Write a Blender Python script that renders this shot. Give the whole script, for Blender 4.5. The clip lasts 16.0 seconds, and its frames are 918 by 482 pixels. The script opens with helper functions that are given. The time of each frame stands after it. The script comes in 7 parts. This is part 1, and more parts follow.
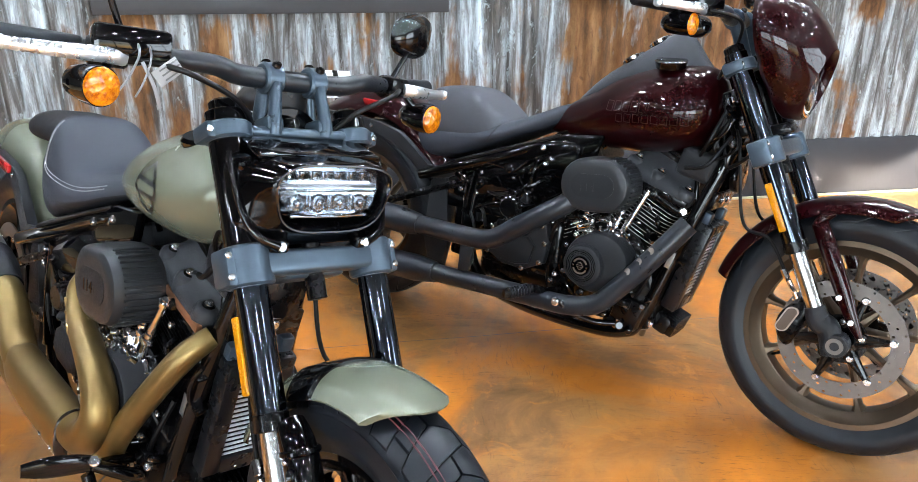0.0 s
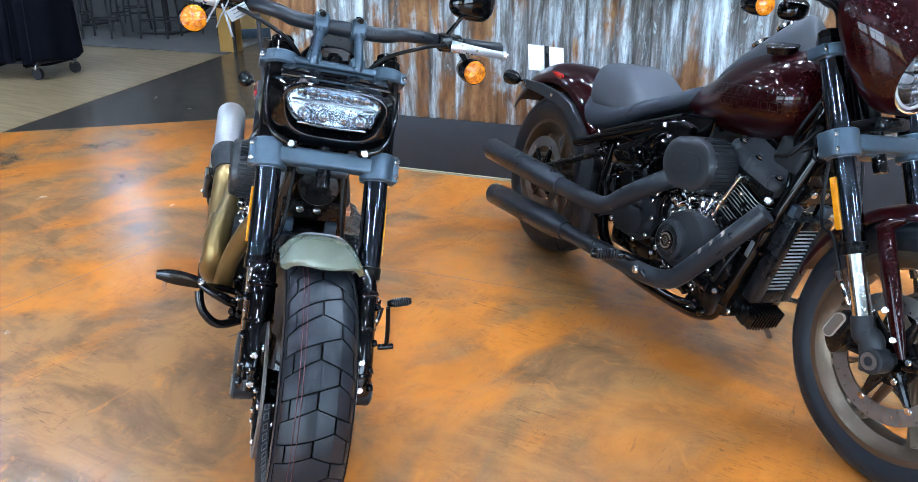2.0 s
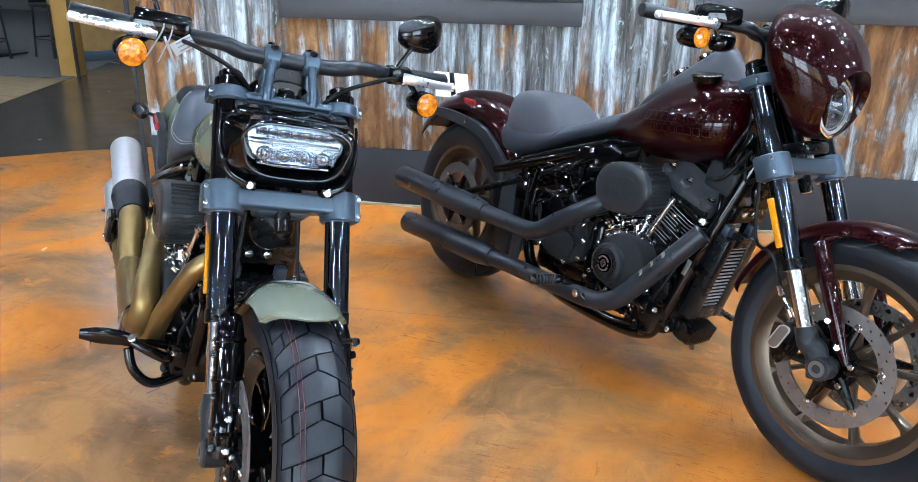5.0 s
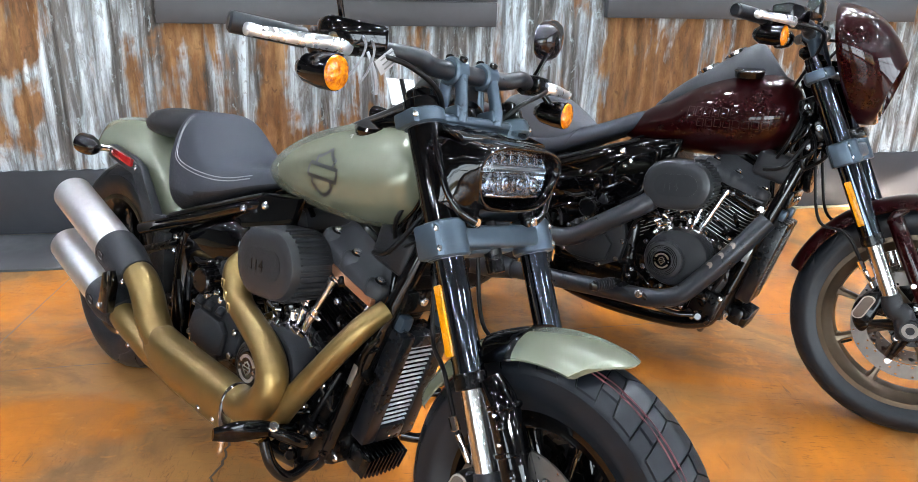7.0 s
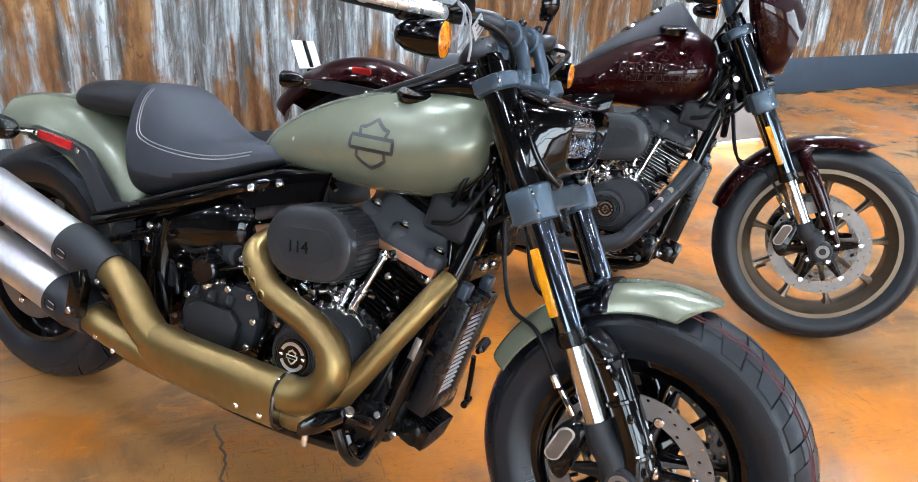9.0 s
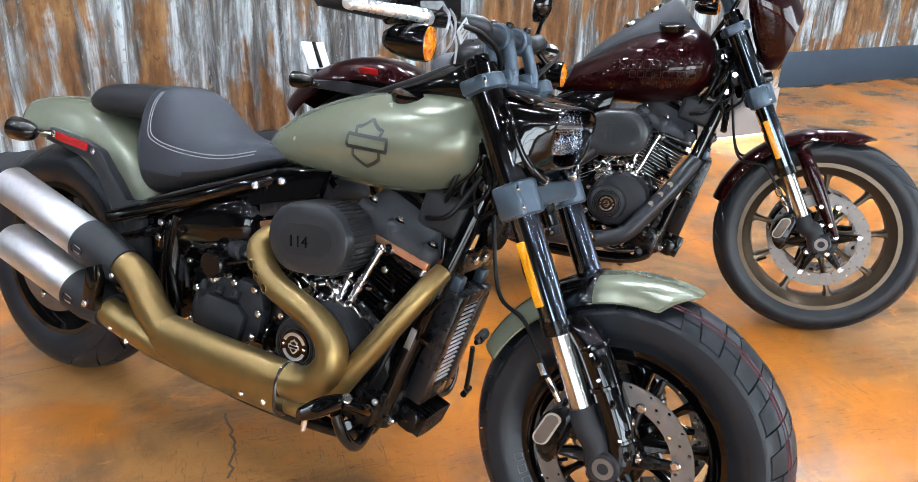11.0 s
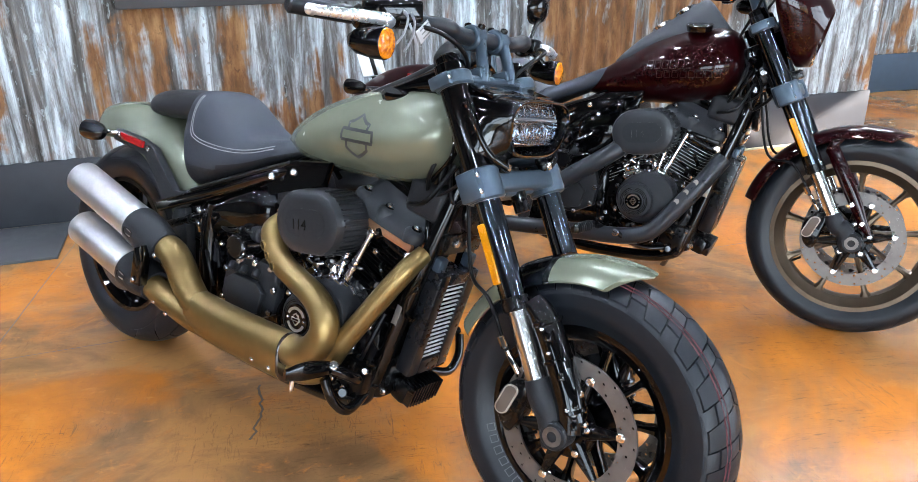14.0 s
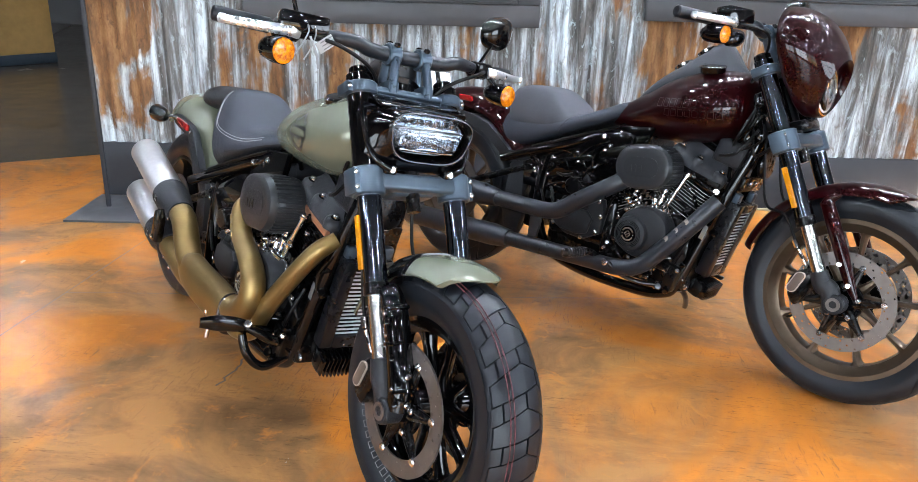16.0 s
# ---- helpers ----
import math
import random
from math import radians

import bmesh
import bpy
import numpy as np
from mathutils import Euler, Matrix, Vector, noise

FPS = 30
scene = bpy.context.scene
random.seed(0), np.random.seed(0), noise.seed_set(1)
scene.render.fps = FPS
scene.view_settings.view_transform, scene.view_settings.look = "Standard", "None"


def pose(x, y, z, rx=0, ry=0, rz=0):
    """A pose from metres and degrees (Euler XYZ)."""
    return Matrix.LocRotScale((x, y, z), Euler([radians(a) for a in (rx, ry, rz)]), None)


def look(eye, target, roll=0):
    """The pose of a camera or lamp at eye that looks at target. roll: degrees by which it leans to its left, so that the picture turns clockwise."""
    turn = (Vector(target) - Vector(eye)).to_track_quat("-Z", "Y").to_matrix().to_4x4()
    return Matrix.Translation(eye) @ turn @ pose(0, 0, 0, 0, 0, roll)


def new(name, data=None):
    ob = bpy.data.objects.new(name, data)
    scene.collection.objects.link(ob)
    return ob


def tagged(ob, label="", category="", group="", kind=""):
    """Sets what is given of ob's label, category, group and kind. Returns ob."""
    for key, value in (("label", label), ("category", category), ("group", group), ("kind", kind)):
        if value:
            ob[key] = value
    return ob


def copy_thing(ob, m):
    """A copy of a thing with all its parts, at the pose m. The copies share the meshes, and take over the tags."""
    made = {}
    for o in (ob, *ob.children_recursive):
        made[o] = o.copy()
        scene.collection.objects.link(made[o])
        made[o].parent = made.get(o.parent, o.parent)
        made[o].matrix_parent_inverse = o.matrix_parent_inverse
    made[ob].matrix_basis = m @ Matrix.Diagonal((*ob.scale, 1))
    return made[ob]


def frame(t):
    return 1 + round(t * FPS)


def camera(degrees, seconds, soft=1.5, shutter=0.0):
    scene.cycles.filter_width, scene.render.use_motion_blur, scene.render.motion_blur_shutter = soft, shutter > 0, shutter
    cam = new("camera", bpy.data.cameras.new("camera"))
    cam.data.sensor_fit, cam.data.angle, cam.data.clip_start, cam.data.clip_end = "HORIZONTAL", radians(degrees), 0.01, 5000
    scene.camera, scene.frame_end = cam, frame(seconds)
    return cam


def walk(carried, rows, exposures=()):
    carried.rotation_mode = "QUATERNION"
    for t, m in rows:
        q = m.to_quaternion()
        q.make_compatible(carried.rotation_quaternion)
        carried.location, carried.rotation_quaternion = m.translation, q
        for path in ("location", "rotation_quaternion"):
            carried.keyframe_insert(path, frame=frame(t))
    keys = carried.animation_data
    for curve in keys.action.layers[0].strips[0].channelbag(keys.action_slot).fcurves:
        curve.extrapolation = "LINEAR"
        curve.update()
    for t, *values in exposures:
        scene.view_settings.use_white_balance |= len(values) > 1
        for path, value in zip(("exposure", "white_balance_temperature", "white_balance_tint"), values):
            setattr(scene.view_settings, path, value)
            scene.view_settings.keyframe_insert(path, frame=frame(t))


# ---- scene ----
cam = camera(61.9, 16.0, soft=0.6)
METRES, EYE, TILT, LEAN, TURN = 4.4, 1.25, 0.0, 0.0, 0.0
ROWS = [
    (0.0, 0.0, 0.0, 0.0, 0.1, -21.4, -0.26),
    (0.5, 0.0474, 0.0011, -0.0024, 9.78, -21.04, -0.5),
    (1.0, 0.0901, -0.0134, -0.0074, 17.67, -20.88, -0.67),
    (1.5, 0.143, -0.0266, -0.0072, 24.75, -21.36, -0.56),
    (2.0, 0.1979, -0.0239, -0.0084, 30.36, -21.52, 0.08),
    (2.5, 0.2204, -0.019, -0.0064, 31.68, -21.44, 0.74),
    (3.0, 0.2257, -0.0174, -0.0055, 31.01, -21.23, 1.15),
    (3.5, 0.2243, -0.0193, -0.0044, 29.93, -20.79, 1.02),
    (4.0, 0.213, -0.0269, -0.0033, 28.01, -20.12, 0.34),
    (6.5, -0.0336, -0.0409, -0.005, 1.55, -20.35, -1.92),
    (7.0, -0.0846, -0.0319, -0.0075, -2.21, -19.74, -1.46),
    (7.5, -0.1293, -0.0036, -0.0082, -5.09, -19.55, -1.14),
    (8.0, -0.1736, -0.0026, -0.0079, -10.93, -20.44, -1.1),
    (8.5, -0.1994, -0.0081, -0.0077, -16.6, -21.45, -1.48),
    (9.0, -0.2038, -0.0096, -0.0084, -19.04, -22.26, -2.7),
    (11.5, -0.1877, -0.043, -0.0026, -16.29, -22.88, -0.87),
    (12.0, -0.1698, -0.0807, -0.0047, -10.81, -22.59, -0.48),
    (12.5, -0.1604, -0.0965, -0.0031, -8.53, -22.37, 0.2),
    (13.0, -0.1572, -0.101, -0.0028, -7.94, -21.81, 0.63),
    (13.5, -0.1521, -0.0989, -0.0012, -8.28, -21.39, 0.98),
    (14.0, -0.1386, -0.0745, -0.0039, -9.12, -21.73, 0.75),
    (14.5, -0.1145, -0.0577, -0.0086, -7.55, -22.52, -0.72),
    (15.0, -0.0642, -0.0569, -0.0116, 0.34, -21.94, -2.3),
    (15.5, -0.0246, -0.0839, -0.0102, 5.15, -20.28, -2.38),
    (16.0, 0.0197, -0.1198, -0.0048, 7.8, -19.55, -1.52),
]
walk(cam, [(t, pose(0, 0, EYE, TILT, LEAN, TURN) @ pose(METRES * x, METRES * y, METRES * z, 90 + pitch, roll, yaw)) for t, x, y, z, yaw, pitch, roll in ROWS], exposures=[(0.0, 2.7, 7050, 13.5), (1.0, 2.7, 7050, 12.5), (2.0, 2.7, 5820, 9.5), (3.0, 2.7, 5530, 8), (4.0, 2.7, 5680, 8.5), (6.5, 2.7, 7100, 14.5), (8.0, 2.7, 7200, 14.5), (9.0, 2.7, 6900, 14.5), (12.0, 2.7, 7150, 15), (12.7, 2.7, 6800, 14.5), (13.5, 2.7, 6650, 14), (16.0, 2.7, 6980, 16)])
from mathutils.bvhtree import BVHTree

# ---- world and light ----
world = bpy.data.worlds.new("world")
scene.world = world
world.use_nodes = True
wn = world.node_tree.nodes
sky = wn.new("ShaderNodeTexSky")
sky.sky_type, sky.sun_disc = "NISHITA", False
sky.sun_elevation, sky.sun_rotation = radians(21.5), radians(120)
world.node_tree.links.new(sky.outputs["Color"], wn["Background"].inputs["Color"])
wn["Background"].inputs["Strength"].default_value = 0.06

sun = new("sun", bpy.data.lights.new("sun", "SUN"))
sun.data.energy, sun.data.angle, sun.data.color = 5.0, radians(0.5), (1.0, 0.96, 0.90)
sun.matrix_world = look((9.0, 0.0, 3.25), (2.3, 3.9, 0.15))

LAMP_POWER = 56.0


# ---- materials ----
def material(name, color, rough=0.5, metal=0.0, coat=0.0, var=0.12, scale=40.0, bump=0.0, bump_scale=200.0, spec=0.4, rough_var=0.08):
    """A surface with two scales of colour and gloss variation and an optional fine relief."""
    m = bpy.data.materials.new(name)
    m.use_nodes = True
    nt = m.node_tree
    b = nt.nodes["Principled BSDF"]
    b.inputs["Metallic"].default_value = metal
    b.inputs["Specular IOR Level"].default_value = spec
    b.inputs["Coat Weight"].default_value = coat
    b.inputs["Coat Roughness"].default_value = 0.03
    co = nt.nodes.new("ShaderNodeTexCoord")
    n1 = nt.nodes.new("ShaderNodeTexNoise")
    n1.inputs["Scale"].default_value, n1.inputs["Detail"].default_value = scale, 6
    n2 = nt.nodes.new("ShaderNodeTexNoise")
    n2.inputs["Scale"].default_value, n2.inputs["Detail"].default_value = scale / 7, 3
    nt.links.new(co.outputs["Object"], n1.inputs["Vector"])
    nt.links.new(co.outputs["Object"], n2.inputs["Vector"])
    mixn = nt.nodes.new("ShaderNodeMath")
    mixn.operation = "MULTIPLY_ADD"
    mixn.inputs[1].default_value = 0.5
    nt.links.new(n1.outputs["Fac"], mixn.inputs[0])
    half = nt.nodes.new("ShaderNodeMath")
    half.operation = "MULTIPLY"
    half.inputs[1].default_value = 0.5
    nt.links.new(n2.outputs["Fac"], half.inputs[0])
    nt.links.new(half.outputs[0], mixn.inputs[2])
    ramp = nt.nodes.new("ShaderNodeValToRGB")
    ramp.color_ramp.elements[0].position, ramp.color_ramp.elements[1].position = 0.3, 0.7
    ramp.color_ramp.elements[0].color = (*[c * (1 - var) for c in color], 1)
    ramp.color_ramp.elements[1].color = (*[min(1, c * (1 + var)) for c in color], 1)
    nt.links.new(mixn.outputs[0], ramp.inputs[0])
    nt.links.new(ramp.outputs[0], b.inputs["Base Color"])
    rr = nt.nodes.new("ShaderNodeMapRange")
    rr.inputs["From Min"].default_value, rr.inputs["From Max"].default_value = 0.3, 0.7
    rr.inputs["To Min"].default_value, rr.inputs["To Max"].default_value = max(0.01, rough - rough_var), min(1, rough + rough_var)
    nt.links.new(mixn.outputs[0], rr.inputs["Value"])
    nt.links.new(rr.outputs[0], b.inputs["Roughness"])
    if bump:
        n3 = nt.nodes.new("ShaderNodeTexNoise")
        n3.inputs["Scale"].default_value, n3.inputs["Detail"].default_value = bump_scale, 4
        nt.links.new(co.outputs["Object"], n3.inputs["Vector"])
        bp = nt.nodes.new("ShaderNodeBump")
        bp.inputs["Strength"].default_value, bp.inputs["Distance"].default_value = bump, 0.002
        nt.links.new(n3.outputs["Fac"], bp.inputs["Height"])
        nt.links.new(bp.outputs[0], b.inputs["Normal"])
    return m


def glow(name, color, strength):
    m = bpy.data.materials.new(name)
    m.use_nodes = True
    b = m.node_tree.nodes["Principled BSDF"]
    b.inputs["Base Color"].default_value = (*color, 1)
    b.inputs["Emission Color"].default_value = (*color, 1)
    b.inputs["Emission Strength"].default_value = strength
    return m


def glass(name, color=(1, 1, 1), rough=0.02, ior=1.45):
    m = bpy.data.materials.new(name)
    m.use_nodes = True
    b = m.node_tree.nodes["Principled BSDF"]
    b.inputs["Base Color"].default_value = (*color, 1)
    b.inputs["Transmission Weight"].default_value = 1.0
    b.inputs["Roughness"].default_value = rough
    b.inputs["IOR"].default_value = ior
    return m


def ramp_node(nt, fac, stops):
    r = nt.nodes.new("ShaderNodeValToRGB")
    e = r.color_ramp.elements
    while len(e) < len(stops):
        e.new(0.5)
    for el, (p, c) in zip(e, stops):
        el.position, el.color = p, (*c, 1)
    nt.links.new(fac, r.inputs[0])
    return r.outputs[0]


def noise_node(nt, vec, scale, detail=6, rough=0.6, distort=0.0):
    n = nt.nodes.new("ShaderNodeTexNoise")
    n.inputs["Scale"].default_value, n.inputs["Detail"].default_value = scale, detail
    n.inputs["Roughness"].default_value, n.inputs["Distortion"].default_value = rough, distort
    nt.links.new(vec, n.inputs["Vector"])
    return n.outputs["Fac"]


def mapped(nt, scale=(1, 1, 1), rot=(0, 0, 0), source="Object"):
    co = nt.nodes.new("ShaderNodeTexCoord")
    mp = nt.nodes.new("ShaderNodeMapping")
    mp.inputs["Scale"].default_value = scale
    mp.inputs["Rotation"].default_value = rot
    nt.links.new(co.outputs[source], mp.inputs["Vector"])
    return mp.outputs[0]


def blend(nt, fac, a, b, mode="MIX"):
    x = nt.nodes.new("ShaderNodeMix")
    x.data_type, x.blend_type = "RGBA", mode
    for sock, v in ((x.inputs[0], fac), (x.inputs[6], a), (x.inputs[7], b)):
        if isinstance(v, (int, float)):
            sock.default_value = v
        elif isinstance(v, tuple):
            sock.default_value = (*v, 1)
        else:
            nt.links.new(v, sock)
    return x.outputs[2]


def faceted(name, light, dark):
    """Moulded lens plastic: small cells that catch the light one by one."""
    m = bpy.data.materials.new(name)
    m.use_nodes = True
    nt = m.node_tree
    b = nt.nodes["Principled BSDF"]
    vo = nt.nodes.new("ShaderNodeTexVoronoi")
    vo.inputs["Scale"].default_value = 105
    nt.links.new(mapped(nt), vo.inputs["Vector"])
    nt.links.new(ramp_node(nt, noise_node(nt, mapped(nt), 95, 4, 0.7), [(0.38, dark), (0.62, light)]), b.inputs["Base Color"])
    bp = nt.nodes.new("ShaderNodeBump")
    bp.inputs["Strength"].default_value, bp.inputs["Distance"].default_value = 0.9, 0.003
    nt.links.new(vo.outputs["Distance"], bp.inputs["Height"])
    nt.links.new(bp.outputs[0], b.inputs["Normal"])
    b.inputs["Roughness"].default_value = 0.14
    b.inputs["Coat Weight"].default_value = 0.6
    return m


def stained_floor():
    """Acid-stained, sealed concrete: vivid rust orange, brown and tan clouds, dark trowel scratches."""
    m = bpy.data.materials.new("stained_concrete")
    m.use_nodes = True
    nt = m.node_tree
    b = nt.nodes["Principled BSDF"]
    v = mapped(nt)
    big = noise_node(nt, v, 0.85, 8, 0.60, 0.8)
    mid = noise_node(nt, mapped(nt, (1.0, 1.7, 1), (0, 0, 0.6)), 2.1, 9, 0.64, 0.8)
    base = ramp_node(nt, big, [(0.32, (0.27, 0.118, 0.038)), (0.44, (0.47, 0.155, 0.024)), (0.55, (0.62, 0.200, 0.026)), (0.68, (0.46, 0.200, 0.055))])
    cloud = ramp_node(nt, mid, [(0.32, (0.115, 0.068, 0.038)), (0.45, (0.215, 0.120, 0.056)), (0.58, (0.36, 0.180, 0.066))])
    fac = ramp_node(nt, noise_node(nt, mapped(nt, (1.2, 0.9, 1), (0, 0, 0.3)), 1.25, 8, 0.60, 0.6), [(0.43, (0.0, 0.0, 0.0)), (0.55, (0.88, 0.88, 0.88))])
    col = blend(nt, fac, base, cloud)
    # trowel arcs and scratches in some zones
    fine = noise_node(nt, mapped(nt, (4, 30, 1), (0, 0, 1.35)), 2.6, 10, 0.78, 1.6)
    fine2 = noise_node(nt, mapped(nt, (28, 4, 1), (0, 0, 0.85)), 2.4, 10, 0.78, 1.6)
    zone = ramp_node(nt, noise_node(nt, v, 1.9, 4, 0.5), [(0.48, (0, 0, 0)), (0.58, (1, 1, 1))])
    zone2 = ramp_node(nt, noise_node(nt, mapped(nt, (1, 1, 1), (0, 0, 1.9)), 2.3, 4, 0.5), [(0.50, (0, 0, 0)), (0.60, (1, 1, 1))])
    lines = blend(nt, 1.0, ramp_node(nt, fine, [(0.55, (0, 0, 0)), (0.63, (0.78, 0.78, 0.78))]), zone, "MULTIPLY")
    lines2 = blend(nt, 1.0, ramp_node(nt, fine2, [(0.55, (0, 0, 0)), (0.63, (0.72, 0.72, 0.72))]), zone2, "MULTIPLY")
    col = blend(nt, lines, col, (0.125, 0.062, 0.030))
    col = blend(nt, lines2, col, (0.150, 0.080, 0.040))
    # crisp dark and tan mottling of the troweled surface
    mott = noise_node(nt, mapped(nt, (1.0, 1.5, 1), (0, 0, 0.9)), 9.0, 12, 0.74, 1.2)
    col = blend(nt, ramp_node(nt, mott, [(0.56, (0, 0, 0)), (0.62, (0.14, 0.14, 0.14)), (0.70, (0.28, 0.28, 0.28))]), col, (0.19, 0.085, 0.035))
    col = blend(nt, ramp_node(nt, mott, [(0.30, (0.45, 0.45, 0.45)), (0.42, (0, 0, 0))]), col, (0.60, 0.235, 0.055))
    hair = noise_node(nt, mapped(nt, (3, 44, 1), (0, 0, 2.2)), 3.0, 10, 0.80, 2.2)
    col = blend(nt, blend(nt, 1.0, ramp_node(nt, hair, [(0.60, (0, 0, 0)), (0.66, (0.7, 0.7, 0.7))]), zone2, "MULTIPLY"), col, (0.10, 0.052, 0.028))
    # vivid orange flecks where the stain pooled
    fleck = ramp_node(nt, noise_node(nt, v, 7.0, 8, 0.70, 0.8), [(0.57, (0, 0, 0)), (0.68, (0.60, 0.60, 0.60))])
    col = blend(nt, fleck, col, (0.58, 0.210, 0.040))
    col = blend(nt, 1.0, col, (0.91, 0.88, 0.86), "MULTIPLY")
    nt.links.new(col, b.inputs["Base Color"])
    nt.links.new(ramp_node(nt, noise_node(nt, v, 3.0, 9, 0.7, 0.5), [(0.3, (0.225, 0.225, 0.225)), (0.7, (0.275, 0.275, 0.275))]), b.inputs["Roughness"])
    b.inputs["Specular IOR Level"].default_value = 0.5
    bp = nt.nodes.new("ShaderNodeBump")
    bp.inputs["Strength"].default_value, bp.inputs["Distance"].default_value = 0.22, 0.004
    nt.links.new(noise_node(nt, v, 16, 9, 0.68), bp.inputs["Height"])
    nt.links.new(bp.outputs[0], b.inputs["Normal"])
    return m


def rusty_sheet():
    """Weathered galvanised sheet: pale zinc streaks running down, rust patches."""
    m = bpy.data.materials.new("rusty_corrugated_sheet")
    m.use_nodes = True
    nt = m.node_tree
    b = nt.nodes["Principled BSDF"]
    v = mapped(nt)
    streak = noise_node(nt, mapped(nt, (16, 16, 1.5)), 1.0, 10, 0.70, 0.5)
    zinc = ramp_node(nt, streak, [(0.36, (0.040, 0.036, 0.032)), (0.45, (0.115, 0.110, 0.105)), (0.53, (0.290, 0.318, 0.335)), (0.62, (0.58, 0.66, 0.70))])
    drip = noise_node(nt, mapped(nt, (9, 9, 1.4)), 0.55, 7, 0.6, 0.5)
    patch = noise_node(nt, v, 1.5, 5, 0.6, 0.6)
    add = nt.nodes.new("ShaderNodeMath")
    add.operation = "MULTIPLY"
    nt.links.new(drip, add.inputs[0])
    nt.links.new(patch, add.inputs[1])
    rust = ramp_node(nt, noise_node(nt, mapped(nt, (12, 12, 3)), 1.4, 8, 0.7), [(0.3, (0.062, 0.031, 0.016)), (0.5, (0.215, 0.100, 0.038)), (0.68, (0.36, 0.20, 0.085))])
    mask = ramp_node(nt, add.outputs[0], [(0.245, (0, 0, 0)), (0.285, (1, 1, 1))])
    flake = noise_node(nt, mapped(nt, (1, 1, 0.45)), 26, 10, 0.72, 0.8)
    zinc = blend(nt, ramp_node(nt, flake, [(0.54, (0, 0, 0)), (0.61, (0.55, 0.55, 0.55))]), zinc, (0.120, 0.104, 0.088))
    zinc = blend(nt, ramp_node(nt, flake, [(0.36, (0.7, 0.7, 0.7)), (0.43, (0, 0, 0))]), zinc, (0.40, 0.48, 0.50))
    rust = blend(nt, ramp_node(nt, flake, [(0.37, (0.6, 0.6, 0.6)), (0.43, (0, 0, 0))]), rust, (0.085, 0.040, 0.020))
    nt.links.new(blend(nt, mask, zinc, rust), b.inputs["Base Color"])
    b.inputs["Metallic"].default_value = 0.15
    nt.links.new(ramp_node(nt, mask, [(0, (0.42, 0.42, 0.42)), (1, (0.8, 0.8, 0.8))]), b.inputs["Roughness"])
    bp = nt.nodes.new("ShaderNodeBump")
    bp.inputs["Strength"].default_value, bp.inputs["Distance"].default_value = 0.3, 0.004
    nt.links.new(noise_node(nt, v, 60, 6, 0.65), bp.inputs["Height"])
    nt.links.new(bp.outputs[0], b.inputs["Normal"])
    return m


def plank_floor():
    m = bpy.data.materials.new("wood_look_tile")
    m.use_nodes = True
    nt = m.node_tree
    b = nt.nodes["Principled BSDF"]
    grain = noise_node(nt, mapped(nt, (1.2, 14, 1), (0, 0, 0.12)), 1.6, 8, 0.6, 0.4)
    nt.links.new(ramp_node(nt, grain, [(0.3, (0.165, 0.110, 0.052)), (0.5, (0.285, 0.200, 0.105)), (0.7, (0.37, 0.275, 0.160))]), b.inputs["Base Color"])
    b.inputs["Roughness"].default_value = 0.35
    return m


M_FLOOR = stained_floor()
M_SHEET = rusty_sheet()
M_PLANK = plank_floor()
M_DARKFLOOR = material("dark_sealed_concrete", (0.055, 0.045, 0.036), 0.22, var=0.35, scale=6, bump=0.1, bump_scale=40)
M_CARPET = material("grey_carpet", (0.12, 0.115, 0.11), 0.95, var=0.3, scale=120, bump=0.5, bump_scale=400)
M_PLASTER = material("painted_wall", (0.13, 0.13, 0.13), 0.8, var=0.06, scale=10, bump=0.1)
M_CEIL = material("dark_ceiling", (0.05, 0.05, 0.05), 0.9, var=0.1, scale=10)
M_BOARD = material("charcoal_board", (0.029, 0.031, 0.036), 0.5, spec=0.25, var=0.18, scale=14, bump=0.15, bump_scale=60)
M_PANEL = material("charcoal_frame", (0.045, 0.045, 0.048), 0.45, var=0.15, scale=20)
M_TRIM = material("pale_trim", (0.36, 0.30, 0.20), 0.6, var=0.2, scale=30)
M_YELLOW = material("ochre_column", (0.36, 0.20, 0.05), 0.55, var=0.12, scale=8)
M_OAK = material("oak_cabinet", (0.36, 0.22, 0.08), 0.45, var=0.2, scale=12)
M_BLACKSTEEL = material("black_steel", (0.018, 0.018, 0.02), 0.4, var=0.2, scale=30)
M_GLOSS = material("gloss_black", (0.0010, 0.0010, 0.0012), 0.10, coat=0.75, spec=0.08, var=0.1, scale=20, rough_var=0.03)
M_SATIN = material("satin_black", (0.0016, 0.0016, 0.0019), 0.28, coat=0.5, spec=0.12, var=0.25, scale=60, bump=0.12, bump_scale=900)
M_WRINKLE = material("wrinkle_black", (0.0142, 0.0152, 0.0176), 0.44, spec=0.26, var=0.2, scale=90, bump=0.35, bump_scale=1300)
M_AIRCOVER = material("air_cleaner_black", (0.0170, 0.0182, 0.0208), 0.40, coat=0.25, spec=0.3, var=0.2, scale=90, bump=0.2, bump_scale=1100)
M_ROCKER = material("wrinkle_charcoal", (0.0205, 0.0220, 0.0255), 0.42, spec=0.30, var=0.2, scale=90, bump=0.35, bump_scale=1300)
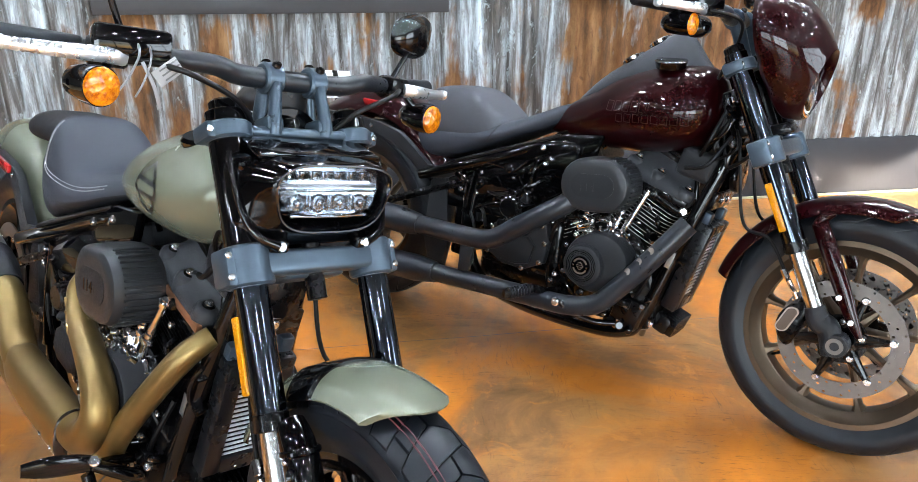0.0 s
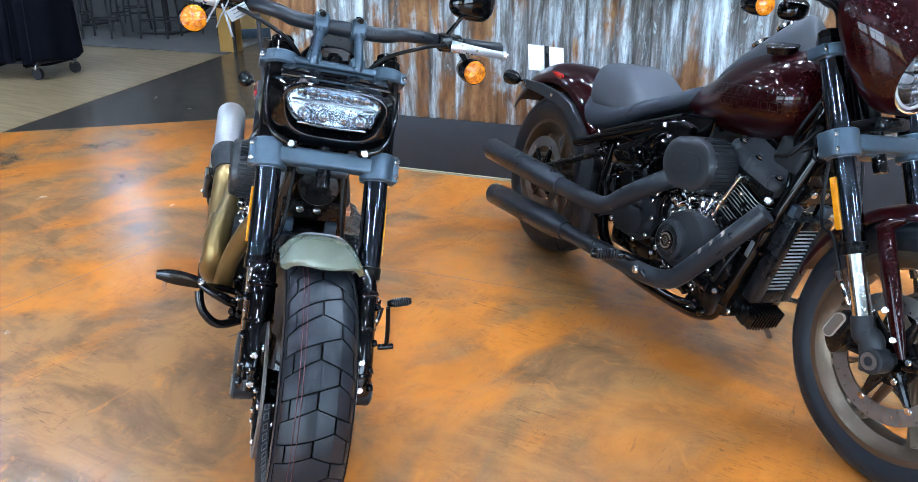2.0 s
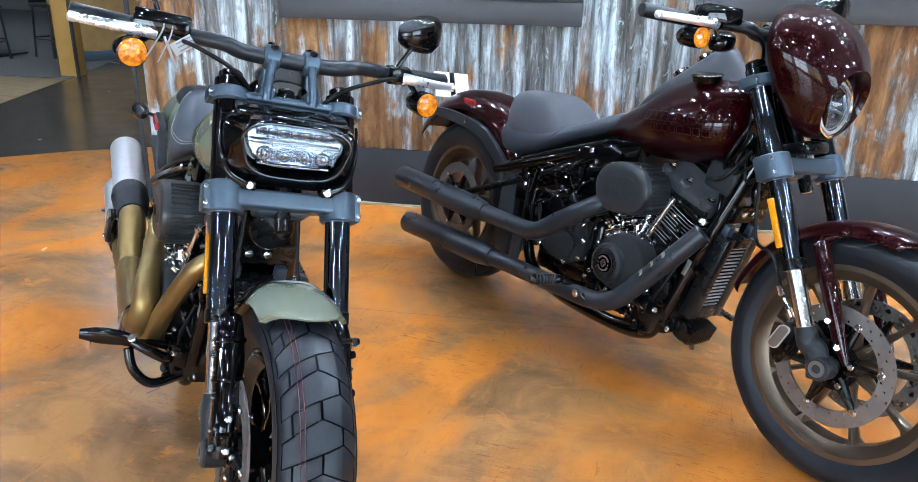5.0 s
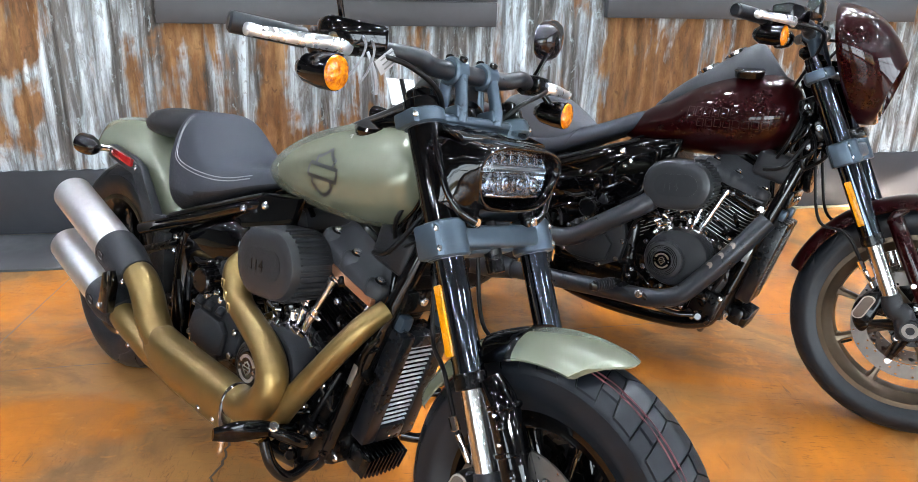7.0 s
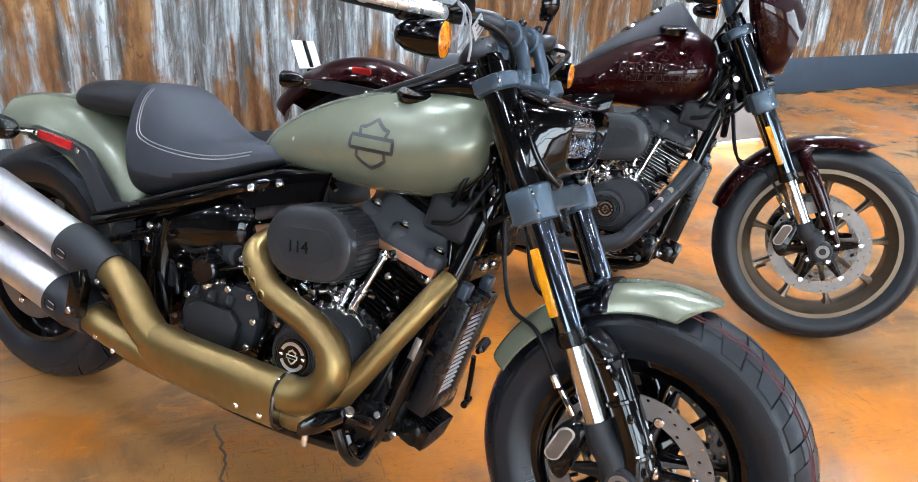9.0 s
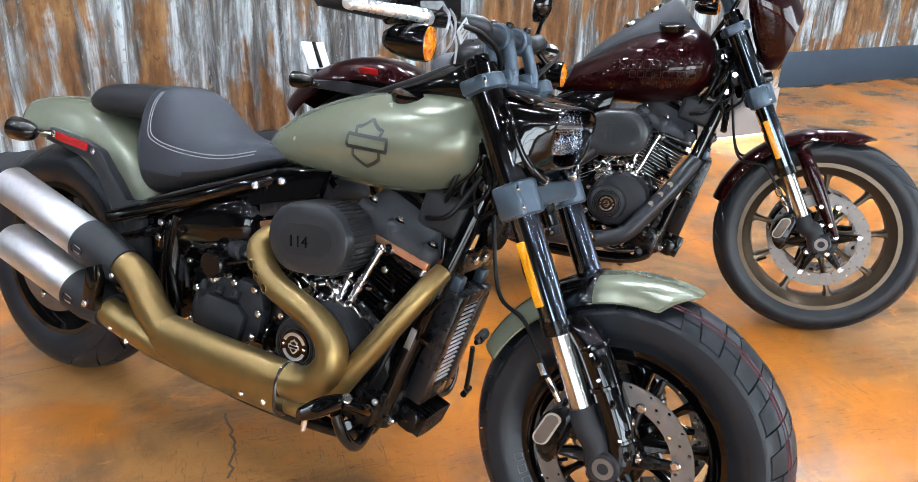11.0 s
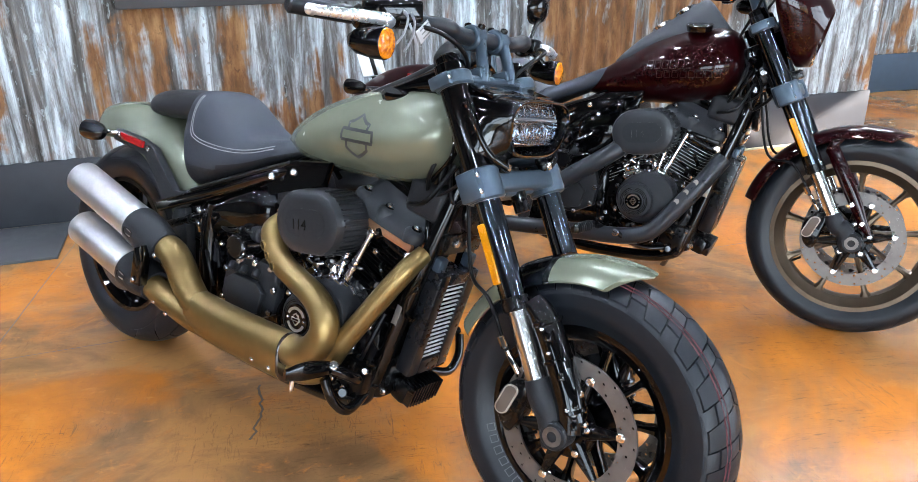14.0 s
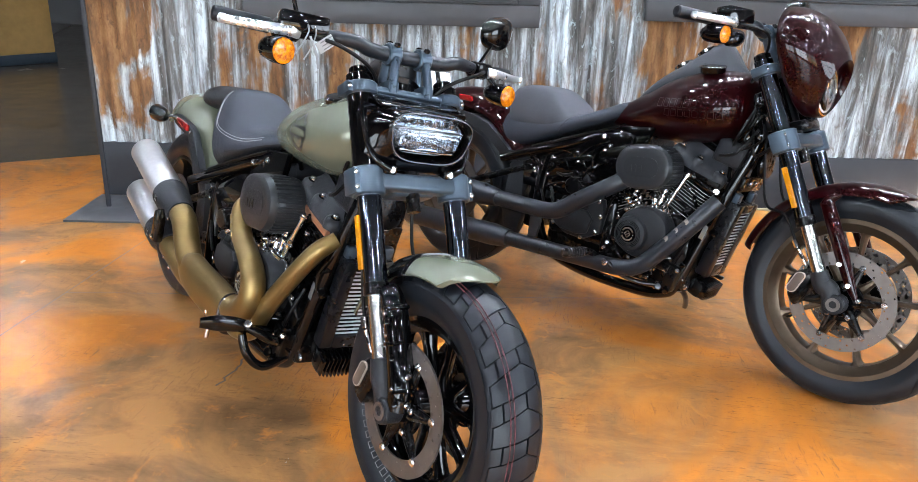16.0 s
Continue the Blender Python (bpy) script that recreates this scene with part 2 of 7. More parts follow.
M_GREY = material("satin_graphite", (0.060, 0.086, 0.112), 0.33, metal=0.55, spec=0.4, var=0.12, scale=60, bump=0.08, bump_scale=900)
M_CHROME = material("chrome", (0.78, 0.78, 0.80), 0.06, metal=1.0, var=0.05, rough_var=0.03)
M_SLIDER = material("satin_fork_steel", (0.66, 0.64, 0.62), 0.20, metal=1.0, var=0.06, scale=60, rough_var=0.04)
M_ALU = material("polished_aluminium", (0.80, 0.82, 0.85), 0.30, metal=0.85, var=0.08, scale=60)
M_STEEL = material("brushed_steel", (0.66, 0.65, 0.65), 0.42, metal=1.0, var=0.12, scale=70)
M_BOLT = material("zinc_bolt", (0.80, 0.80, 0.82), 0.20, metal=1.0, var=0.1)
M_FIN = material("machined_edge", (0.66, 0.68, 0.72), 0.38, metal=0.45, var=0.1)
M_FINEDGE = material("bright_machined_fin", (0.86, 0.88, 0.92), 0.34, metal=0.5, var=0.1)
M_COPPER = material("copper_strip", (0.55, 0.27, 0.16), 0.32, metal=0.9, var=0.2)
M_BADGE = material("pale_badge", (0.36, 0.30, 0.25), 0.5, metal=0.3, var=0.1)
M_BADGEFIELD = material("badge_field", (0.085, 0.060, 0.045), 0.7, metal=0.0, var=0.15)
M_GOLD = material("bronze_ceramic_pipe", (0.235, 0.155, 0.058), 0.34, metal=0.82, var=0.14, scale=30, bump=0.06, bump_scale=900)
M_SAGE = material("sage_satin_paint", (0.160, 0.172, 0.122), 0.25, metal=0.30, spec=0.5, var=0.05, scale=30, rough_var=0.03)
M_WINE = material("wine_red_metallic", (0.0135, 0.0007, 0.0012), 0.30, metal=0.25, coat=0.60, spec=0.05, var=0.25, scale=160, rough_var=0.03)
M_BRONZE = material("bronze_wheel", (0.125, 0.090, 0.062), 0.34, metal=0.8, var=0.15, scale=40)
M_TUBE = material("dark_polished_tube", (0.105, 0.127, 0.158), 0.07, metal=1.0, var=0.05, rough_var=0.01)
M_BLUEBOARD = material("blue_grey_board", (0.040, 0.062, 0.088), 0.5, spec=0.25, var=0.15, scale=14, bump=0.15, bump_scale=60)
M_RUBBER = material("tyre_rubber", (0.0072, 0.0090, 0.0122), 0.38, spec=0.34, var=0.25, scale=50, bump=0.15, bump_scale=500)
# the same rubber with the shade between tread blocks put into its colour
M_GROOVE_SHADE = material("tyre_groove_shade", (0.0015, 0.0015, 0.0015), 0.8, spec=0.05, var=0.2)
M_REDLINE = material("tyre_red_line", (0.12, 0.032, 0.038), 0.7, var=0.3, scale=90)
M_LETTER = material("grey_outline_mark", (0.13, 0.13, 0.13), 0.7, var=0.2)
M_SEAT = material("seat_vinyl", (0.011, 0.011, 0.013), 0.5, spec=0.25, var=0.15, scale=70, bump=0.35, bump_scale=700)
M_SEATTOP = material("seat_fabric", (0.055, 0.057, 0.066), 0.66, var=0.15, scale=90, bump=0.4, bump_scale=900)
M_CONSOLE = material("console_cover", (0.040, 0.042, 0.048), 0.45, spec=0.35, var=0.14, scale=50, bump=0.25, bump_scale=700)
M_SEATMID = material("seat_side_vinyl", (0.030, 0.034, 0.044), 0.56, spec=0.3, var=0.14, scale=70, bump=0.35, bump_scale=800)
M_JOINT = material("slab_joint", (0.075, 0.040, 0.022), 0.6, var=0.3, scale=30)
M_STITCH = material("grey_thread", (0.25, 0.25, 0.26), 0.8, var=0.2)
M_DISC = material("brake_disc_steel", (0.215, 0.195, 0.180), 0.52, metal=1.0, var=0.2, scale=50)
M_WHITE = material("white_plastic", (0.82, 0.82, 0.82), 0.4, var=0.04)
M_ZIPTIE = material("clear_white_nylon", (0.27, 0.28, 0.30), 0.35, var=0.06)
M_PAPER = material("grey_white_paper", (0.30, 0.30, 0.30), 0.7, var=0.08, scale=60)
M_CABLE = material("black_cable", (0.0022, 0.0022, 0.0026), 0.38, spec=0.2, var=0.2)
M_CLOTH = material("black_cloth", (0.005, 0.0055, 0.009), 0.95, spec=0.05, var=0.4, scale=25, bump=0.4, bump_scale=80)
M_LOGO = material("dark_decal", (0.020, 0.021, 0.020), 0.45, var=0.15)
M_AMBER = faceted("amber_reflector", (0.85, 0.27, 0.003), (0.42, 0.085, 0.001))
M_SIDEREFLEX = material("amber_side_reflector", (0.55, 0.200, 0.002), 0.25, coat=0.3, var=0.16, scale=300, bump=0.4, bump_scale=260)
M_COVER = material("dark_cooler_cover", (0.0055, 0.0062, 0.0078), 0.30, spec=0.4, var=0.15, scale=60)
M_REDLENS = material("red_lens", (0.33, 0.008, 0.010), 0.12, coat=1.0, var=0.2, scale=300)
M_SMOKE = material("smoked_lens", (0.012, 0.007, 0.006), 0.06, coat=1.0, var=0.2)
M_REFLECT = material("lamp_reflector", (0.31, 0.355, 0.41), 0.24, metal=1.0, var=0.3, scale=160)
M_LAMPRING = material("bright_lamp_reflector", (0.52, 0.58, 0.65), 0.22, metal=1.0, var=0.3, scale=120)
M_PIPE = material("satin_black_pipe", (0.0118, 0.0140, 0.0180), 0.32, spec=0.36, var=0.15, scale=60, bump=0.1, bump_scale=900)
M_GLASS = glass("lamp_glass", (0.95, 0.97, 1.0))
M_TONE = material("dark_red_outline", (0.017, 0.0055, 0.005), 0.30, var=0.2)
M_LED = glow("led_diffuser", (0.68, 0.83, 1.0), LAMP_POWER)


def window_light(eye, target, w, h, power):
    lamp = new("window_daylight", bpy.data.lights.new("window_daylight", "AREA"))
    lamp.data.shape, lamp.data.size, lamp.data.size_y = "RECTANGLE", w, h
    lamp.data.energy, lamp.data.color = power, (0.66, 0.84, 1.0)
    lamp.matrix_world = look(eye, target)


window_light((9.08, -3.5, 1.9), (0.0, -3.5, 1.9), 7.6, 2.8, 125.0)
window_light((-0.4, -9.1, 1.9), (-0.4, 0.0, 1.9), 5.0, 2.8, 105.0)
window_light((-6.6, -9.1, 1.9), (-6.6, 0.0, 1.9), 4.6, 2.8, 48.0)


# ---- mesh helpers ----
def part(name, bm, mat, parent, label="", sharp=38):
    """Links a bmesh as one mesh object under a thing or a part."""
    bmesh.ops.recalc_face_normals(bm, faces=bm.faces)
    me = bpy.data.meshes.new(name)
    for f in bm.faces:
        f.smooth = True
    bm.to_mesh(me)
    bm.free()
    me.set_sharp_from_angle(angle=radians(sharp))
    for x in mat if isinstance(mat, (tuple, list)) else (mat,):
        me.materials.append(x)
    ob = new(name, me)
    if parent is not None:
        # pieces of a piece hang on the part itself, two levels under the thing
        if parent.parent is not None and parent.parent.parent is not None:
            parent = parent.parent
        ob.parent = parent
    return tagged(ob, label)


def thing(name, m, label, category, group="", kind=""):
    ob = new(name)
    ob.empty_display_size = 0.1
    ob.matrix_basis = m
    return tagged(ob, label, category, group, kind)


def B():
    return bmesh.new()


def box(bm, c, s, r=(0, 0, 0), bev=0.004, seg=2):
    m = pose(*c, *r) @ Matrix.Diagonal((*s, 1))
    vs = bmesh.ops.create_cube(bm, size=1, matrix=m)["verts"]
    if bev:
        es = list({e for v in vs for e in v.link_edges})
        bmesh.ops.bevel(bm, geom=es, offset=min(bev, 0.45 * min(s)), segments=seg, affect="EDGES", profile=0.5)
    return bm


def loft(bm, rings, cap=True):
    vs = [[bm.verts.new(p) for p in ring] for ring in rings]
    n = len(vs[0])
    for a, b in zip(vs, vs[1:]):
        for i in range(n):
            j = (i + 1) % n
            bm.faces.new((a[i], a[j], b[j], b[i]))
    if cap:
        bm.faces.new(vs[0][::-1])
        bm.faces.new(vs[-1])
    return bm


def frame_of(d):
    d = Vector(d).normalized()
    up = Vector((0, 0, 1)) if abs(d.z) < 0.9 else Vector((0, 1, 0))
    a = d.cross(up).normalized()
    return a, d.cross(a).normalized()


def cyl(bm, p0, p1, r0, r1=None, n=18, bev=0.0015):
    """A round bar from p0 to p1 with small chamfers."""
    p0, p1 = Vector(p0), Vector(p1)
    r1 = r0 if r1 is None else r1
    d = (p1 - p0).normalized()
    a, b = frame_of(d)
    rows = [(p0, r0 - bev), (p0 + d * bev, r0), (p1 - d * bev, r1), (p1, r1 - bev)]
    return loft(bm, [[p + (a * math.cos(t) + b * math.sin(t)) * r for t in [2 * math.pi * i / n for i in range(n)]] for p, r in rows])


def curve_points(pts, sub=6):
    """A smooth line through the points."""
    P = [Vector(p) for p in pts]
    if len(P) < 3:
        return P
    out = []
    for i in range(len(P) - 1):
        p0, p1, p2, p3 = P[max(0, i - 1)], P[i], P[i + 1], P[min(len(P) - 1, i + 2)]
        for k in range(sub):
            t = k / sub
            out.append(0.5 * ((2 * p1) + (p2 - p0) * t + (2 * p0 - 5 * p1 + 4 * p2 - p3) * t * t + (3 * p1 - p0 - 3 * p2 + p3) * t ** 3))
    return out + [P[-1]]


def sweep(bm, pts, r, n=14, sub=6, flat=1.0, cap=True):
    """A tube along a smooth line; r is one radius or one for each given point."""
    line = curve_points(pts, sub)
    if isinstance(r, (int, float)):
        rs = [r] * len(line)
    else:
        rs = [v.x for v in curve_points([(x, 0, 0) for x in r], sub)] if len(pts) > 2 else list(r)
    tang = [(line[min(i + 1, len(line) - 1)] - line[max(i - 1, 0)]).normalized() for i in range(len(line))]
    a, _ = frame_of(tang[0])
    rings = []
    for p, t, rr in zip(line, tang, rs):
        a = (a - t * a.dot(t)).normalized()
        b = t.cross(a)
        rings.append([p + (a * math.cos(w) * flat + b * math.sin(w)) * rr for w in [2 * math.pi * i / n for i in range(n)]])
    return loft(bm, rings, cap)


def lathe(bm, prof, c=(0, 0, 0), axis="Y", n=64, closed=False):
    """Turns (along, radius) pairs round an axis through c."""
    c = Vector(c)
    ax = {"X": Vector((1, 0, 0)), "Y": Vector((0, 1, 0)), "Z": Vector((0, 0, 1))}[axis] if isinstance(axis, str) else Vector(axis).normalized()
    u, w = {"X": (Vector((0, 1, 0)), Vector((0, 0, 1))), "Y": (Vector((1, 0, 0)), Vector((0, 0, 1))), "Z": (Vector((1, 0, 0)), Vector((0, 1, 0)))}[axis] if isinstance(axis, str) else frame_of(ax)
    rings = [[c + ax * a + (u * math.cos(t) + w * math.sin(t)) * r for t in [2 * math.pi * i / n for i in range(n)]] for a, r in prof]
    if closed:
        rings.append(rings[0])
    return loft(bm, rings, cap=not closed)


def ring_x(x, w, z0, z1, p=2.4, n=28, cy=0.0, top=None, dx=0.0):
    """A rounded section across the bike at x; top narrows its upper half, dx leans it."""
    out = []
    for i in range(n):
        t = 2 * math.pi * i / n
        cx, sz = math.cos(t), math.sin(t)
        yy = math.copysign(abs(cx) ** (2 / p), cx) * w
        zz = math.copysign(abs(sz) ** (2 / p), sz)
        if top and zz > 0:
            yy *= 1 - (1 - top) * zz
        z = (z0 + z1) / 2 + zz * (z1 - z0) / 2
        out.append((x + dx * zz, cy + yy, z))
    return out


def plate(bm, outline, y0, y1, bev=0.002):
    """A flat piece: an outline of (x, z) between two depths y0 and y1."""
    a = [bm.verts.new((x, y0, z)) for x, z in outline]
    b = [bm.verts.new((x, y1, z)) for x, z in outline]
    n = len(a)
    fs = [bm.faces.new(a[::-1]), bm.faces.new(b)]
    for i in range(n):
        bm.faces.new((a[i], a[(i + 1) % n], b[(i + 1) % n], b[i]))
    if bev:
        es = list({e for f in fs for e in f.edges})
        bmesh.ops.bevel(bm, geom=es, offset=bev, segments=2, affect="EDGES", profile=0.5)
    return bm


def rounded(w, h, r, n=5):
    """Outline of a rounded rectangle about the origin."""
    out = []
    for cx, cy, a0 in ((w / 2 - r, h / 2 - r, 0), (-w / 2 + r, h / 2 - r, 90), (-w / 2 + r, -h / 2 + r, 180), (w / 2 - r, -h / 2 + r, 270)):
        for k in range(n + 1):
            a = radians(a0 + 90 * k / n)
            out.append((cx + r * math.cos(a), cy + r * math.sin(a)))
    return out


def bolt(bm, p, d, r=0.006, h=0.006):
    p, d = Vector(p), Vector(d).normalized()
    cyl(bm, p, p + d * h, r, n=12, bev=r * 0.25)
    return cyl(bm, p + d * (h - 0.0005), p + d * (h + 0.0008), r * 0.5, n=6, bev=0.0002)


def bolt_parts(parent, places, mat=None, r=0.006, h=0.006):
    for p, d in places:
        part("bolt", bolt(B(), p, d, r, h), mat or M_BOLT, parent)


def strip(bm, rows, thick, up):
    """A thin sheet through a grid of points, with thickness along the directions up."""
    top = [[bm.verts.new(Vector(p) + Vector(u) * thick) for p, u in zip(r, ur)] for r, ur in zip(rows, up)]
    bot = [[bm.verts.new(Vector(p)) for p in r] for r in rows]
    R, C = len(rows), len(rows[0])
    for i in range(R - 1):
        for j in range(C - 1):
            bm.faces.new((top[i][j], top[i][j + 1], top[i + 1][j + 1], top[i + 1][j]))
            bm.faces.new((bot[i][j], bot[i + 1][j], bot[i + 1][j + 1], bot[i][j + 1]))
    for j in range(C - 1):
        bm.faces.new((top[0][j], bot[0][j], bot[0][j + 1], top[0][j + 1]))
        bm.faces.new((top[-1][j], top[-1][j + 1], bot[-1][j + 1], bot[-1][j]))
    for i in range(R - 1):
        bm.faces.new((top[i][0], top[i + 1][0], bot[i + 1][0], bot[i][0]))
        bm.faces.new((top[i][-1], bot[i][-1], bot[i + 1][-1], top[i + 1][-1]))
    return bm


def fender_sheet(bm, c, R, a0, a1, w, drop, thick=0.004, na=24, nw=11, tip=0.0, trim=0.0):
    """A mudguard: an arc of radius R about c from angle a0 to a1, half width w, edges rolled down by drop."""
    rows, ups = [], []
    for i in range(na + 1):
        f = i / na
        a = radians(a0 + (a1 - a0) * f)
        end = min(1.0, min(f, 1 - f) * 7 + 0.88)
        row, up = [], []
        for j in range(nw):
            s = -1 + 2 * j / (nw - 1)
            y = w * end * math.copysign(abs(s) ** 0.86, s)
            a = radians(a0 + (a1 - a0) * f + trim * abs(s) ** 2.2 * (1 - f) ** 4)
            r = R - drop * abs(s) ** 3.2 - tip * (1 - end)
            row.append((c[0] + r * math.cos(a), c[1] + y, c[2] + r * math.sin(a)))
            n = Vector((math.cos(a), 0.55 * s * abs(s), math.sin(a))).normalized()
            up.append(n)
        rows.append(row)
        ups.append(up)
    return strip(bm, rows, thick, ups)


def skin(ob):
    me = ob.data
    return BVHTree.FromPolygons([v.co.copy() for v in me.vertices], [tuple(p.vertices) for p in me.polygons])


def laid(tree, o, d, lift=0.0015):
    """The point where a ray from o along d meets a surface, lifted off it."""
    hit, n, _, _ = tree.ray_cast(Vector(o), Vector(d).normalized())
    return None if hit is None else hit - Vector(d).normalized() * lift


# ---- the room ----
def structure(name, bm, mat, label, category, parent=None):
    return tagged(part(name, bm, mat, parent), label, category, "", "structure")


def flat(name, outline, z, mat, label, thick=0.1):
    bm = B()
    a = [bm.verts.new((x, y, z)) for x, y in outline]
    b = [bm.verts.new((x, y, z - thick)) for x, y in outline]
    bm.faces.new(a)
    bm.faces.new(b[::-1])
    for i in range(len(a)):
        bm.faces.new((a[i], b[i], b[(i + 1) % len(a)], a[(i + 1) % len(a)]))
    return structure(name, bm, mat, label, "floor")


CEIL = 4.6
flat("floor", [(-16, -9), (9, -9), (9, 14), (-16, 14)], 0.0, M_FLOOR, "glossy rust-orange acid-stained concrete showroom floor")
flat("floor_dark", [(-4.36, 2.72), (-3.40, 3.75), (-2.75, 4.25), (0.5, 6.2), (0.5, 13.9), (-9.5, 13.9), (-5.86, 6.17)], 0.004, M_DARKFLOOR, "dark polished concrete walkway beside the orange floor", 0.003)
flat("floor_wood", [(-4.36, 2.70), (-5.87, 6.17), (-8.2, 5.83), (-15.9, 4.7), (-15.9, -3.0), (-6.9, -3.0)], 0.006, M_PLANK, "pale wood-look plank flooring of the clothing area", 0.005)
flat("floor_carpet", [(-5.87, 6.19), (-8.2, 5.85), (-15.9, 4.72), (-15.9, 13.9), (-9.52, 13.9)], 0.008, M_CARPET, "dark grey carpet under the far tables", 0.007)


def floor_line(name, pts, width, label, z=0.0006):
    """A narrow dark line in the slab: a saw cut or a crack."""
    P = [Vector((x, y, z)) for x, y in pts]
    bm = B()
    prev = None
    for i, p in enumerate(P):
        d = (P[min(i + 1, len(P) - 1)] - P[max(i - 1, 0)]).normalized() * width / 2
        pair = [bm.verts.new(p + Vector((-d.y, d.x, 0))), bm.verts.new(p + Vector((d.y, -d.x, 0)))]
        if prev:
            bm.faces.new((prev[0], prev[1], pair[1], pair[0]))
        prev = pair
    return structure(name, bm, M_JOINT, label, "floor joint")


rnd = random.Random(21)


def wander(p0, p1, n, amp):
    p0, p1 = Vector(p0), Vector(p1)
    side = Vector((-(p1 - p0).y, (p1 - p0).x)).normalized()
    out, o = [], 0.0
    for k in range(n + 1):
        o = 0.6 * o + rnd.uniform(-amp, amp)
        q = p0.lerp(p1, k / n) + side * o
        out.append((q.x, q.y))
    return out


floor_line("joint", wander((-1.735, 0.2), (-1.80, 3.2), 40, 0.0015), 0.004, "thin saw-cut joint in the stained concrete")
floor_line("joint", wander((-1.77, 1.99), (1.9, 2.62), 40, 0.0015), 0.003, "thin saw-cut joint in the stained concrete")
floor_line("crack", wander((-0.905, 1.70), (-0.895, 1.43), 16, 0.010), 0.007, "dark hairline crack in the stained concrete")


def wall_box(name, x0, x1, y0, y1, z0, z1, mat, label):
    return structure(name, box(B(), ((x0 + x1) / 2, (y0 + y1) / 2, (z0 + z1) / 2), (x1 - x0, y1 - y0, z1 - z0), bev=0), mat, label, "wall")


wall_box("wall_south", -16.2, -9.0, -9.2, -9.0, 0, CEIL, M_PLASTER, "plain painted showroom wall")
wall_box("wall_south_end", 7.0, 9.2, -9.2, -9.0, 0, CEIL, M_PLASTER, "plain painted showroom wall")
wall_box("wall_south_low", -9.0, 7.0, -9.2, -9.0, 0, 0.4, M_PLASTER, "low wall under the shop windows")
wall_box("wall_south_high", -9.0, 7.0, -9.2, -9.0, 3.4, CEIL, M_PLASTER, "wall over the shop windows")
wall_box("wall_north", -16.2, 9.2, 14.0, 14.2, 0, CEIL, M_PLASTER, "plain painted showroom wall")
wall_box("wall_west", -16.2, -16.0, -9.0, 14.0, 0, CEIL, M_PLASTER, "plain painted showroom wall")
# the east wall has a wide glazed front
wall_box("wall_east", 9.0, 9.2, 0.45, 14.0, 0, CEIL, M_PLASTER, "plain painted showroom wall")
wall_box("wall_east_low", 9.0, 9.2, -9.0, 0.45, 0, 0.4, M_PLASTER, "low wall under the shop windows")
wall_box("wall_east_high", 9.0, 9.2, -9.0, 0.45, 3.4, CEIL, M_PLASTER, "wall over the shop windows")
# unseen walls added outside to keep the low sun off most of the window
wall_box("sun_block_wall", 20.0, 20.6, -26.0, 6.0, -0.1, 7.98, M_PLASTER, "unseen plain wall added outside to block the low sun")
wall_box("sun_block_wall_high", 20.0, 20.6, -26.0, -7.2, 7.98, 12.0, M_PLASTER, "taller part of the unseen added wall that blocks the sun")
structure("ceiling", box(B(), (-3.5, 2.5, CEIL + 0.1), (25.4, 23.4, 0.2), bev=0), M_CEIL, "dark exposed showroom ceiling", "ceiling")
win = thing("window_1", pose(9.1, -4.275, 1.9), "wide shop window with dark metal mullions", "window", kind="structure")
for y in (-4.67, -2.33, 0, 2.33, 4.67):
    part("mullion", box(B(), (0, y, 0), (0.12, 0.10, 3.0), bev=0.006), M_BLACKSTEEL, win)
for z in (-1.46, 0.55, 1.46):
    part("transom", box(B(), (0, 0, z), (0.10, 9.45, 0.08), bev=0.006), M_BLACKSTEEL, win)

win2 = thing("window_2", pose(-1.0, -9.0, 1.9), "wide shop window with dark metal mullions", "window", kind="structure")
for x in (-8, -5.33, -2.67, 0, 2.67, 5.33, 8):
    part("mullion", box(B(), (x, 0, 0), (0.10, 0.12, 3.0), bev=0.006), M_BLACKSTEEL, win2)
for z in (-1.46, 0.55, 1.46):
    part("transom", box(B(), (0, 0, z), (16.0, 0.10, 0.08), bev=0.006), M_BLACKSTEEL, win2)

# display wall, along u from W0
WALL_ANGLE = 8.8
WALL = pose(-1.72, 3.35, 0, 0, 0, WALL_ANGLE)
U0, U1, WTOP = -0.63, 4.45, 3.2


def corrugated(u0, u1, z0, z1, pitch=0.0762, amp=0.010, lap=0.6858):
    """Corrugated sheets, each overlapping the next by one wave."""
    k = 0
    out = []
    u = u0
    while u < u1 - 1e-6:
        e = min(u1, u + lap + pitch)
        n = max(6, int((e - u) / pitch * 8))
        off = -0.0015 * (k % 2)
        bm = B()
        cols = []
        for i in range(n + 1):
            x = u + (e - u) * i / n
            y = -0.012 + off - amp * math.sin(2 * math.pi * (x - u0) / pitch)
            cols.append([bm.verts.new((x, y, z)) for z in (z0, z1)])
        for a, b in zip(cols, cols[1:]):
            bm.faces.new((a[0], b[0], b[1], a[1]))
        out.append(bm)
        k += 1
        u += lap
    return out


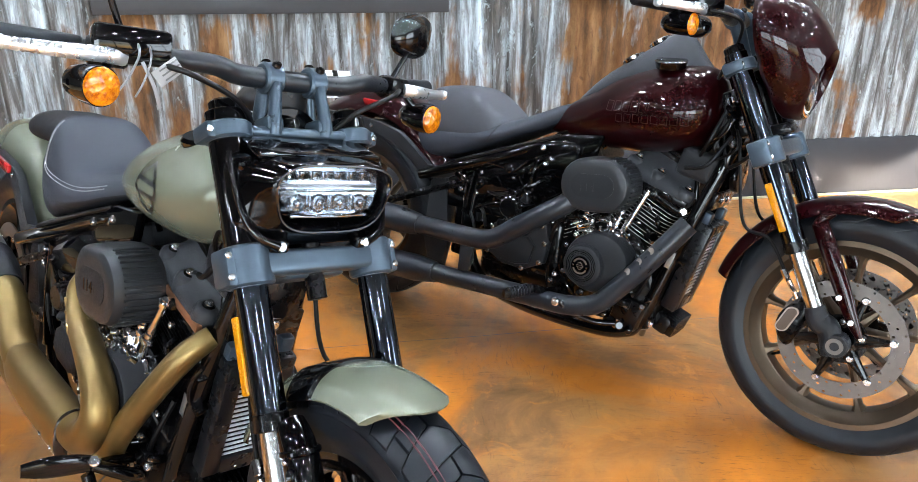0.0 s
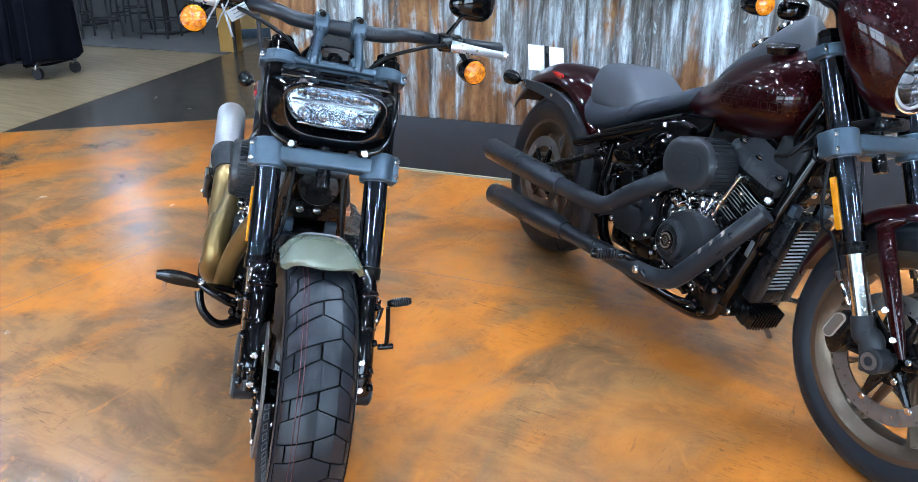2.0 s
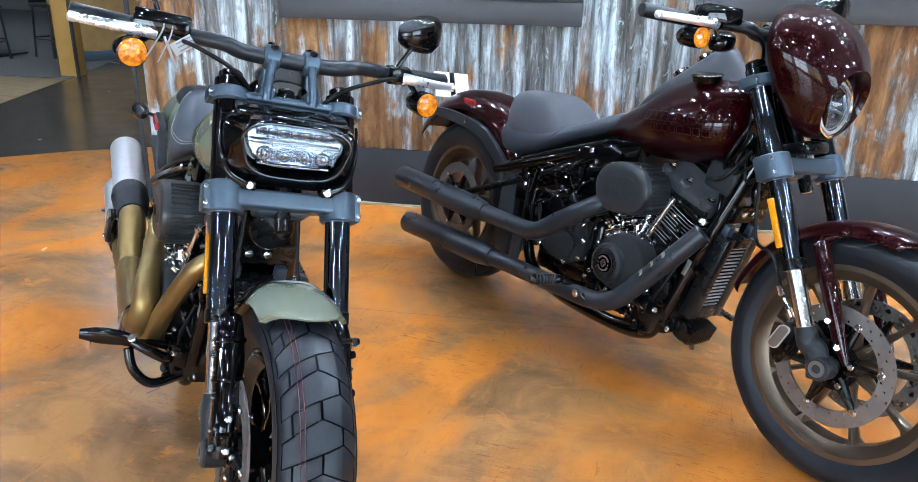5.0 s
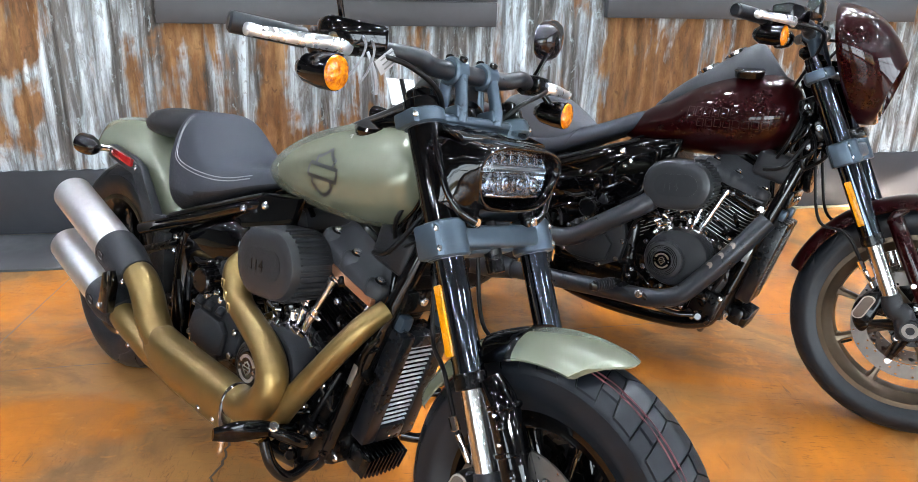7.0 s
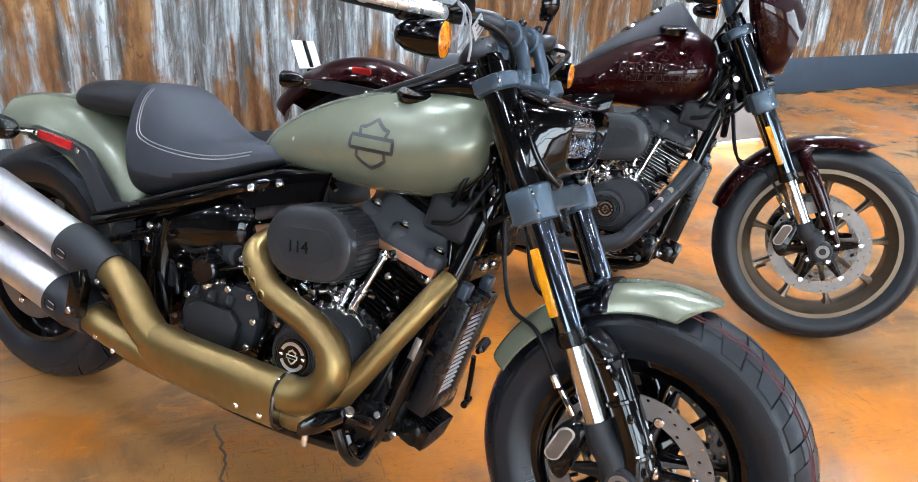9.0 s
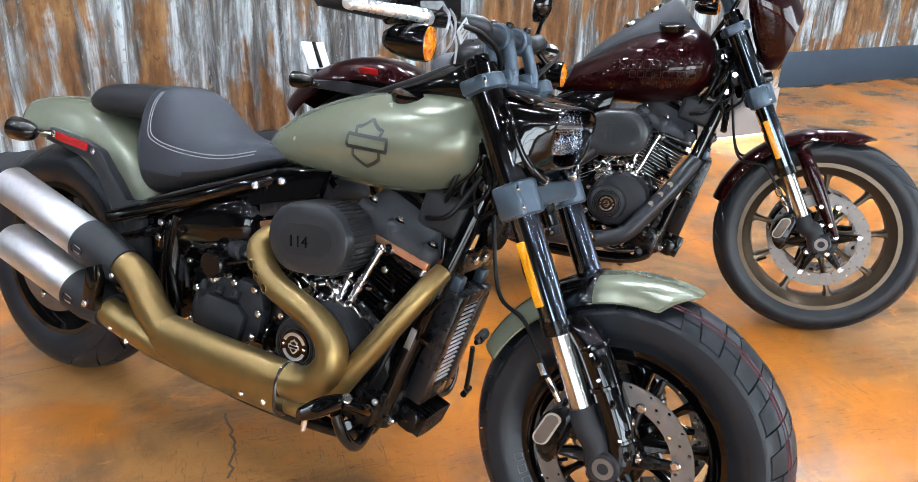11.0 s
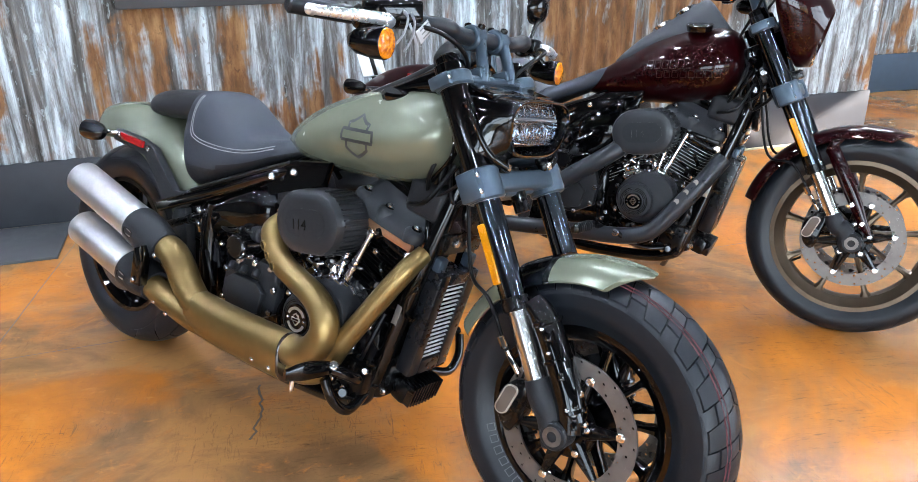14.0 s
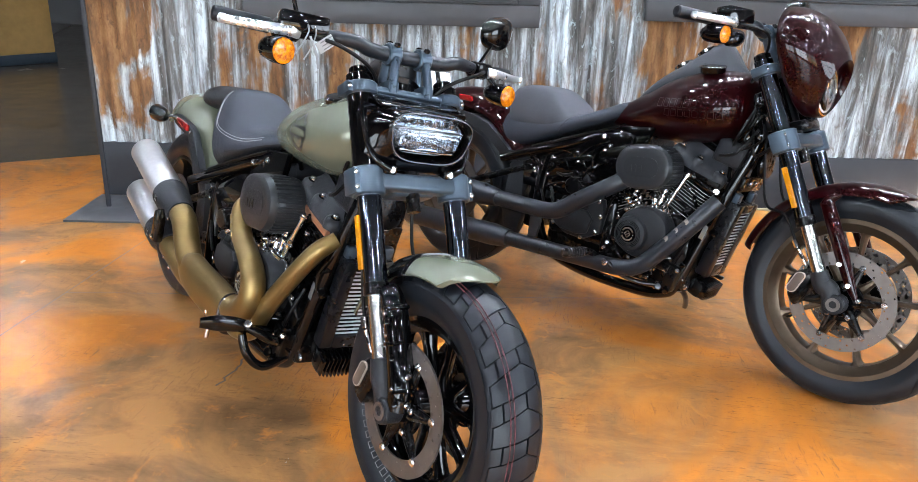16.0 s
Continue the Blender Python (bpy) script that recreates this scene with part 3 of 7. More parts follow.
wall = structure("wall_display", box(B(), ((U0 + U1) / 2, 0.085, WTOP / 2), (U1 - U0, 0.12, WTOP), bev=0), M_PLASTER, "display partition clad in rusty corrugated steel", "wall")
wall.matrix_basis = WALL
for bm in corrugated(U0, U1, 0.295, WTOP):
    part("corrugated_sheet", bm, M_SHEET, wall, "weathered galvanised corrugated steel with rust streaks", sharp=80)
base = structure("baseboard", box(B(), ((U0 + U1) / 2, -0.002, 0.154), (U1 - U0, 0.05, 0.302), bev=0.003), M_BOARD, "wide charcoal painted skirting board", "baseboard")
base.matrix_basis = WALL
trim = structure("trim", box(B(), ((U0 + U1) / 2, -0.034, 0.006), (U1 - U0, 0.012, 0.012), bev=0.002), M_TRIM, "thin pale strip at the foot of the skirting", "trim")
trim.matrix_basis = WALL

# the recessed wall beyond the partition's end
REC = pose(2.2, 5.12, 0, 0, 0, 8.0)
rec = structure("wall_recess", box(B(), (3.4, 0.085, WTOP / 2), (8.0, 0.12, WTOP), bev=0), M_PLASTER, "recessed wall clad in rusty corrugated steel", "wall")
rec.matrix_basis = REC
for bm in corrugated(-0.6, 6.6, 0.295, WTOP):
    part("corrugated_sheet", bm, M_SHEET, rec, "weathered galvanised corrugated steel", sharp=80)
rb = structure("baseboard_recess", box(B(), (3.0, -0.002, 0.154), (7.2, 0.05, 0.302), bev=0.003), M_BLUEBOARD, "wide blue-grey painted skirting board", "baseboard")
rb.matrix_basis = REC


def wall_frame(u0, u1, z0, label):
    t = thing("wall_panel", WALL @ pose((u0 + u1) / 2, -0.024, z0), label, "wall panel", "panels on the display wall")
    w, h = u1 - u0, 1.15
    part("backing", box(B(), (0, -0.012, h / 2), (w - 0.02, 0.02, h - 0.02), bev=0.002), M_PANEL, t)
    for x, z, sx, sz in ((0, 0.055, w, 0.11), (0, h - 0.055, w, 0.11), (-w / 2 + 0.055, h / 2, 0.11, h - 0.22), (w / 2 - 0.055, h / 2, 0.11, h - 0.22)):
        part("frame_bar", box(B(), (x, -0.025, z), (sx, 0.05, sz), bev=0.004), M_PANEL, t)
    part("inner_lip", box(B(), (0, -0.054, 0.118), (w - 0.24, 0.012, 0.012), bev=0.002), M_BLACKSTEEL, t)
    return t


wall_frame(0.18, 1.68, 0.955, "large charcoal framed panel hung on the corrugated wall")
wall_frame(2.22, 3.90, 1.005, "charcoal framed panel hung on the corrugated wall")

# thin post with a floor plate at the partition's end
post = thing("sign_stand", WALL @ pose(-0.52, -0.27, 0), "dark steel post on a flat floor plate beside the partition", "sign stand")
part("base_plate", box(B(), (0.10, 0.02, 0.006), (0.50, 0.46, 0.012), bev=0.003), M_PANEL, post)
part("post", box(B(), (-0.02, 0.03, 1.1), (0.022, 0.016, 2.18), bev=0.003), M_BOARD, post)

# ceiling lights
def ceiling_light():
    t = thing("ceiling_light", pose(0, 0, CEIL - 0.35), "rectangular white LED high-bay lamp hung under the ceiling", "ceiling light", "showroom ceiling lights")
    part("housing", box(B(), (0, 0, 0.03), (0.20, 0.42, 0.06), bev=0.01), M_WHITE, t)
    part("diffuser", box(B(), (0, 0, -0.004), (0.13, 0.33, 0.012), bev=0.003), M_LED, t)
    for y in (-0.16, 0.16):
        part("hanger", cyl(B(), (0, y, 0.06), (0, y, 0.35), 0.004, n=8), M_BLACKSTEEL, t)
    return t


lamp = ceiling_light()
# lamps at (2.9, 4.55) and (4.7, 4.85) are added to brighten the recess wall
spots = [(x, y) for x in (-7.6, -5.1, -2.6, -0.1, 2.4, 4.9, 7.4) for y in (-6.2, -3.8, -1.4, 1.0, 3.2)] + [(-1.3, 3.2), (0.6, 3.4), (1.3, 3.2), (2.0, 3.5), (3.4, 4.0), (2.9, 4.55), (4.7, 4.85), (-7.5, 8.5), (-12.0, 3.0), (-12.0, 9.0), (5.0, 7.5)]
for i, (x, y) in enumerate(spots):
    m = pose(x, y, CEIL - 0.35, 0, 0, WALL_ANGLE)
    if i:
        copy_thing(lamp, m)
    else:
        lamp.matrix_basis = m


# ---- motorcycle parts; x ahead, y to the rider's left, z up, origin under the rear axle ----
def crown(s, R, w):
    t = 1.36 * s
    return 0.484 * w * math.sin(t), R - min(0.40 * w, 0.058) * (1 - math.cos(t))


def tread_line(q, p):
    """Height along the tread of a chevron groove with its peak at p, at the place q across the crown."""
    return 1.0 * (q + 1) / (p + 1) if q < p else 1.0 - 0.85 * (q - p) / (1 - p)


def chevron_block(s0, s1, p0, p1, R, w, step, deep, gap):
    """One tread block between two chevron grooves, from s0 to s1 across the crown."""
    bm = B()
    gs, gu = gap / (0.465 * w), gap / (R * step)
    cut = sorted({s0 + gs, s1 - gs} | {p for p in (p0, p1) if s0 + 2 * gs < p < s1 - 2 * gs} | {s0 + (s1 - s0) * k / 4 for k in (1, 2, 3)})

    def at(q, u, drop):
        y, r = crown(q, R, w)
        return bm.verts.new(((r - drop) * math.cos(u * step), y, (r - drop) * math.sin(u * step)))

    def ring(e, drop):
        lo = [(q, tread_line(q, p0) + gu + e * 0.15) for q in cut]
        hi = [(q, 1 + tread_line(q, p1) - gu - e * 0.15) for q in cut]
        return lo, hi, drop

    top = [[at(q, a + (b - a) * k / 3, 0.0008 if k in (0, 3) or q in (cut[0], cut[-1]) else 0.0) for k in range(4)] for (q, a), (_, b) in zip(*ring(0, 0)[:2])]
    low = [[at(q, u, deep + 0.002) for u in (a, b)] for (q, a), (_, b) in zip(*ring(0, 0)[:2])]
    for a, b, c, d in zip(top, top[1:], low, low[1:]):
        for k in range(3):
            bm.faces.new((a[k], a[k + 1], b[k + 1], b[k]))
        bm.faces.new((a[0], b[0], d[0], c[0]))
        bm.faces.new((a[3], b[3], d[1], c[1]))
    for a, c in ((top[0], low[0]), (top[-1], low[-1])):
        bm.faces.new((a[0], a[1], a[2], a[3], c[1], c[0]))
    return bm


def make_tyre(wheel, c, R, w, rim, pitches, style, redline=False, marks=None):
    bm = B()
    half = [(0.36 * w, rim - 0.004), (0.42 * w, rim + 0.012), (0.475 * w, rim + 0.03), (0.50 * w, rim + 0.45 * (R - rim)), (0.488 * w, rim + 0.56 * (R - rim))]
    if style == "block":
        half = [(0.285 * w, rim - 0.004), (0.325 * w, rim + 0.004), (0.350 * w, rim + 0.008), (0.430 * w, rim + 0.026), (0.474 * w, rim + 0.036), (0.497 * w, rim + 0.050), (0.488 * w, rim + 0.62 * (R - rim))]
    deep = 0.0075 if style == "block" else 0.006
    if style == "block":
        cr = [crown(k / 16, R - (deep if abs(k) < 14 else 0.0012), w) for k in range(16, -17, -1)]
    else:
        cr = [crown(k / 8, R - deep, w) for k in range(8, -9, -1)]
    prof = half + cr + [(-y, r) for y, r in half[::-1]]
    lathe(bm, prof, c, "Y", 84, closed=True)
    tyre = part("tyre", bm, (M_RUBBER, M_GROOVE_SHADE), wheel, "black rubber tyre with a chunky block tread" if style == "block" else "black rubber road tyre")
    # groove floors take the painted shade, near black
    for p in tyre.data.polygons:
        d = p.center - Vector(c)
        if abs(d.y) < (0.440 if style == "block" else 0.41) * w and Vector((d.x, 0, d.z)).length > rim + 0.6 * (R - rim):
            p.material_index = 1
    step = 2 * math.pi / pitches
    if style == "block":
        pitches = 22
        half, step = 2 * math.pi / 44, 2 * math.pi / 22
        blocks = []
        for row, (p0, p1, splits) in enumerate(((-0.05, 0.35, (-0.99, -0.60, -0.05, 0.72, 0.99)), (0.35, -0.05, (-0.86, 0.35, 0.88)))):
            for s0, s1 in zip(splits, splits[1:]):
                bm = chevron_block(s0, s1, p0, p1, R, w, half, deep, 0.0016)
                bmesh.ops.rotate(bm, verts=bm.verts, matrix=Matrix.Rotation(-row * half, 3, "Y"))
                blocks.append(bm)
    else:
        blocks = []
        for q, (s0, s1) in enumerate([(-1.03, -0.34), (-0.30, 0.30), (0.34, 1.03)]):
            shift = (0.0, 0.5, 0.0)[q] * step
            g = 0.030
            bm = B()
            NS = 6
            top, bot = [], []
            for i in range(NS + 1):
                s = s0 + (s1 - s0) * i / NS
                line = 0.9 * step * abs(s) ** 1.4
                lo, hi = line + shift + g * step, step + line + shift - g * step
                rt, rb_ = [], []
                for j in range(5):
                    a = lo + (hi - lo) * j / 4
                    y, r = crown(s, R, w)
                    edge = 0.0010 if i in (0, NS) or j in (0, 4) else 0
                    for out, rr in ((rt, r - edge), (rb_, r - deep - 0.002)):
                        out.append(bm.verts.new((rr * math.cos(a), y, rr * math.sin(a))))
                top.append(rt)
                bot.append(rb_)
            for i in range(NS):
                for j in range(4):
                    bm.faces.new((top[i][j], top[i][j + 1], top[i + 1][j + 1], top[i + 1][j]))
                for j in (0, 4):
                    bm.faces.new((top[i][j], top[i + 1][j], bot[i + 1][j], bot[i][j]))
            for i in (0, NS):
                for j in range(4):
                    bm.faces.new((top[i][j], top[i][j + 1], bot[i][j + 1], bot[i][j]))
            blocks.append(bm)
    for bm in blocks:
        first = part("tread_block", bm, M_RUBBER, wheel, sharp=30)
        first.location = c
        for k in range(1, pitches):
            ob = new("tread_block", first.data)
            ob.parent = wheel
            ob.location = c
            ob.rotation_euler = (0, -k * step, 0)
    if redline:
        for s in (-0.45, -0.36):
            y, r = crown(s, R + 0.0006, w)
            prof = [(y - 0.0006, r + 0.0003), (y + 0.0006, r - 0.0001), (y + 0.0006, r - 0.003), (y - 0.0006, r - 0.003)]
            part("red_line", lathe(B(), prof, c, "Y", 96, closed=True), M_REDLINE, wheel, "thin red factory line round the tread")
    # maker's raised lettering on the sidewall, as plain outlined bars
    for a0, count, mat in marks or ():
        for i in range(count):
            a = radians(a0 + i * 7.0)
            u = Vector((math.cos(a), 0, math.sin(a)))
            tn = Vector((-math.sin(a), 0, math.cos(a)))
            out = (u * 0.018 + Vector((0, -0.080 * w, 0))).normalized()
            bm = B()
            for da, dr, sa, sr in ((0, 0.0080, 0.0165, 0.0013), (0, -0.0080, 0.0165, 0.0013), (0.0076, 0, 0.0013, 0.0170), (-0.0076, 0, 0.0013, 0.0170)):
                p = Vector(c) + u * (rim + 0.0155) + Vector((0, -0.384 * w - 0.0008, 0)) + out * dr + tn * da
                nrm = tn.cross(out)
                m = Matrix.Translation(p) @ Matrix((tn, nrm, out)).transposed().to_4x4() @ Matrix.Diagonal((sa, 0.0022, sr, 1))
                bmesh.ops.create_cube(bm, size=1, matrix=m)
            part("sidewall_mark", bm, mat, wheel, "outlined raised mark")
    return tyre


def brake_disc(parent, c, y, r_out, r_in, side):
    """A drilled ring with a black carrier and floating bolts."""
    bm = B()
    N, rows = 44, 3
    t = 0.0025
    rad = [r_in + (r_out - r_in) * i / rows for i in range(rows + 1)]

    def P(r, a, yy):
        return (c[0] + r * math.cos(a), yy, c[2] + r * math.sin(a))

    for k in range(N):
        a0, a1 = 2 * math.pi * k / N, 2 * math.pi * (k + 1) / N
        for i in range(rows):
            r0, r1 = rad[i], rad[i + 1]
            drilled = k % 2 == i % 2 and i != 1 or i == 1 and k % 4 == 3
            for yy in (y - t, y + t):
                if not drilled:
                    bm.faces.new([bm.verts.new(P(r, a, yy)) for r, a in ((r0, a0), (r1, a0), (r1, a1), (r0, a1))])
                else:
                    am, rm = (a0 + a1) / 2, (r0 + r1) / 2
                    outer = [(r0, a0), (r0, am), (r0, a1), (rm, a1), (r1, a1), (r1, am), (r1, a0), (rm, a0)]
                    hr = 0.0036
                    inner = []
                    for r, a in outer:
                        d = Vector(((r - rm), (a - am) * rm)).normalized() * hr
                        inner.append((rm + d.x, am + d.y / rm))
                    vo = [bm.verts.new(P(r, a, yy)) for r, a in outer]
                    vi = [bm.verts.new(P(r, a, yy)) for r, a in inner]
                    for q in range(8):
                        bm.faces.new((vo[q], vo[(q + 1) % 8], vi[(q + 1) % 8], vi[q]))
    for k in range(N):
        a0, a1 = 2 * math.pi * k / N, 2 * math.pi * (k + 1) / N
        for r in (r_out, r_in):
            bm.faces.new([bm.verts.new(P(r, a, yy)) for a, yy in ((a0, y - t), (a1, y - t), (a1, y + t), (a0, y + t))])
    bmesh.ops.remove_doubles(bm, verts=bm.verts, dist=0.00005)
    disc = part("brake_disc", bm, M_DISC, parent, "drilled steel brake disc")
    part("carrier", lathe(B(), [(y - 0.008, 0.042), (y - 0.008, 0.024), (y + 0.008, 0.024), (y + 0.008, 0.042)], (c[0], 0, c[2]), "Y", 24, closed=True), M_GLOSS, disc, "black disc carrier")
    for k in range(6):
        a = radians(60 * k + 12)
        for da in (-0.20, 0.20):
            part("carrier_arm", cyl(B(), P(0.034, a + da * 1.4, y), P(r_in + 0.006, a, y), 0.010, 0.007, n=8), M_SATIN, disc)
    for k in range(6):
        a = radians(60 * k + 12)
        part("rivet", bolt(B(), P(r_in + 0.006, a, y + side * 0.003), (0, side, 0), 0.010, 0.005), M_BOLT, disc)
    return disc


def make_wheel(bike, name, c, R, w, rim, spokes, mat, tyre_style, pitches, redline=False, disc_sides=(-1,), disc_r=0.150, hub_w=0.07, marks=None, label=""):
    wheel = part(name, lathe(B(), [(-hub_w, 0.030), (-hub_w, 0.040), (-hub_w * 0.6, 0.034), (hub_w * 0.6, 0.034), (hub_w, 0.040), (hub_w, 0.030)], (c[0], 0, c[2]), "Y", 32, closed=True), mat, bike, label)
    rw = (0.315 if tyre_style == "block" else 0.40) * w
    prof = [(-rw, rim + 0.006), (-rw - 0.004, rim + 0.010), (-rw - 0.004, rim - 0.004), (-rw + 0.012, rim - 0.016), (-rw * 0.55, rim - 0.030), (0, rim - 0.034), (rw * 0.55, rim - 0.030), (rw - 0.012, rim - 0.016), (rw + 0.004, rim - 0.004), (rw + 0.004, rim + 0.010), (rw, rim + 0.006), (0, rim - 0.018)]
    part("rim", lathe(B(), prof, (c[0], 0, c[2]), "Y", 72, closed=True), mat, wheel)
    for k in range(spokes):
        a = 2 * math.pi * (k + 0.25) / spokes
        d = Vector((math.cos(a), 0, math.sin(a)))
        tn = Vector((-math.sin(a), 0, math.cos(a)))
        bm = B()
        rings = []
        for f, wd, th, off in ((0.030, 0.017, 0.030, 0), (0.30, 0.0095, 0.020, 0), (0.7, 0.0075, 0.018, 0), (0.93, 0.010, 0.022, 0), (1.0, 0.020, 0.026, 0)):
            r = 0.034 + (rim - 0.030 - 0.034) * f
            o = Vector(c) + d * r
            ring = []
            for q in range(10):
                t = 2 * math.pi * q / 10
                e = 2.6
                cx, sy = math.cos(t), math.sin(t)
                ring.append(o + tn * math.copysign(abs(cx) ** (2 / e), cx) * wd + Vector((0, math.copysign(abs(sy) ** (2 / e), sy) * th, 0)))
            rings.append(ring)
        loft(bm, rings)
        part("spoke", bm, mat, wheel)
    make_tyre(wheel, c, R, w, rim, pitches, tyre_style, redline, marks)
    for s in disc_sides:
        brake_disc(wheel, c, s * (hub_w + 0.004), disc_r, disc_r - 0.039, s)
    for s in disc_sides:
        for k in range(5):
            t = radians(72 * k + 20)
            p = Vector((c[0] + 0.050 * math.cos(t), s * (hub_w - 0.004), c[2] + 0.050 * math.sin(t)))
            part("hub_lobe", cyl(B(), p, p + Vector((0, s * 0.016, 0)), 0.015, n=14, bev=0.003), M_GLOSS, wheel)
            part("hub_bolt", bolt(B(), p + Vector((0, s * 0.015, 0)), (0, s, 0), 0.008, 0.007), M_BOLT, wheel)
        part("hub_ring", lathe(B(), [(s * (hub_w - 0.006), 0.062), (s * (hub_w + 0.002), 0.060), (s * (hub_w + 0.002), 0.046), (s * (hub_w - 0.006), 0.044)], (c[0], 0, c[2]), "Y", 32, closed=True), M_SATIN, wheel)
    a = radians(215)
    part("valve", cyl(B(), Vector(c) + Vector((math.cos(a), 0, math.sin(a))) * (rim - 0.03), Vector(c) + Vector((math.cos(a) * (rim - 0.065), -0.012, math.sin(a) * (rim - 0.065))), 0.004, n=8), M_SATIN, wheel)
    return wheel


def fork_x(z):
    return 1.365 + (0.752 - z) * 0.52


def fork_point(z, y, fwd=0.0):
    return Vector((fork_x(z) + fwd, y, z))


def make_fork(bike, axle, top_z, cover):
    """Upside-down fork: black outer tubes, bright sliders, black feet, two triple clamps."""
    fork = part("fork", cyl(B(), fork_point(top_z, -0.001), fork_point(0.70, -0.001), 0.017, n=18), M_SATIN, bike, "black upside-down front fork")
    for s in (-1, 1):
        y = s * 0.122
        part("fork_tube", cyl(B(), fork_point(0.770 if cover else 0.985, y), fork_point(0.535, y), 0.0275, n=28), M_TUBE, fork, "dark polished fork tube")
        if cover:
            part("tube_cover", cyl(B(), fork_point(0.985, y), fork_point(0.768, y), 0.0325, n=28), M_GLOSS, fork, "gloss black fork tube cover")
        part("seal_collar", cyl(B(), fork_point(0.553, y), fork_point(0.528, y), 0.0295, n=28), M_SATIN, fork)
        part("slider", cyl(B(), fork_point(0.54, y), fork_point(0.36, y), 0.0215, n=28), M_SLIDER, fork, "bright steel fork slider")
        bm = B()
        foot = Vector((axle[0] - 0.012, y, axle[2]))
        sweep(bm, [fork_point(0.405, y), fork_point(0.37, y), foot + Vector((-0.012, 0, 0.03)), foot + Vector((0.004, 0, -0.03))], [0.025, 0.028, 0.028, 0.023], n=20)
        cyl(bm, (axle[0], y - s * 0.02, axle[2]), (axle[0], y + s * 0.026, axle[2]), 0.030, n=24, bev=0.004)
        f = part("foot", bm, M_WRINKLE, fork, "wrinkle black axle foot")
        bm = lathe(B(), [(y + s * 0.020, 0.020), (y + s * 0.029, 0.020), (y + s * 0.029, 0.011), (y + s * 0.020, 0.011)], (axle[0], 0, axle[2]), "Y", 20, closed=True)
        part("axle_nut", bm, M_DISC, f)
        part("cap", cyl(B(), fork_point(0.980, y), fork_point(1.002, y), 0.025, n=16, bev=0.004), M_GLOSS, fork)
    part("axle", cyl(B(), (axle[0], -0.12, axle[2]), (axle[0], 0.12, axle[2]), 0.0125), M_STEEL, fork, "bright steel front axle")
    # clamps
    ax = Vector((-0.461, 0, 0.887))
    fw = Vector((0.887, 0, 0.461))

    def clamp(name, z, h, half, fwd, label):
        bm = B()
        c = fork_point(z, 0)
        for s in (-1, 1):
            p = fork_point(z, s * 0.122)
            cyl(bm, p - ax * h / 2, p + ax * h / 2, 0.040, n=28, bev=0.004)
            box(bm, p + Vector((0, s * 0.030, 0)) - fw * 0.004, (0.052, 0.034, h * 0.94), (0, -27.5, 0), 0.006)
        box(bm, c + fw * fwd, (0.044, 0.24, h * 0.62), (0, -27.5, 0), 0.009, 3)
        box(bm, c - fw * 0.02, (0.060, 0.12, h * 0.80), (0, -27.5, 0), 0.010, 3)
        cl = part(name, bm, M_GREY, fork, label)
        for s in (-1, 1):
            for dz in ((-0.25, 0.27) if h > 0.05 else (0,)):
                p = fork_point(z, s * 0.163) + ax * dz * h + fw * 0.020
                bolt_parts(cl, [(p, fw)], r=0.006, h=0.004)
        return cl

    clamp("lower_clamp", 0.757, 0.066, 0.174, 0.012, "graphite grey lower triple clamp")
    clamp("upper_clamp", 0.953, 0.030, 0.160, 0.006, "graphite grey upper triple clamp")
    # amber side reflectors
    for s in (-1, 1):
        p0, p1 = fork_point(0.685, s * 0.151, -0.012), fork_point(0.575, s * 0.151, -0.012)
        bm = box(B(), (p0 + p1) / 2, (0.017, 0.007, (p0 - p1).length), (0, -27.5, 0), 0.003)
        part("side_reflector", bm, M_SIDEREFLEX, fork, "long amber side reflector")
    # axle calipers
    for s in (-1, 1):
        base = Vector((axle[0] - 0.115, s * 0.098, axle[2] + 0.026))
        bm = B()
        rings = []
        for dy, g in ((-0.034, 0.80), (-0.026, 1.0), (0.026, 1.0), (0.034, 0.80)):
            ring = []
            for q in range(24):
                t = 2 * math.pi * q / 24
                u, v = math.cos(t) * 0.030 * g, math.sin(t) * 0.062 * g
                u += 0.016 * (v / 0.06) ** 2
                ring.append(base + Vector((u * 0.94 + v * 0.3, dy * 1.0, v * 0.94 - u * 0.3)))
            rings.append(ring)
        loft(bm, rings)
        box(bm, base + Vector((0.028, 0, 0.030)), (0.05, 0.03, 0.07), (0, 15, 0), 0.006)
        cal = part("caliper", bm, M_SATIN, fork, "black brake caliper with a pale oval badge")

        def bean(inset, dy):
            """A bent rounded bar lying on the caliper's face."""
            ring = []
            for p, q in stadium(0.074 - 2 * inset, 0.031 - 2 * inset):
                u, v = q + 0.007 * (p / 0.036) ** 2 * (1 if p > 0 else -0.6), p
                ring.append(base + Vector((-0.006 + u * 0.955 + v * 0.297, s * dy, 0.006 + v * 0.955 - u * 0.297)))
            return ring

        part("badge", loft(B(), [bean(0.0, 0.030), bean(0.0, 0.0362), bean(0.0008, 0.0370)]), M_BADGE, cal, "pale metal badge rim")
        part("badge_field", loft(B(), [bean(0.0036, 0.036), bean(0.0036, 0.0374), bean(0.0042, 0.0378)]), M_BADGEFIELD, cal, "tan badge field")
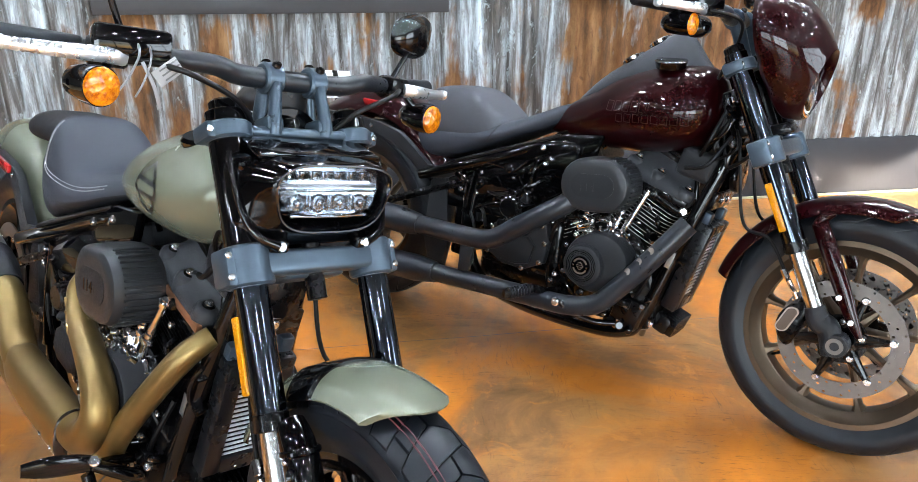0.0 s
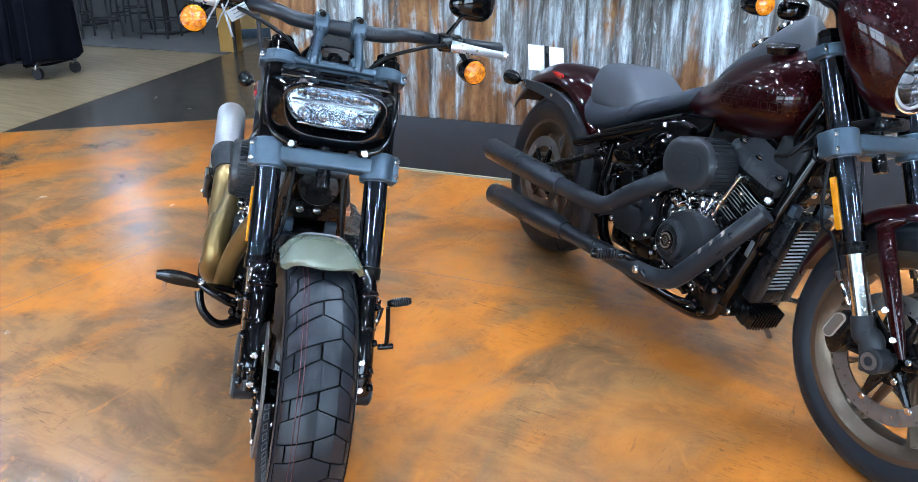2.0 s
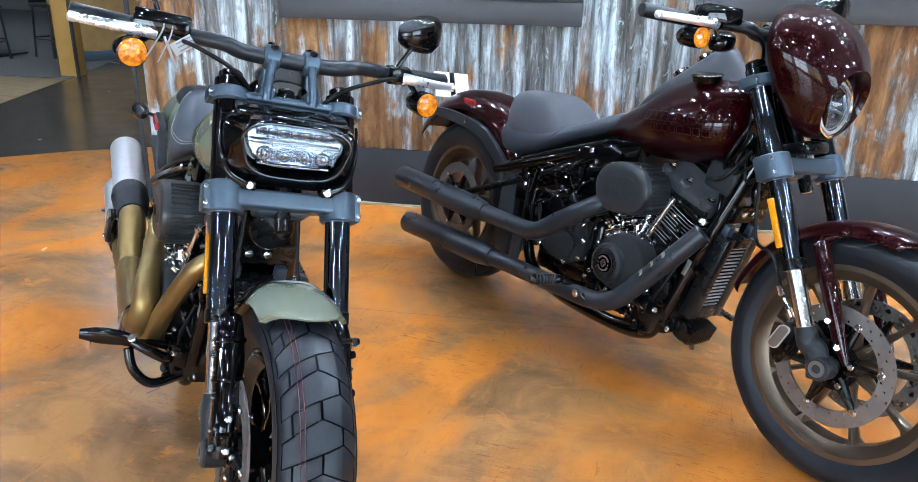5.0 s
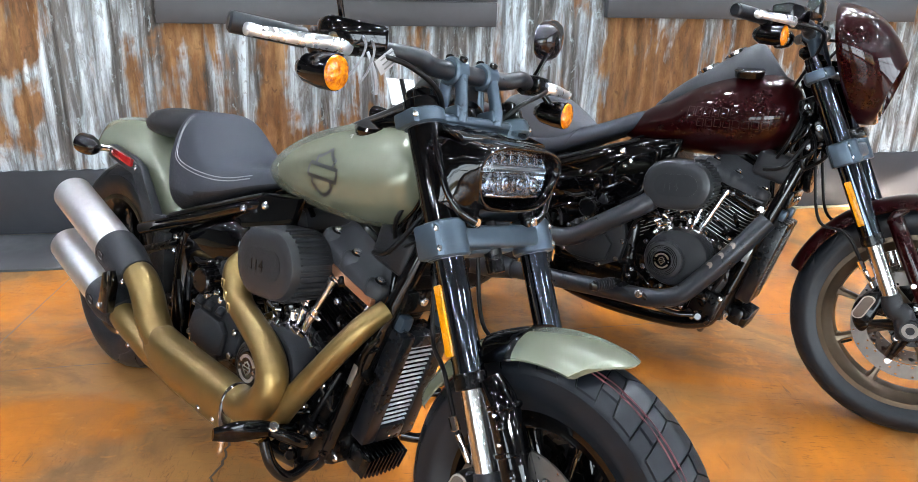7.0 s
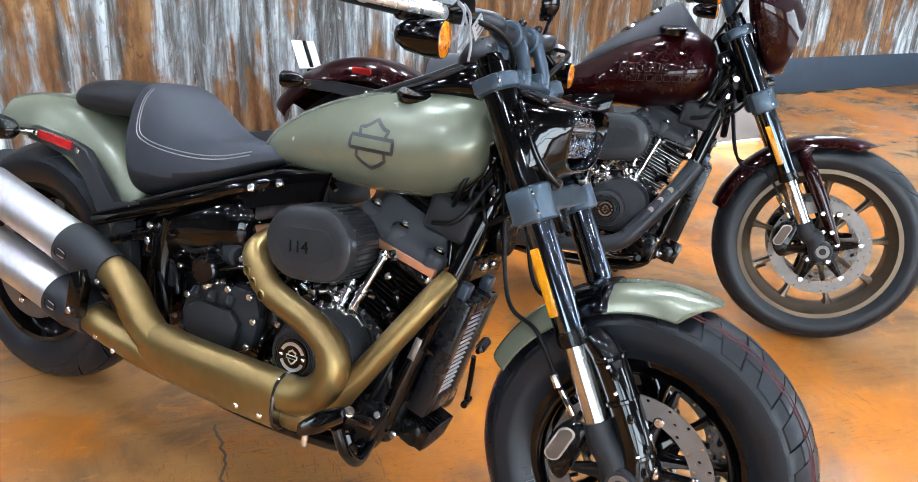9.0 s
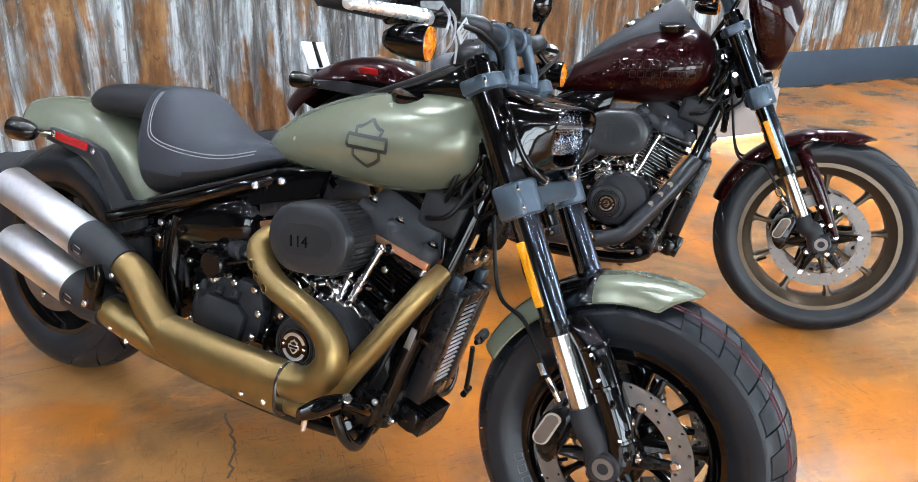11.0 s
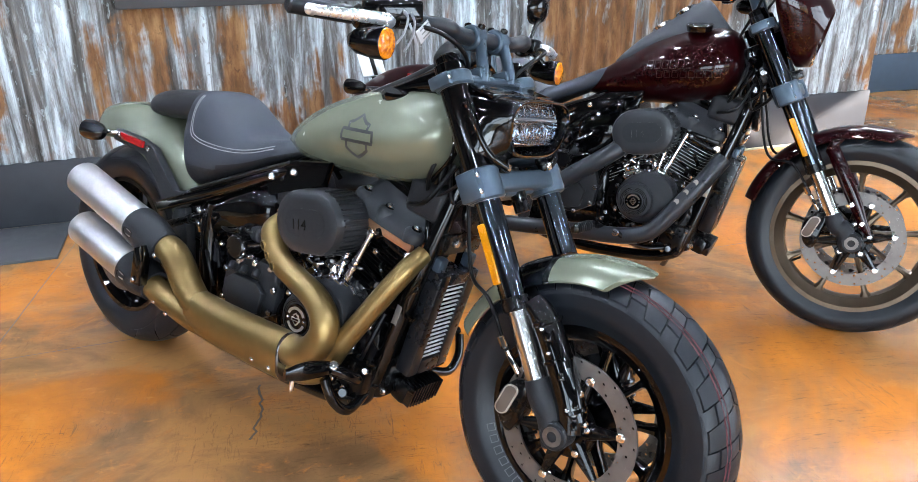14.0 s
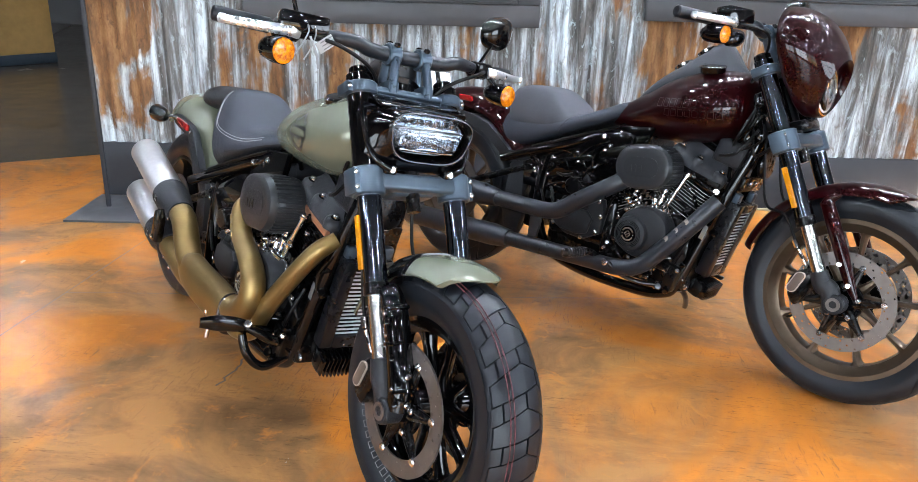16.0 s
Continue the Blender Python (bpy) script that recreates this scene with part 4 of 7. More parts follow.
        bolt_parts(cal, [(base + Vector((0.030, s * 0.018, 0.058)), (0, s, 0)), (base + Vector((0.058, s * 0.018, -0.004)), (0, s, 0))], r=0.009)
        hose = [base + Vector((0.004, s * 0.02, 0.065)), base + Vector((-0.02, s * 0.03, 0.10)), base + Vector((-0.085, s * 0.02, 0.19)), Vector((1.33, s * 0.075, 0.56)), Vector((1.29, s * 0.06, 0.70)), Vector((1.26, s * 0.05, 0.86))]
        part("brake_hose", sweep(B(), hose, 0.0045, n=10, sub=8), M_CABLE, cal, "black brake hose")
        part("banjo", cyl(B(), base + Vector((0.006, s * 0.02, 0.060)), base + Vector((-0.022, s * 0.030, 0.104)), 0.0065, n=10), M_CHROME, cal, "bright hose end")
        part("banjo_nut", cyl(B(), base + Vector((-0.026, s * 0.030, 0.106)), base + Vector((-0.040, s * 0.030, 0.128)), 0.0085, n=8), M_CHROME, cal, "bright hose nut")
    return fork


def fins(bm, base, d, width, depth, n, gap, grow=0.0):
    """Cylinder cooling fins: stacked rounded plates across the direction d."""
    d = Vector(d).normalized()
    y = Vector((0, 1, 0))
    x = y.cross(d).normalized()
    for k in range(n):
        o = Vector(base) + d * gap * k
        out = rounded(width * (1 + grow * k / n), depth, 0.035)
        rings = [[o + d * h + x * a * g + y * b * g for a, b in out] for h, g in ((0, 0.985), (0.0006, 1.0), (0.0022, 1.0), (0.0028, 0.985))]
        loft(bm, rings)
    return bm


def emblem(parent, c, r, axis_y=-1, accent=None):
    """A round cover badge: dark disc, bright ring and a plain shield shape."""
    x, y, z = c
    bg = part("badge", lathe(B(), [(y, r), (y + axis_y * 0.004, r * 0.96), (y + axis_y * 0.004, 0.0005)], (x, 0, z), "Y", 36), M_GLOSS, parent, "round black badge with a bright ring")
    for a0 in (22, 202):
        arc = [radians(a0 + 136 * k / 14) for k in range(15)]
        rim_ = [(x + r * 0.82 * math.cos(a), z + r * 0.82 * math.sin(a)) for a in arc] + [(x + r * 0.64 * math.cos(a), z + r * 0.64 * math.sin(a)) for a in arc[::-1]]
        part("ring", plate(B(), rim_, y + axis_y * 0.003, y + axis_y * 0.0055, 0.0004), accent or M_STEEL, bg)
    bolt_parts(bg, [((x + e * r * 0.73, y + axis_y * 0.004, z), (0, axis_y, 0)) for e in (-1, 1)], r=r * 0.10, h=0.003)
    bar = [(-0.36, -0.11), (0.36, -0.11), (0.36, 0.12), (-0.36, 0.12)]
    shield = [(-0.24, 0.12), (-0.26, 0.30), (-0.08, 0.36), (0.0, 0.46), (0.08, 0.36), (0.26, 0.30), (0.24, 0.12), (0.26, -0.20), (0.14, -0.34), (0.0, -0.44), (-0.14, -0.34), (-0.26, -0.20)]
    for outl, mat_, y0, y1 in ((shield, accent or M_STEEL, 0.003, 0.0052), ([(a * 0.72, b * 0.76) for a, b in shield], M_GLOSS, 0.003, 0.0058), (bar, accent or M_STEEL, 0.003, 0.0064), ([(a * 0.86, b * 0.55) for a, b in bar], M_GLOSS, 0.003, 0.0068)):
        part("shield", plate(B(), [(x + a * r, z + b * r) for a, b in outl], y + axis_y * y0, y + axis_y * y1, 0.0003), mat_, bg)
    return bg


def text_mesh(body, size, depth):
    cu = bpy.data.curves.new("lettering", "FONT")
    cu.body, cu.size, cu.extrude = body, size, depth
    cu.align_x, cu.align_y = "CENTER", "CENTER"
    ob = bpy.data.objects.new("lettering", cu)
    scene.collection.objects.link(ob)
    me = bpy.data.meshes.new_from_object(ob.evaluated_get(bpy.context.evaluated_depsgraph_get()))
    bpy.data.objects.remove(ob)
    return me


def stadium(w, h, n=10):
    out = []
    for cx, a0 in ((w / 2 - h / 2, -90), (-w / 2 + h / 2, 90)):
        for k in range(n + 1):
            a = radians(a0 + 180 * k / n)
            out.append((cx + h / 2 * math.cos(a), h / 2 * math.sin(a)))
    return out


def make_engine(bike, accent, fin_edge):
    """45-degree V-twin with cam cover, gearbox, round-ended air cleaner and rocker boxes."""
    C = Vector((0.955, 0, 0.375))
    bm = B()
    rings = []
    for y, g in ((-0.125, 0.86), (-0.115, 1), (0.115, 1), (0.125, 0.86)):
        rings.append([(C.x + 0.02 + math.cos(t) * 0.150 * g, y, C.z - 0.02 + math.sin(t) * 0.135 * g) for t in [2 * math.pi * i / 32 for i in range(32)]])
    loft(bm, rings)
    box(bm, (0.96, 0, 0.25), (0.34, 0.22, 0.10), bev=0.02)
    eng = part("engine", bm, M_SATIN, bike, "black air-cooled V-twin engine")
    # gearbox
    bm = B()
    box(bm, (0.68, 0, 0.37), (0.30, 0.22, 0.20), bev=0.03, seg=3)
    box(bm, (0.70, 0, 0.26), (0.34, 0.20, 0.08), bev=0.02)
    gear = part("gearbox", bm, M_SATIN, eng, "black gearbox housing")
    side = [(0.578, 0.365), (0.592, 0.410), (0.64, 0.440), (0.72, 0.455), (0.785, 0.452), (0.800, 0.40), (0.788, 0.325), (0.72, 0.290), (0.64, 0.292), (0.585, 0.318)]
    cover = part("side_cover", plate(B(), side, -0.108, -0.142, 0.012), M_WRINKLE, gear, "black gearbox side cover")
    part("raised_panel", plate(B(), [(0.598, 0.345), (0.612, 0.385), (0.645, 0.405), (0.735, 0.400), (0.760, 0.375), (0.745, 0.318), (0.70, 0.306), (0.625, 0.312)], -0.140, -0.160, 0.009), M_WRINKLE, gear, "black gearbox side cover")
    bolt_parts(gear, [((x, -0.142, z), (0, -1, 0)) for x, z in ((0.600, 0.405), (0.652, 0.436), (0.715, 0.444), (0.775, 0.442), (0.790, 0.390), (0.778, 0.330), (0.72, 0.298), (0.590, 0.325))], r=0.0085, h=0.010)
    for x in (0.625, 0.672, 0.722):
        part("cover_boss", cyl(B(), (x, -0.142, 0.428), (x + 0.004, -0.156, 0.410), 0.011, n=12, bev=0.003), M_WRINKLE, gear)
    part("oil_filler", cyl(B(), (0.66, -0.10, 0.482), (0.668, -0.180, 0.480), 0.030, n=24, bev=0.004), M_SATIN, gear, "ribbed black filler plug")
    for k in range(12):
        a = 2 * math.pi * k / 12
        part("rib", cyl(B(), (0.661 + 0.030 * math.cos(a), -0.112, 0.482 + 0.030 * math.sin(a)), (0.667 + 0.030 * math.cos(a), -0.172, 0.480 + 0.030 * math.sin(a)), 0.004, n=6), M_SATIN, gear)
    part("starter", cyl(B(), (0.60, -0.10, 0.505), (0.72, -0.125, 0.515), 0.024, n=20, bev=0.005), M_WRINKLE, gear)
    part("cable_guide", sweep(B(), [(0.54, -0.13, 0.515), (0.60, -0.145, 0.505), (0.66, -0.14, 0.520), (0.74, -0.13, 0.505)], 0.006, n=8), M_CABLE, gear)
    part("cable_guide", sweep(B(), [(0.53, -0.13, 0.455), (0.56, -0.145, 0.44), (0.575, -0.15, 0.40)], 0.006, n=8), M_CABLE, gear)
    bolt_parts(gear, [((x, -0.130, z), (0, -1, 0.1)) for x, z in ((0.545, 0.50), (0.56, 0.46), (0.555, 0.415), (0.79, 0.475), (0.815, 0.44), (0.735, 0.515))], r=0.0075, h=0.010)
    # primary side
    bm = plate(B(), [(0.50, 0.33), (0.56, 0.42), (0.66, 0.45), (0.86, 0.44), (1.00, 0.46), (1.09, 0.40), (1.10, 0.31), (1.02, 0.25), (0.80, 0.245), (0.60, 0.25)], 0.11, 0.205, 0.02)
    part("primary_cover", bm, M_SATIN, eng, "black primary drive cover")
    # cam cover with badge
    bm = B()
    rings = []
    for y, g in ((-0.11, 1.0), (-0.165, 1.0), (-0.180, 0.93), (-0.184, 0.84)):
        ring = []
        for i in range(40):
            t = 2 * math.pi * i / 40
            r = 0.090 + 0.022 * max(0, math.sin(t + 0.5)) ** 2 + 0.016 * max(0, math.cos(t)) ** 2
            ring.append((C.x + 0.01 + math.cos(t) * r * g, y, C.z + math.sin(t) * r * g * 0.92))
        rings.append(ring)
    loft(bm, rings)
    cam_cover = part("cam_cover", bm, M_WRINKLE, eng, "wrinkle black cam cover")
    lathe_y = -0.183
    part("cover_boss", lathe(B(), [(lathe_y, 0.062), (lathe_y - 0.016, 0.058), (lathe_y - 0.022, 0.050), (lathe_y - 0.022, 0.001)], (0.946, 0, 0.372), "Y", 40), M_WRINKLE, cam_cover)
    emblem(cam_cover, (0.946, lathe_y - 0.0225, 0.372), 0.037 if accent is M_COPPER else 0.029, -1, M_STEEL if accent is M_COPPER else M_BADGEFIELD)
    for r_ring in (0.0405, 0.0450) if accent is M_COPPER else (0.034, 0.039, 0.044):
        part("groove_ring", lathe(B(), [(lathe_y - 0.0215, r_ring), (lathe_y - 0.0232, r_ring + 0.0006), (lathe_y - 0.0232, r_ring + 0.0018), (lathe_y - 0.0215, r_ring + 0.0024)], (0.946, 0, 0.372), "Y", 40), M_SATIN, cam_cover)
    bolt_parts(cam_cover, [((C.x + 0.01 + 0.098 * math.cos(a), -0.172, C.z + 0.09 * math.sin(a)), (0, -1, 0)) for a in (0.2, 1.0, 1.9, 2.7, 3.6, 4.5, 5.5)], r=0.0075)
    # cylinders
    for k, lean, fx in ((1, 24, 0.965), (-1, 27, 0.915)):
        d = Vector((k * math.sin(radians(lean)), 0, math.cos(radians(lean))))
        x = Vector((0, 1, 0)).cross(d)
        foot = Vector((fx, 0, 0.33))
        name = "front_cylinder" if k > 0 else "rear_cylinder"
        cy = part(name, cyl(B(), foot + d * 0.08, foot + d * 0.31, 0.062, n=28), M_SATIN, eng, "black finned cylinder")
        for q in range(16):
            fo = part("cooling_fin", fins(B(), foot + d * (0.112 + 0.0103 * q), d, 0.168 * (1 + 0.0065 * q), 0.192, 1, 0.01), (M_SATIN, fin_edge), cy)
            for p in fo.data.polygons:
                if abs(p.normal.dot(d)) < 0.5:
                    p.material_index = 1
        hd = foot + d * (0.275 if k > 0 else 0.266)
        ang = math.degrees(math.atan2(d.x, d.z))
        d_fin = d
        part("cylinder_head", box(B(), hd + d * 0.012, (0.190, 0.196, 0.022), (0, ang, 0), 0.008), M_SATIN, cy)
        tilt = 15
        d = Vector((k * math.sin(radians(tilt)), 0, math.cos(radians(tilt))))
        x = Vector((0, 1, 0)).cross(d)
        ang = k * tilt
        strip_mat = accent if accent is M_COPPER else M_SATIN
        part("gasket_strip", box(B(), hd + d * 0.026, (0.198, 0.212, 0.018), (0, ang, 0), 0.003), strip_mat, cy, "metal strip under the rocker box")
        # the box rises towards the middle of the engine; three bolt lobes swell out of its flank
        r_ang = 23 if k > 0 else 21
        dr = Vector((k * math.sin(radians(r_ang)), 0, math.cos(radians(r_ang))))
        xr = Vector((0, 1, 0)).cross(dr)
        top = Vector((1.090, 0, 0.650)) if k > 0 else Vector((0.795, 0, 0.662))
        lobes = (-0.080, -0.004, 0.086) if k > 0 else (-0.086, -0.024, 0.078)
        rings = []
        for h, gx, gy in ((-0.040, 0.098, 0.100), (-0.034, 0.102, 0.104), (-0.014, 0.103, 0.104), (-0.004, 0.102, 0.098), (0.006, 0.099, 0.084), (0.016, 0.096, 0.070), (0.030, 0.092, 0.062), (0.042, 0.086, 0.056), (0.046, 0.078, 0.050)):
            rings.append([top + dr * h + xr * a + Vector((0, b, 0)) for a, b in rounded(gx * 2, gy * 2, 0.032, 7)])
        rock = part("rocker_box", loft(B(), rings), M_ROCKER, cy, "wrinkle black rocker box", 50)
        for a in lobes:
            q0 = top + xr * a + Vector((0, -0.080, 0))
            rows_l = [(-0.040, 0.024, 0.020), (-0.034, 0.027, 0.0255), (-0.012, 0.027, 0.0255), (-0.002, 0.025, 0.0235), (0.004, 0.020, 0.019), (0.007, 0.014, 0.014)]
            part("rocker_lobe", loft(B(), [[q0 + dr * h + xr * math.cos(t) * ra + Vector((0, math.sin(t) * rb, 0)) for t in [2 * math.pi * i / 24 for i in range(24)]] for h, ra, rb in rows_l]), M_ROCKER, rock, sharp=60)
            part("bolt_seat", cyl(B(), q0 + dr * 0.0065, q0 + dr * 0.0085, 0.0125, n=14, bev=0.0004), M_GLOSS, rock)
            bolt_parts(rock, [(q0 + dr * 0.008, dr)], r=0.0090, h=0.008)
        cap = [[top + dr * h + xr * a + Vector((0, b, 0)) for a, b in rounded(gx * 2, gy * 2, 0.02)] for h, gx, gy in ((0.040, 0.084, 0.056), (0.052, 0.082, 0.052), (0.057, 0.074, 0.044))]
        part("cover_plate", loft(B(), cap), M_GLOSS, rock, "gloss black rocker cover plate")
        part("breather_hose", sweep(B(), [top + dr * 0.056 + xr * -0.06 + Vector((0, -0.05, 0)), top + dr * 0.064 + Vector((0, -0.058, 0)), top + dr * 0.050 + xr * 0.07 + Vector((0, -0.055, 0)), top - dr * 0.010 + xr * 0.112 + Vector((0, -0.06, 0))], 0.0065, n=10), M_GLOSS, rock, "glossy black breather hose")
        bolt_parts(cy, [(hd + d * 0.006 + x * k * 0.094 + Vector((0, -0.090, 0)), (k * 0.5, -1, 0))], r=0.0125, h=0.014)
        # pushrod tubes
        d = d_fin
        x = Vector((0, 1, 0)).cross(d)
        for a in (0.0, 0.045):
            p0 = Vector((C.x + 0.008 + k * (0.026 + 0.5 * a), -0.138, C.z + 0.072))
            p1 = hd + d * 0.024 + x * k * (a - 0.055) + Vector((0, -0.116, 0))
            tube = part("pushrod_tube", cyl(B(), p0, p1, 0.0090, n=14), M_CHROME, cy, "chrome pushrod tube")
            for f, r in ((0.02, 0.015), (0.10, 0.0125), (0.36, 0.0125), (0.44, 0.0115), (0.90, 0.0135)):
                q = p0.lerp(p1, f)
                dd = (p1 - p0).normalized()
                part("collar", cyl(B(), q, q + dd * 0.012, r, n=14), M_CHROME, tube)
    for dx, a in ((-0.034, -24), (0.046, 24)):
        part("tappet_block", box(B(), (C.x + dx, -0.136, C.z + 0.078), (0.062, 0.056, 0.034), (0, a, 0), 0.009), M_CHROME, eng, "chrome tappet block")
        part("tappet_block", box(B(), (C.x + dx * 1.1, -0.136, C.z + 0.100), (0.046, 0.044, 0.018), (0, a, 0), 0.006), M_CHROME, eng, "chrome tappet block")
        bolt_parts(eng, [((C.x + dx + e, -0.165, C.z + 0.082 + 0.010 * (1 if e * dx < 0 else -1)), (0, -1, 0.3)) for e in (-0.022, 0.022)], r=0.008, h=0.006)
    # air cleaner
    bm = B()
    ang = radians(6)
    ac = Vector((0.948, 0, 0.602))

    def on_ac(a, b, y):
        return (ac.x + a * math.cos(ang) - b * math.sin(ang), y, ac.z + a * math.sin(ang) + b * math.cos(ang))

    loft(bm, [[on_ac(a * g, b * (g - 0.02 * (1 - g)), y) for a, b in stadium(0.212, 0.150)] for y, g in ((-0.09, 0.88), (-0.10, 0.97), (-0.115, 1.0), (-0.175, 1.0), (-0.192, 0.985), (-0.202, 0.94), (-0.206, 0.86), (-0.207, 0.70))])
    air = part("air_cleaner", bm, M_AIRCOVER, eng, "oval wrinkle black air cleaner cover")
    for k in range(17):
        t = radians(-80 + 10 * k)
        p = on_ac(0.031 + 0.0750 * math.cos(t), 0.0750 * math.sin(t), -0.150)
        part("rib", box(B(), p, (0.007, 0.070, 0.0055), (0, -math.degrees(t) - 6, 0), 0.0018), M_WRINKLE, air)
    part("face_groove", loft(B(), [[on_ac(a * g, b * g, y) for a, b in stadium(0.13, 0.065)] for g, y in ((1.0, -0.2065), (1.0, -0.2082), (0.97, -0.2082))]), M_WRINKLE, air)
    tx = new("lettering", text_mesh("114", 0.034, 0.0008))
    tx.data.materials.append(M_GLOSS if accent is M_COPPER else M_WRINKLE)
    tx.parent = eng
    tx.matrix_basis = Matrix.Translation(on_ac(-0.018, -0.006, -0.2085)) @ Matrix.Rotation(-ang, 4, "Y") @ Matrix.Rotation(math.pi / 2, 4, "X")
    tagged(tx, "embossed number 114")
    # intake and small fittings between the cylinders
    part("intake", cyl(B(), (0.955, -0.09, 0.60), (0.955, 0.05, 0.60), 0.035), M_SATIN, eng)
    for p0, p1, r in (((0.93, -0.14, 0.50), (0.93, -0.14, 0.455), 0.012), ((0.985, -0.14, 0.505), (0.995, -0.14, 0.45), 0.010), ((1.01, -0.12, 0.47), (1.05, -0.13, 0.44), 0.012)):
        part("fitting", cyl(B(), p0, p1, r, n=12), M_CHROME, eng, "small chrome fitting")
    rnd = random.Random(7)
    for q in range(34):
        p = Vector((0.90 + 0.17 * rnd.random(), -0.118 - 0.05 * rnd.random(), 0.455 + 0.065 * rnd.random()))
        d = Vector((rnd.uniform(-1, 1), rnd.uniform(-1, 0.2), rnd.uniform(-0.6, 1))).normalized()
        part("fitting", cyl(B(), p, p + d * rnd.uniform(0.010, 0.024), rnd.uniform(0.003, 0.008), n=10), M_CHROME if q % 3 else M_SATIN, eng, "small chrome fitting")
    for q, (p0, p1, p2) in enumerate((((1.02, -0.12, 0.44), (1.09, -0.14, 0.40), (1.12, -0.11, 0.33)), ((0.90, -0.13, 0.50), (0.83, -0.145, 0.47), (0.80, -0.13, 0.40)), ((1.05, -0.11, 0.25), (1.10, -0.135, 0.32), (1.13, -0.11, 0.42)), ((0.80, -0.12, 0.58), (0.84, -0.125, 0.62), (0.93, -0.10, 0.66)), ((1.16, -0.10, 0.68), (1.22, -0.115, 0.70), (1.26, -0.08, 0.78)))):
        part("hose", sweep(B(), [p0, p1, p2], 0.0055, n=8, sub=6), M_CABLE, eng, "thin black hose")
    bolt_parts(eng, [((x, -0.128, z), (0, -1, 0.1)) for x, z in ((1.015, 0.245), (1.045, 0.285), (1.085, 0.305), (0.985, 0.268), (1.105, 0.385), (1.02, 0.325))], r=0.0085, h=0.008)
    bolt_parts(eng, [((0.90, -0.126, 0.30), (0, -1, 0)), ((1.06, -0.126, 0.30), (0, -1, 0)), ((1.10, -0.10, 0.34), (0, -1, 0)), ((1.085, -0.115, 0.43), (0, -1, 0))], r=0.009)
    # small fittings, clips and plugs over the lower crankcase and the space behind the cylinders
    for x0, x1, z0, z1, y0, count in ((0.98, 1.15, 0.20, 0.34, -0.125, 26), (0.80, 0.93, 0.24, 0.34, -0.125, 12), (0.54, 0.80, 0.44, 0.53, -0.128, 16), (1.08, 1.20, 0.42, 0.62, -0.088, 12), (0.84, 0.92, 0.45, 0.55, -0.115, 8)):
        for q in range(count):
            p = Vector((rnd.uniform(x0, x1), y0 - rnd.uniform(0.0, 0.022), rnd.uniform(z0, z1)))
            d = Vector((rnd.uniform(-0.8, 0.8), -1, rnd.uniform(-0.3, 0.9))).normalized()
            kind = q % 4
            if kind == 0:
                bolt_parts(eng, [(p, d)], r=rnd.uniform(0.006, 0.009), h=0.012)
            elif kind == 1:
                part("clip", box(B(), p, (rnd.uniform(0.016, 0.034), 0.022, rnd.uniform(0.012, 0.026)), (rnd.uniform(-25, 25), rnd.uniform(-40, 40), rnd.uniform(-25, 25)), 0.005), M_GLOSS, eng, "small gloss black clip")
            elif kind == 2:
                part("plug", cyl(B(), p, p + d * rnd.uniform(0.014, 0.026), rnd.uniform(0.007, 0.014), n=12, bev=0.003), M_GLOSS, eng, "small gloss black plug")
            else:
                e = Vector((rnd.uniform(-0.05, 0.05), 0.004, rnd.uniform(-0.05, 0.05)))
                part("hose", sweep(B(), [p - e, p + Vector((0, -0.014, 0.008)), p + e], rnd.uniform(0.0035, 0.0065), n=8), M_GLOSS, eng, "thin glossy hose")
    # oil filter at the front
    bm = cyl(B(), (1.10, 0.02, 0.30), (1.16, 0.02, 0.285), 0.036, n=28, bev=0.008)
    part("oil_filter", bm, M_GLOSS, eng, "black oil filter")
    return eng


